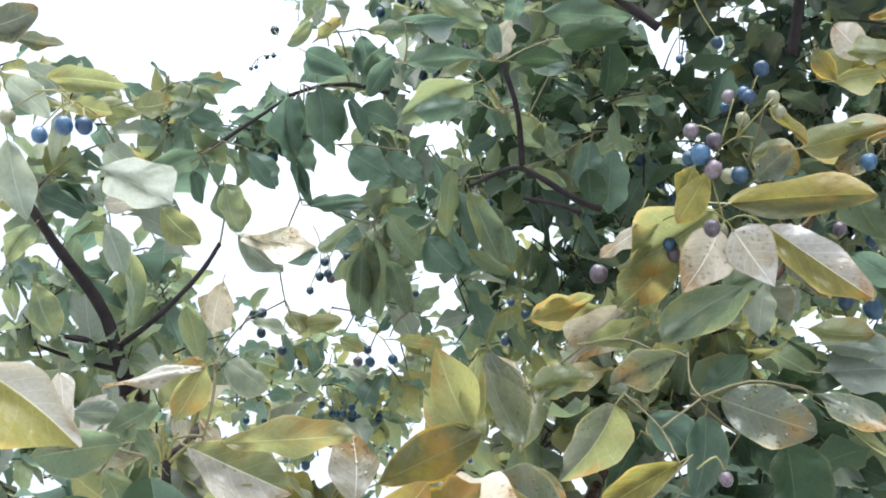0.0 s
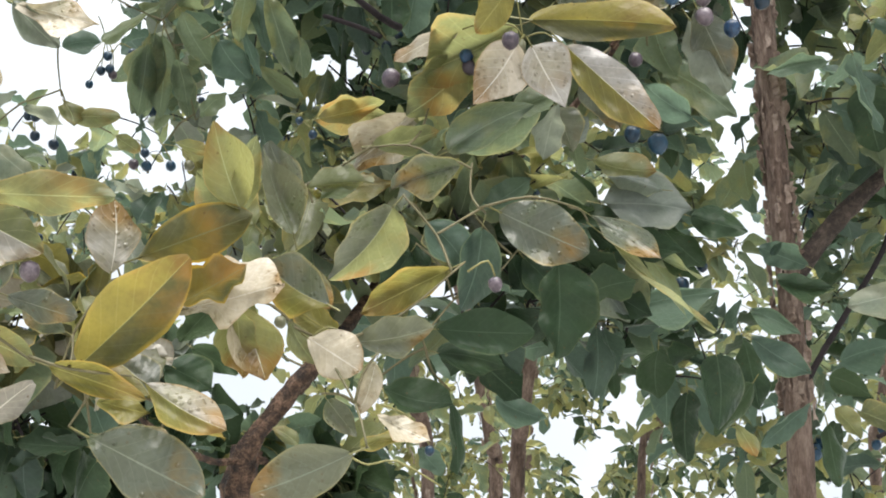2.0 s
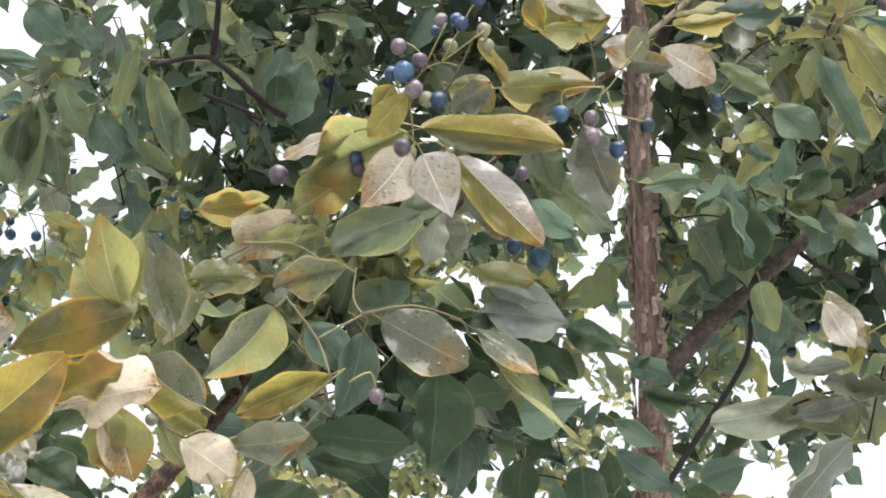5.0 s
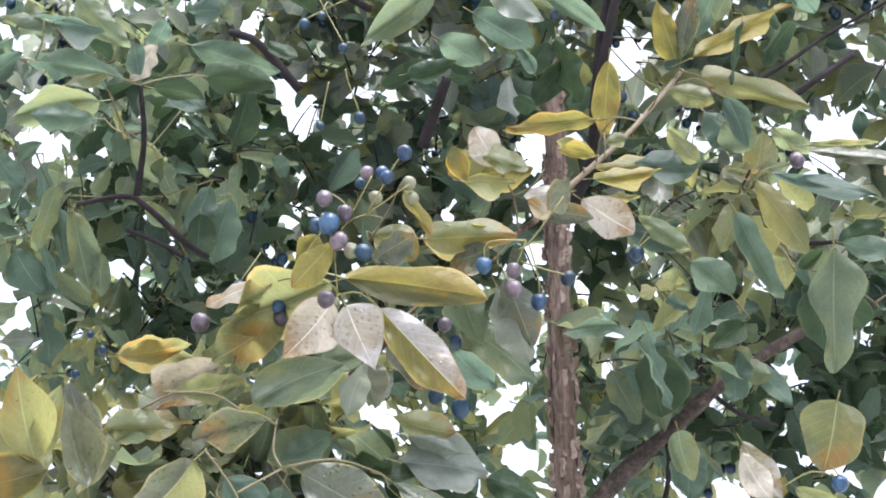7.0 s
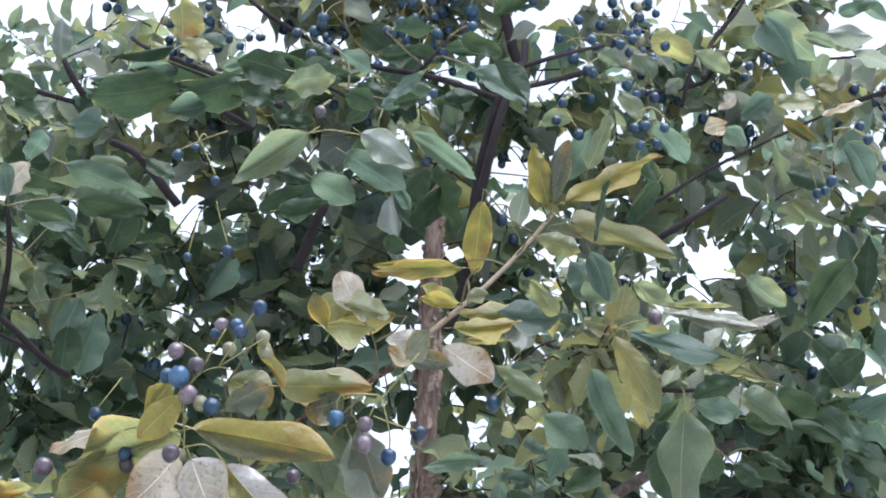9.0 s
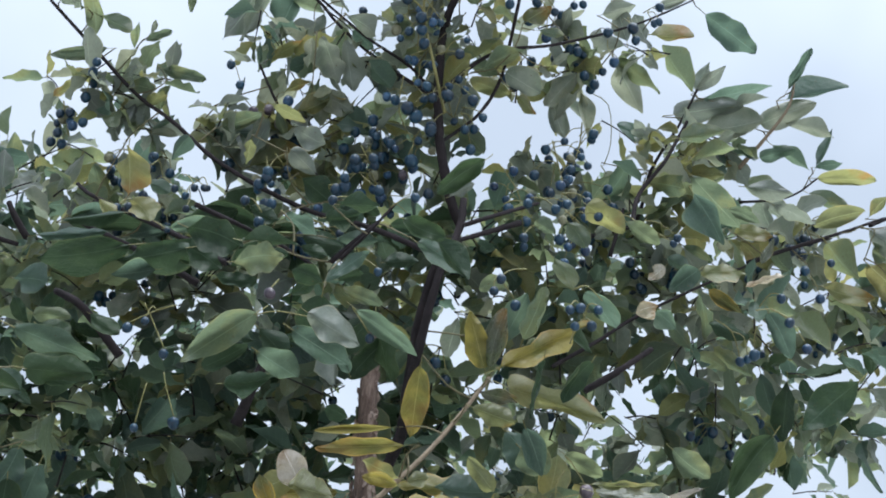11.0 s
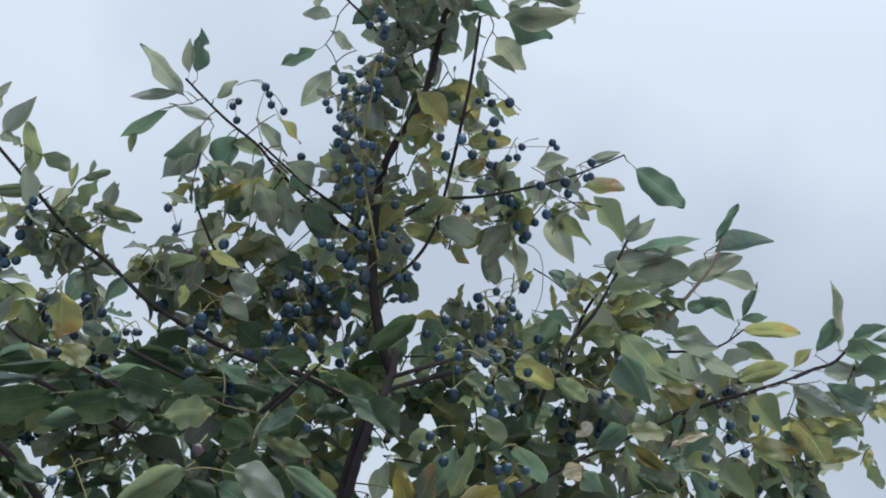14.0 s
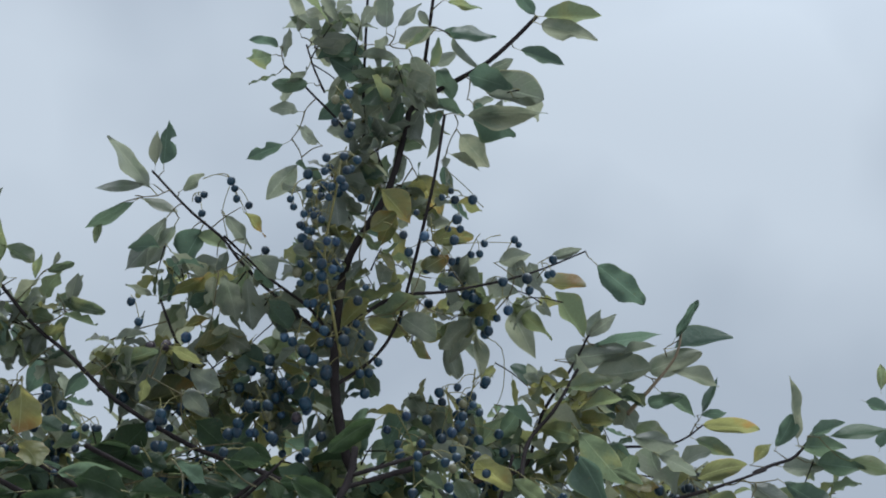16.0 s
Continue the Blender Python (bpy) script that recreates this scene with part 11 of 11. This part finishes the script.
foliage(main_tree, (0.040, 1.094, 2.696), (0.167, 1.080, 2.667), 0.028, 25, 207, 0.052, "gssos", .1, deep=1.6)

panicle(main_tree, (0.266, 0.852, 2.852), (0.265, 0.906, 2.795), 0.022, 9, 208)
panicle(main_tree, (0.251, 0.905, 2.831), (0.263, 0.959, 2.771), 0.021, 11, 209)
panicle(main_tree, (0.281, 0.922, 2.772), (0.284, 0.978, 2.712), 0.027, 9, 210)
panicle(main_tree, (0.265, 0.969, 2.699), (0.296, 1.013, 2.641), 0.028, 8, 211)
panicle(main_tree, (0.330, 0.941, 2.706), (0.330, 0.987, 2.656), 0.025, 8, 212)
panicle(main_tree, (0.465, 0.969, 2.689), (0.466, 1.004, 2.651), 0.025, 7, 213)
panicle(main_tree, (0.376, 0.882, 2.812), (0.406, 0.907, 2.776), 0.025, 9, 214)
panicle(main_tree, (0.241, 0.829, 2.915), (0.265, 0.856, 2.878), 0.021, 8, 215)
panicle(main_tree, (0.236, 1.022, 2.638), (0.261, 1.048, 2.600), 0.024, 6, 216)
panicle(main_tree, (0.384, 0.989, 2.621), (0.414, 1.011, 2.585), 0.024, 7, 217)
panicle(main_tree, (-0.077, 1.095, 2.671), (-0.065, 1.116, 2.642), 0.021, 6, 218)
panicle(main_tree, (0.252, 1.047, 2.644), (0.276, 1.069, 2.607), 0.026, 8, 219)
panicle(main_tree, (0.429, 0.962, 2.650), (0.458, 0.993, 2.600), 0.027, 8, 220)
panicle(main_tree, (0.150, 1.059, 2.633), (0.183, 1.074, 2.602), 0.022, 6, 221)
panicle(main_tree, (-0.002, 1.102, 2.635), (0.014, 1.124, 2.602), 0.021, 5, 222)
panicle(main_tree, (0.197, 1.052, 2.554), (0.233, 1.062, 2.542), 0.024, 8, 223)
panicle(main_tree, (0.445, 0.968, 2.568), (0.469, 0.977, 2.549), 0.024, 8, 224)
foliage(main_tree, (-0.240, 1.500, 2.746), (0.298, 1.500, 2.866), 0.085, 130, 260, 0.058, "ggddn", 0, deep=2.2)
foliage(main_tree, (0.331, 1.500, 2.863), (0.938, 1.500, 2.977), 0.085, 90, 261, 0.058, "ggddn", 0, deep=2.2)
foliage(main_tree, (-0.207, 1.500, 2.592), (0.309, 1.500, 2.696), 0.085, 130, 262, 0.058, "gddnn", 0, deep=2.2)
foliage(main_tree, (0.341, 1.500, 2.692), (0.920, 1.500, 2.789), 0.085, 90, 263, 0.058, "gddnn", 0, deep=2.2)
foliage(main_tree, (-0.172, 1.500, 2.427), (0.322, 1.500, 2.515), 0.085, 130, 264, 0.058, "ddnng", 0, deep=2.2)
foliage(main_tree, (0.351, 1.500, 2.511), (0.901, 1.500, 2.591), 0.085, 90, 265, 0.058, "ddnng", 0, deep=2.2)
foliage(main_tree, (0.023, 1.150, 2.561), (0.236, 1.150, 2.619), 0.050, 60, 266, 0.055, "ggndd", 0.15, deep=1.3)
foliage(main_tree, (0.242, 1.120, 2.614), (0.467, 1.120, 2.649), 0.050, 60, 267, 0.055, "ggndd", 0.15, deep=1.3)
foliage(main_tree, (0.706, 1.250, 2.464), (0.984, 1.250, 2.560), 0.050, 70, 270, 0.056, "gggdns", 0.1, deep=1.6)
foliage(main_tree, (0.674, 1.363, 2.254), (0.752, 1.390, 2.214), 0.039, 42, 225, 0.057, "gggd", 0, deep=2.2)
foliage(main_tree, (0.207, 1.587, 2.378), (0.418, 1.570, 2.383), 0.041, 42, 226, 0.057, "ggdo", 0, deep=2.2)
foliage(main_tree, (-0.287, 1.247, 2.570), (-0.165, 1.265, 2.491), 0.037, 42, 227, 0.057, "gggds", .1, deep=2.2)
foliage(main_tree, (0.732, 1.347, 2.296), (0.881, 1.340, 2.284), 0.040, 44, 228, 0.057, "ggdd", 0, deep=2.2)
foliage(main_tree, (-0.227, 1.333, 2.632), (-0.094, 1.342, 2.570), 0.046, 39, 229, 0.057, "ggsss", .1, deep=2.2)

foliage(far_2, (-0.415, 2.530, 2.254), (0.230, 2.562, 2.277), 0.119, 330, 230, 0.041, "ggoon", 0, deep=2.6)
foliage(far_2, (-0.442, 2.586, 2.090), (0.184, 2.632, 2.072), 0.097, 330, 231, 0.041, "ggoon", 0, deep=2.6)

foliage(far_3, (0.227, 2.529, 2.368), (0.784, 2.554, 2.397), 0.140, 255, 232, 0.041, "ggoon", 0, deep=2.6)
foliage(far_3, (0.235, 2.609, 2.145), (0.793, 2.648, 2.133), 0.129, 390, 233, 0.041, "ggoon", 0, deep=2.6)

foliage(far_5, (-1.010, 2.356, 2.495), (-0.581, 2.405, 2.490), 0.129, 195, 234, 0.041, "gggoo", .05, deep=2.6)

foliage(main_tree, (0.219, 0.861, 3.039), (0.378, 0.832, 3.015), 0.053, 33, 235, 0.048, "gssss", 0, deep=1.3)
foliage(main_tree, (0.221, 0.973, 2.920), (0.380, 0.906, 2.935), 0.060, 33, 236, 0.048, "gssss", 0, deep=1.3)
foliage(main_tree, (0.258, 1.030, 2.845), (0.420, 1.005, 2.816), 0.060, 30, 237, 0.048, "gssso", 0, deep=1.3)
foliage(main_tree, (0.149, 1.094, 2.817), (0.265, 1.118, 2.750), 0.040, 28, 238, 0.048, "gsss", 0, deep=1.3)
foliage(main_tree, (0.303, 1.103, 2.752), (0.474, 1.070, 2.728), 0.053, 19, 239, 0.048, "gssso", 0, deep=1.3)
foliage(main_tree, (0.299, 1.209, 2.673), (0.569, 1.124, 2.667), 0.040, 44, 240, 0.050, "ggddo", 0, deep=1.3)
foliage(main_tree, (0.542, 1.060, 2.790), (0.659, 1.075, 2.733), 0.031, 22, 241, 0.050, "gsso", 0, deep=1.3)
foliage(main_tree, (0.543, 1.137, 2.622), (0.754, 1.041, 2.663), 0.040, 39, 242, 0.050, "gsso", .1, deep=1.6)
foliage(main_tree, (0.773, 1.086, 2.601), (0.943, 1.038, 2.599), 0.040, 39, 243, 0.050, "ggdo", .1, deep=1.6)
foliage(main_tree, (0.072, 1.294, 2.600), (0.521, 1.170, 2.589), 0.060, 33, 244, 0.052, "gsdso", .1, deep=1.6)
foliage(main_tree, (-0.372, 1.623, 2.741), (0.229, 1.610, 2.608), 0.118, 144, 245, 0.049, "gggss", .05, deep=2.2)
foliage(main_tree, (0.230, 1.612, 2.600), (0.792, 1.541, 2.639), 0.102, 90, 246, 0.049, "gggss", .05, deep=2.2)
foliage(main_tree, (-0.348, 1.719, 2.572), (0.196, 1.677, 2.422), 0.102, 132, 247, 0.049, "ggddo", .05, deep=2.2)
foliage(main_tree, (-0.323, 1.824, 2.380), (0.305, 1.756, 2.355), 0.094, 156, 248, 0.049, "ggdoo", .1, deep=2.2)
foliage(main_tree, (0.356, 1.664, 2.423), (0.875, 1.592, 2.469), 0.102, 144, 249, 0.049, "ggddo", .05, deep=2.2)
foliage(main_tree, (0.422, 1.739, 2.361), (0.905, 1.678, 2.377), 0.094, 156, 250, 0.049, "ggdoo", .05, deep=2.2)
foliage(main_tree, (-0.271, 1.565, 2.742), (0.310, 1.489, 2.734), 0.107, 112, 251, 0.049, "ggdds", .1, deep=2.2)

# low leaves behind the front stem, their shade painted in with tone n
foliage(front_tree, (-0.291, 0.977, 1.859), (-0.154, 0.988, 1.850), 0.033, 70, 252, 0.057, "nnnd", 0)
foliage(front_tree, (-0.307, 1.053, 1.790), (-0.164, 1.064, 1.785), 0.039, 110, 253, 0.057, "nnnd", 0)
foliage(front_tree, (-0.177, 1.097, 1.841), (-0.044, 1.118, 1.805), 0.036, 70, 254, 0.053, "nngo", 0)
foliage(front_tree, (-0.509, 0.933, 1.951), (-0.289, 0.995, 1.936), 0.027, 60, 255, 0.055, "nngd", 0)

leaf(front_tree, (-0.098, 0.672, 1.765), (-0.060, 0.683, 1.746), 0.33, -34, "y", 21)
leaf(front_tree, (-0.124, 0.674, 1.762), (-0.098, 0.678, 1.757), 0.33, -49, "y", 11)
leaf(front_tree, (-0.061, 0.680, 1.816), (-0.058, 0.700, 1.782), 0.53, -4, "o", 13)
leaf(front_tree, (-0.138, 0.717, 1.804), (-0.099, 0.718, 1.797), 0.44, -48, "p", 12)
leaf(front_tree, (-0.115, 0.696, 1.803), (-0.096, 0.695, 1.812), 0.51, -39, "p", 10)
leaf(front_tree, (-0.077, 0.708, 1.827), (-0.099, 0.723, 1.808), 0.47, 65, "n", 1)
leaf(front_tree, (-0.113, 0.740, 1.799), (-0.084, 0.742, 1.786), 0.59, -62, "n", 9)
leaf(front_tree, (-0.111, 0.794, 1.825), (-0.083, 0.797, 1.810), 0.59, -60, "n", 21)
leaf(front_tree, (0.024, 0.805, 1.912), (0.043, 0.805, 1.888), 0.59, -61, "m", 19)
leaf(front_tree, (0.103, 0.779, 1.982), (0.095, 0.799, 1.953), 0.41, 41, "s", 17)
leaf(front_tree, (0.058, 0.780, 1.980), (0.039, 0.782, 1.949), 0.41, 90, "d", 2)
leaf(front_tree, (0.074, 0.782, 1.976), (0.106, 0.771, 1.986), 0.33, -39, "g", 9)
leaf(front_tree, (0.187, 0.782, 1.974), (0.154, 0.770, 1.993), 0.33, 74, "d", 9)
leaf(front_tree, (0.133, 0.837, 1.940), (0.192, 0.844, 1.939), 0.33, -38, "s", 9)
leaf(front_tree, (0.172, 0.834, 1.949), (0.132, 0.839, 1.960), 0.28, -81, "s", 19)
leaf(front_tree, (0.172, 0.860, 1.936), (0.203, 0.880, 1.913), 0.59, -31, "n", 20)
leaf(front_tree, (0.137, 0.874, 1.898), (0.168, 0.878, 1.878), 0.47, -49, "n", 11)
leaf(front_tree, (0.125, 0.872, 1.905), (0.153, 0.874, 1.872), 0.47, -53, "s", 5)
leaf(front_tree, (-0.032, 0.734, 1.756), (-0.046, 0.730, 1.764), 0.59, -83, "o", 10)
leaf(front_tree, (0.001, 0.735, 1.756), (0.028, 0.736, 1.764), 0.28, -58, "y", 18)
leaf(front_tree, (0.024, 0.833, 1.777), (0.039, 0.834, 1.761), 0.47, -62, "d", 1)

bough = rod("branch", front_tree, [(-0.082, 0.833, 1.720), (-0.081, 0.822, 1.748), (-0.079, 0.825, 1.771)], 0.0120, 0.0087, ROUGH)
leaf(bough, (0.102, 0.764, 2.045), (0.127, 0.752, 2.060), 0.59, -35, "m", 13)
leaf(bough, (0.136, 0.779, 2.073), (0.195, 0.776, 2.081), 0.37, -43, "o", 18)
leaf(bough, (0.162, 0.783, 2.122), (0.149, 0.772, 2.143), 0.51, 46, "q", 3)
leaf(bough, (0.171, 0.782, 2.143), (0.205, 0.788, 2.142), 0.30, -33, "o", 1)
leaf(bough, (0.159, 0.792, 2.128), (0.196, 0.792, 2.131), 0.30, -35, "o", 5)
leaf(bough, (0.251, 0.788, 2.158), (0.225, 0.791, 2.162), 0.46, 68, "y", 20)
leaf(bough, (0.254, 0.804, 2.149), (0.302, 0.801, 2.161), 0.20, -42, "y", 12)
leaf(bough, (0.224, 0.803, 2.116), (0.207, 0.806, 2.128), 0.51, 76, "p", 9)
leaf(bough, (0.233, 0.789, 2.139), (0.219, 0.795, 2.114), 0.43, 84, "m", 3)
leaf(bough, (0.252, 0.758, 2.148), (0.266, 0.755, 2.153), 0.53, -39, "o", 7)
leaf(bough, (0.161, 0.795, 2.061), (0.176, 0.796, 2.076), 0.74, -58, "m", 10)
leaf(bough, (0.067, 0.744, 2.048), (0.056, 0.749, 2.023), 0.56, 63, "y", 12)
leaf(bough, (-0.048, 0.796, 1.978), (-0.004, 0.785, 1.986), 0.36, -49, "o", 8)
leaf(bough, (0.012, 0.808, 1.986), (-0.031, 0.836, 1.961), 0.25, 77, "p", 16)
leaf(bough, (0.041, 0.790, 2.012), (0.009, 0.802, 1.985), 0.47, 72, "o", 19)
leaf(bough, (-0.085, 0.848, 1.976), (-0.069, 0.870, 1.939), 0.47, -28, "p", 15)
leaf(bough, (-0.067, 0.879, 1.958), (-0.004, 0.869, 1.965), 0.20, -49, "y", 15)
leaf(bough, (0.037, 0.849, 1.989), (0.088, 0.839, 1.999), 0.43, -47, "d", 1)
leaf(bough, (0.105, 0.845, 1.983), (0.125, 0.840, 2.003), 0.53, -47, "s", 17)
leaf(bough, (0.128, 0.847, 1.975), (0.169, 0.841, 1.965), 0.43, -51, "o", 2)
leaf(bough, (0.349, 0.804, 2.170), (0.377, 0.811, 2.173), 0.43, -38, "o", 13)
leaf(bough, (0.329, 0.805, 2.173), (0.306, 0.797, 2.194), 0.43, 63, "o", 18)

foliage(main_tree, (-0.072, 1.278, 2.478), (0.202, 1.216, 2.461), 0.056, 61, 256, 0.058, "dddgn", 0, deep=2.2)
foliage(main_tree, (0.202, 1.216, 2.461), (0.392, 1.174, 2.450), 0.044, 33, 257, 0.058, "dddgn", 0, deep=2.2)
foliage(main_tree, (0.521, 1.096, 2.508), (0.796, 1.035, 2.492), 0.050, 33, 258, 0.058, "ddgnn", 0, deep=2.2)

foliage(main_tree, (0.460, 1.900, 1.950), (0.780, 1.950, 2.300), 0.130, 110, 259, 0.056, "nddgo", 0)
foliage(main_tree, (0.300, 2.000, 1.900), (0.620, 2.100, 2.000), 0.100, 80, 260, 0.056, "nddgo", 0)
foliage(main_tree, (0.950, 1.350, 2.150), (1.249, 1.604, 2.448), 0.220, 160, 261, 0.06, "ggdds", .05)
foliage(main_tree, (0.944, 1.557, 2.549), (1.091, 1.814, 2.801), 0.180, 110, 262, 0.06, "ggdds", .05)

foliage(side_tree, (-0.750, 1.200, 1.900), (-0.550, 1.350, 2.300), 0.200, 160, 263, 0.06, "ggdds", .05)
foliage(side_tree, (-0.600, 1.600, 2.100), (-0.350, 1.800, 2.400), 0.200, 160, 264, 0.06, "ggdds", .05)

foliage(main_tree, (0.274, 1.401, 2.576), (0.609, 1.353, 2.598), 0.077, 30, 265, 0.053, "gggss", .05, deep=2.2)
foliage(main_tree, (0.295, 1.443, 2.443), (0.793, 1.365, 2.497), 0.070, 66, 266, 0.053, "ggdss", .05, deep=2.2)
foliage(main_tree, (0.400, 1.780, 1.950), (0.500, 1.721, 2.399), 0.070, 90, 267, 0.056, "nddg", 0)
foliage(main_tree, (0.440, 1.950, 1.950), (0.560, 1.900, 2.435), 0.080, 90, 268, 0.052, "nddg", 0)
foliage(main_tree, (0.260, 1.750, 2.000), (0.300, 1.679, 2.356), 0.050, 40, 269, 0.052, "ddgo", 0)

foliage(main_tree, (0.493, 1.205, 2.544), (0.737, 1.138, 2.545), 0.040, 50, 270, 0.054, "ggdd", 0, deep=2.2)
foliage(main_tree, (0.033, 1.343, 2.439), (0.374, 1.246, 2.446), 0.039, 44, 271, 0.056, "nddg", 0, deep=2.2)
foliage(main_tree, (-0.307, 1.523, 2.501), (-0.193, 1.529, 2.402), 0.042, 36, 272, 0.055, "ggdd", 0, deep=2.2)
foliage(main_tree, (0.091, 1.620, 2.247), (0.358, 1.592, 2.245), 0.028, 30, 273, 0.053, "gddo", 0, deep=2.2)
foliage(main_tree, (-0.345, 1.500, 2.772), (-0.081, 1.500, 2.841), 0.090, 70, 274, 0.055, "gggdds", .1, deep=2.2)
foliage(main_tree, (-0.266, 1.450, 2.631), (-0.150, 1.450, 2.600), 0.080, 50, 275, 0.055, "gggdds", .1, deep=2.2)
# leaves deep under the crown, darkened by tone n in place of shade
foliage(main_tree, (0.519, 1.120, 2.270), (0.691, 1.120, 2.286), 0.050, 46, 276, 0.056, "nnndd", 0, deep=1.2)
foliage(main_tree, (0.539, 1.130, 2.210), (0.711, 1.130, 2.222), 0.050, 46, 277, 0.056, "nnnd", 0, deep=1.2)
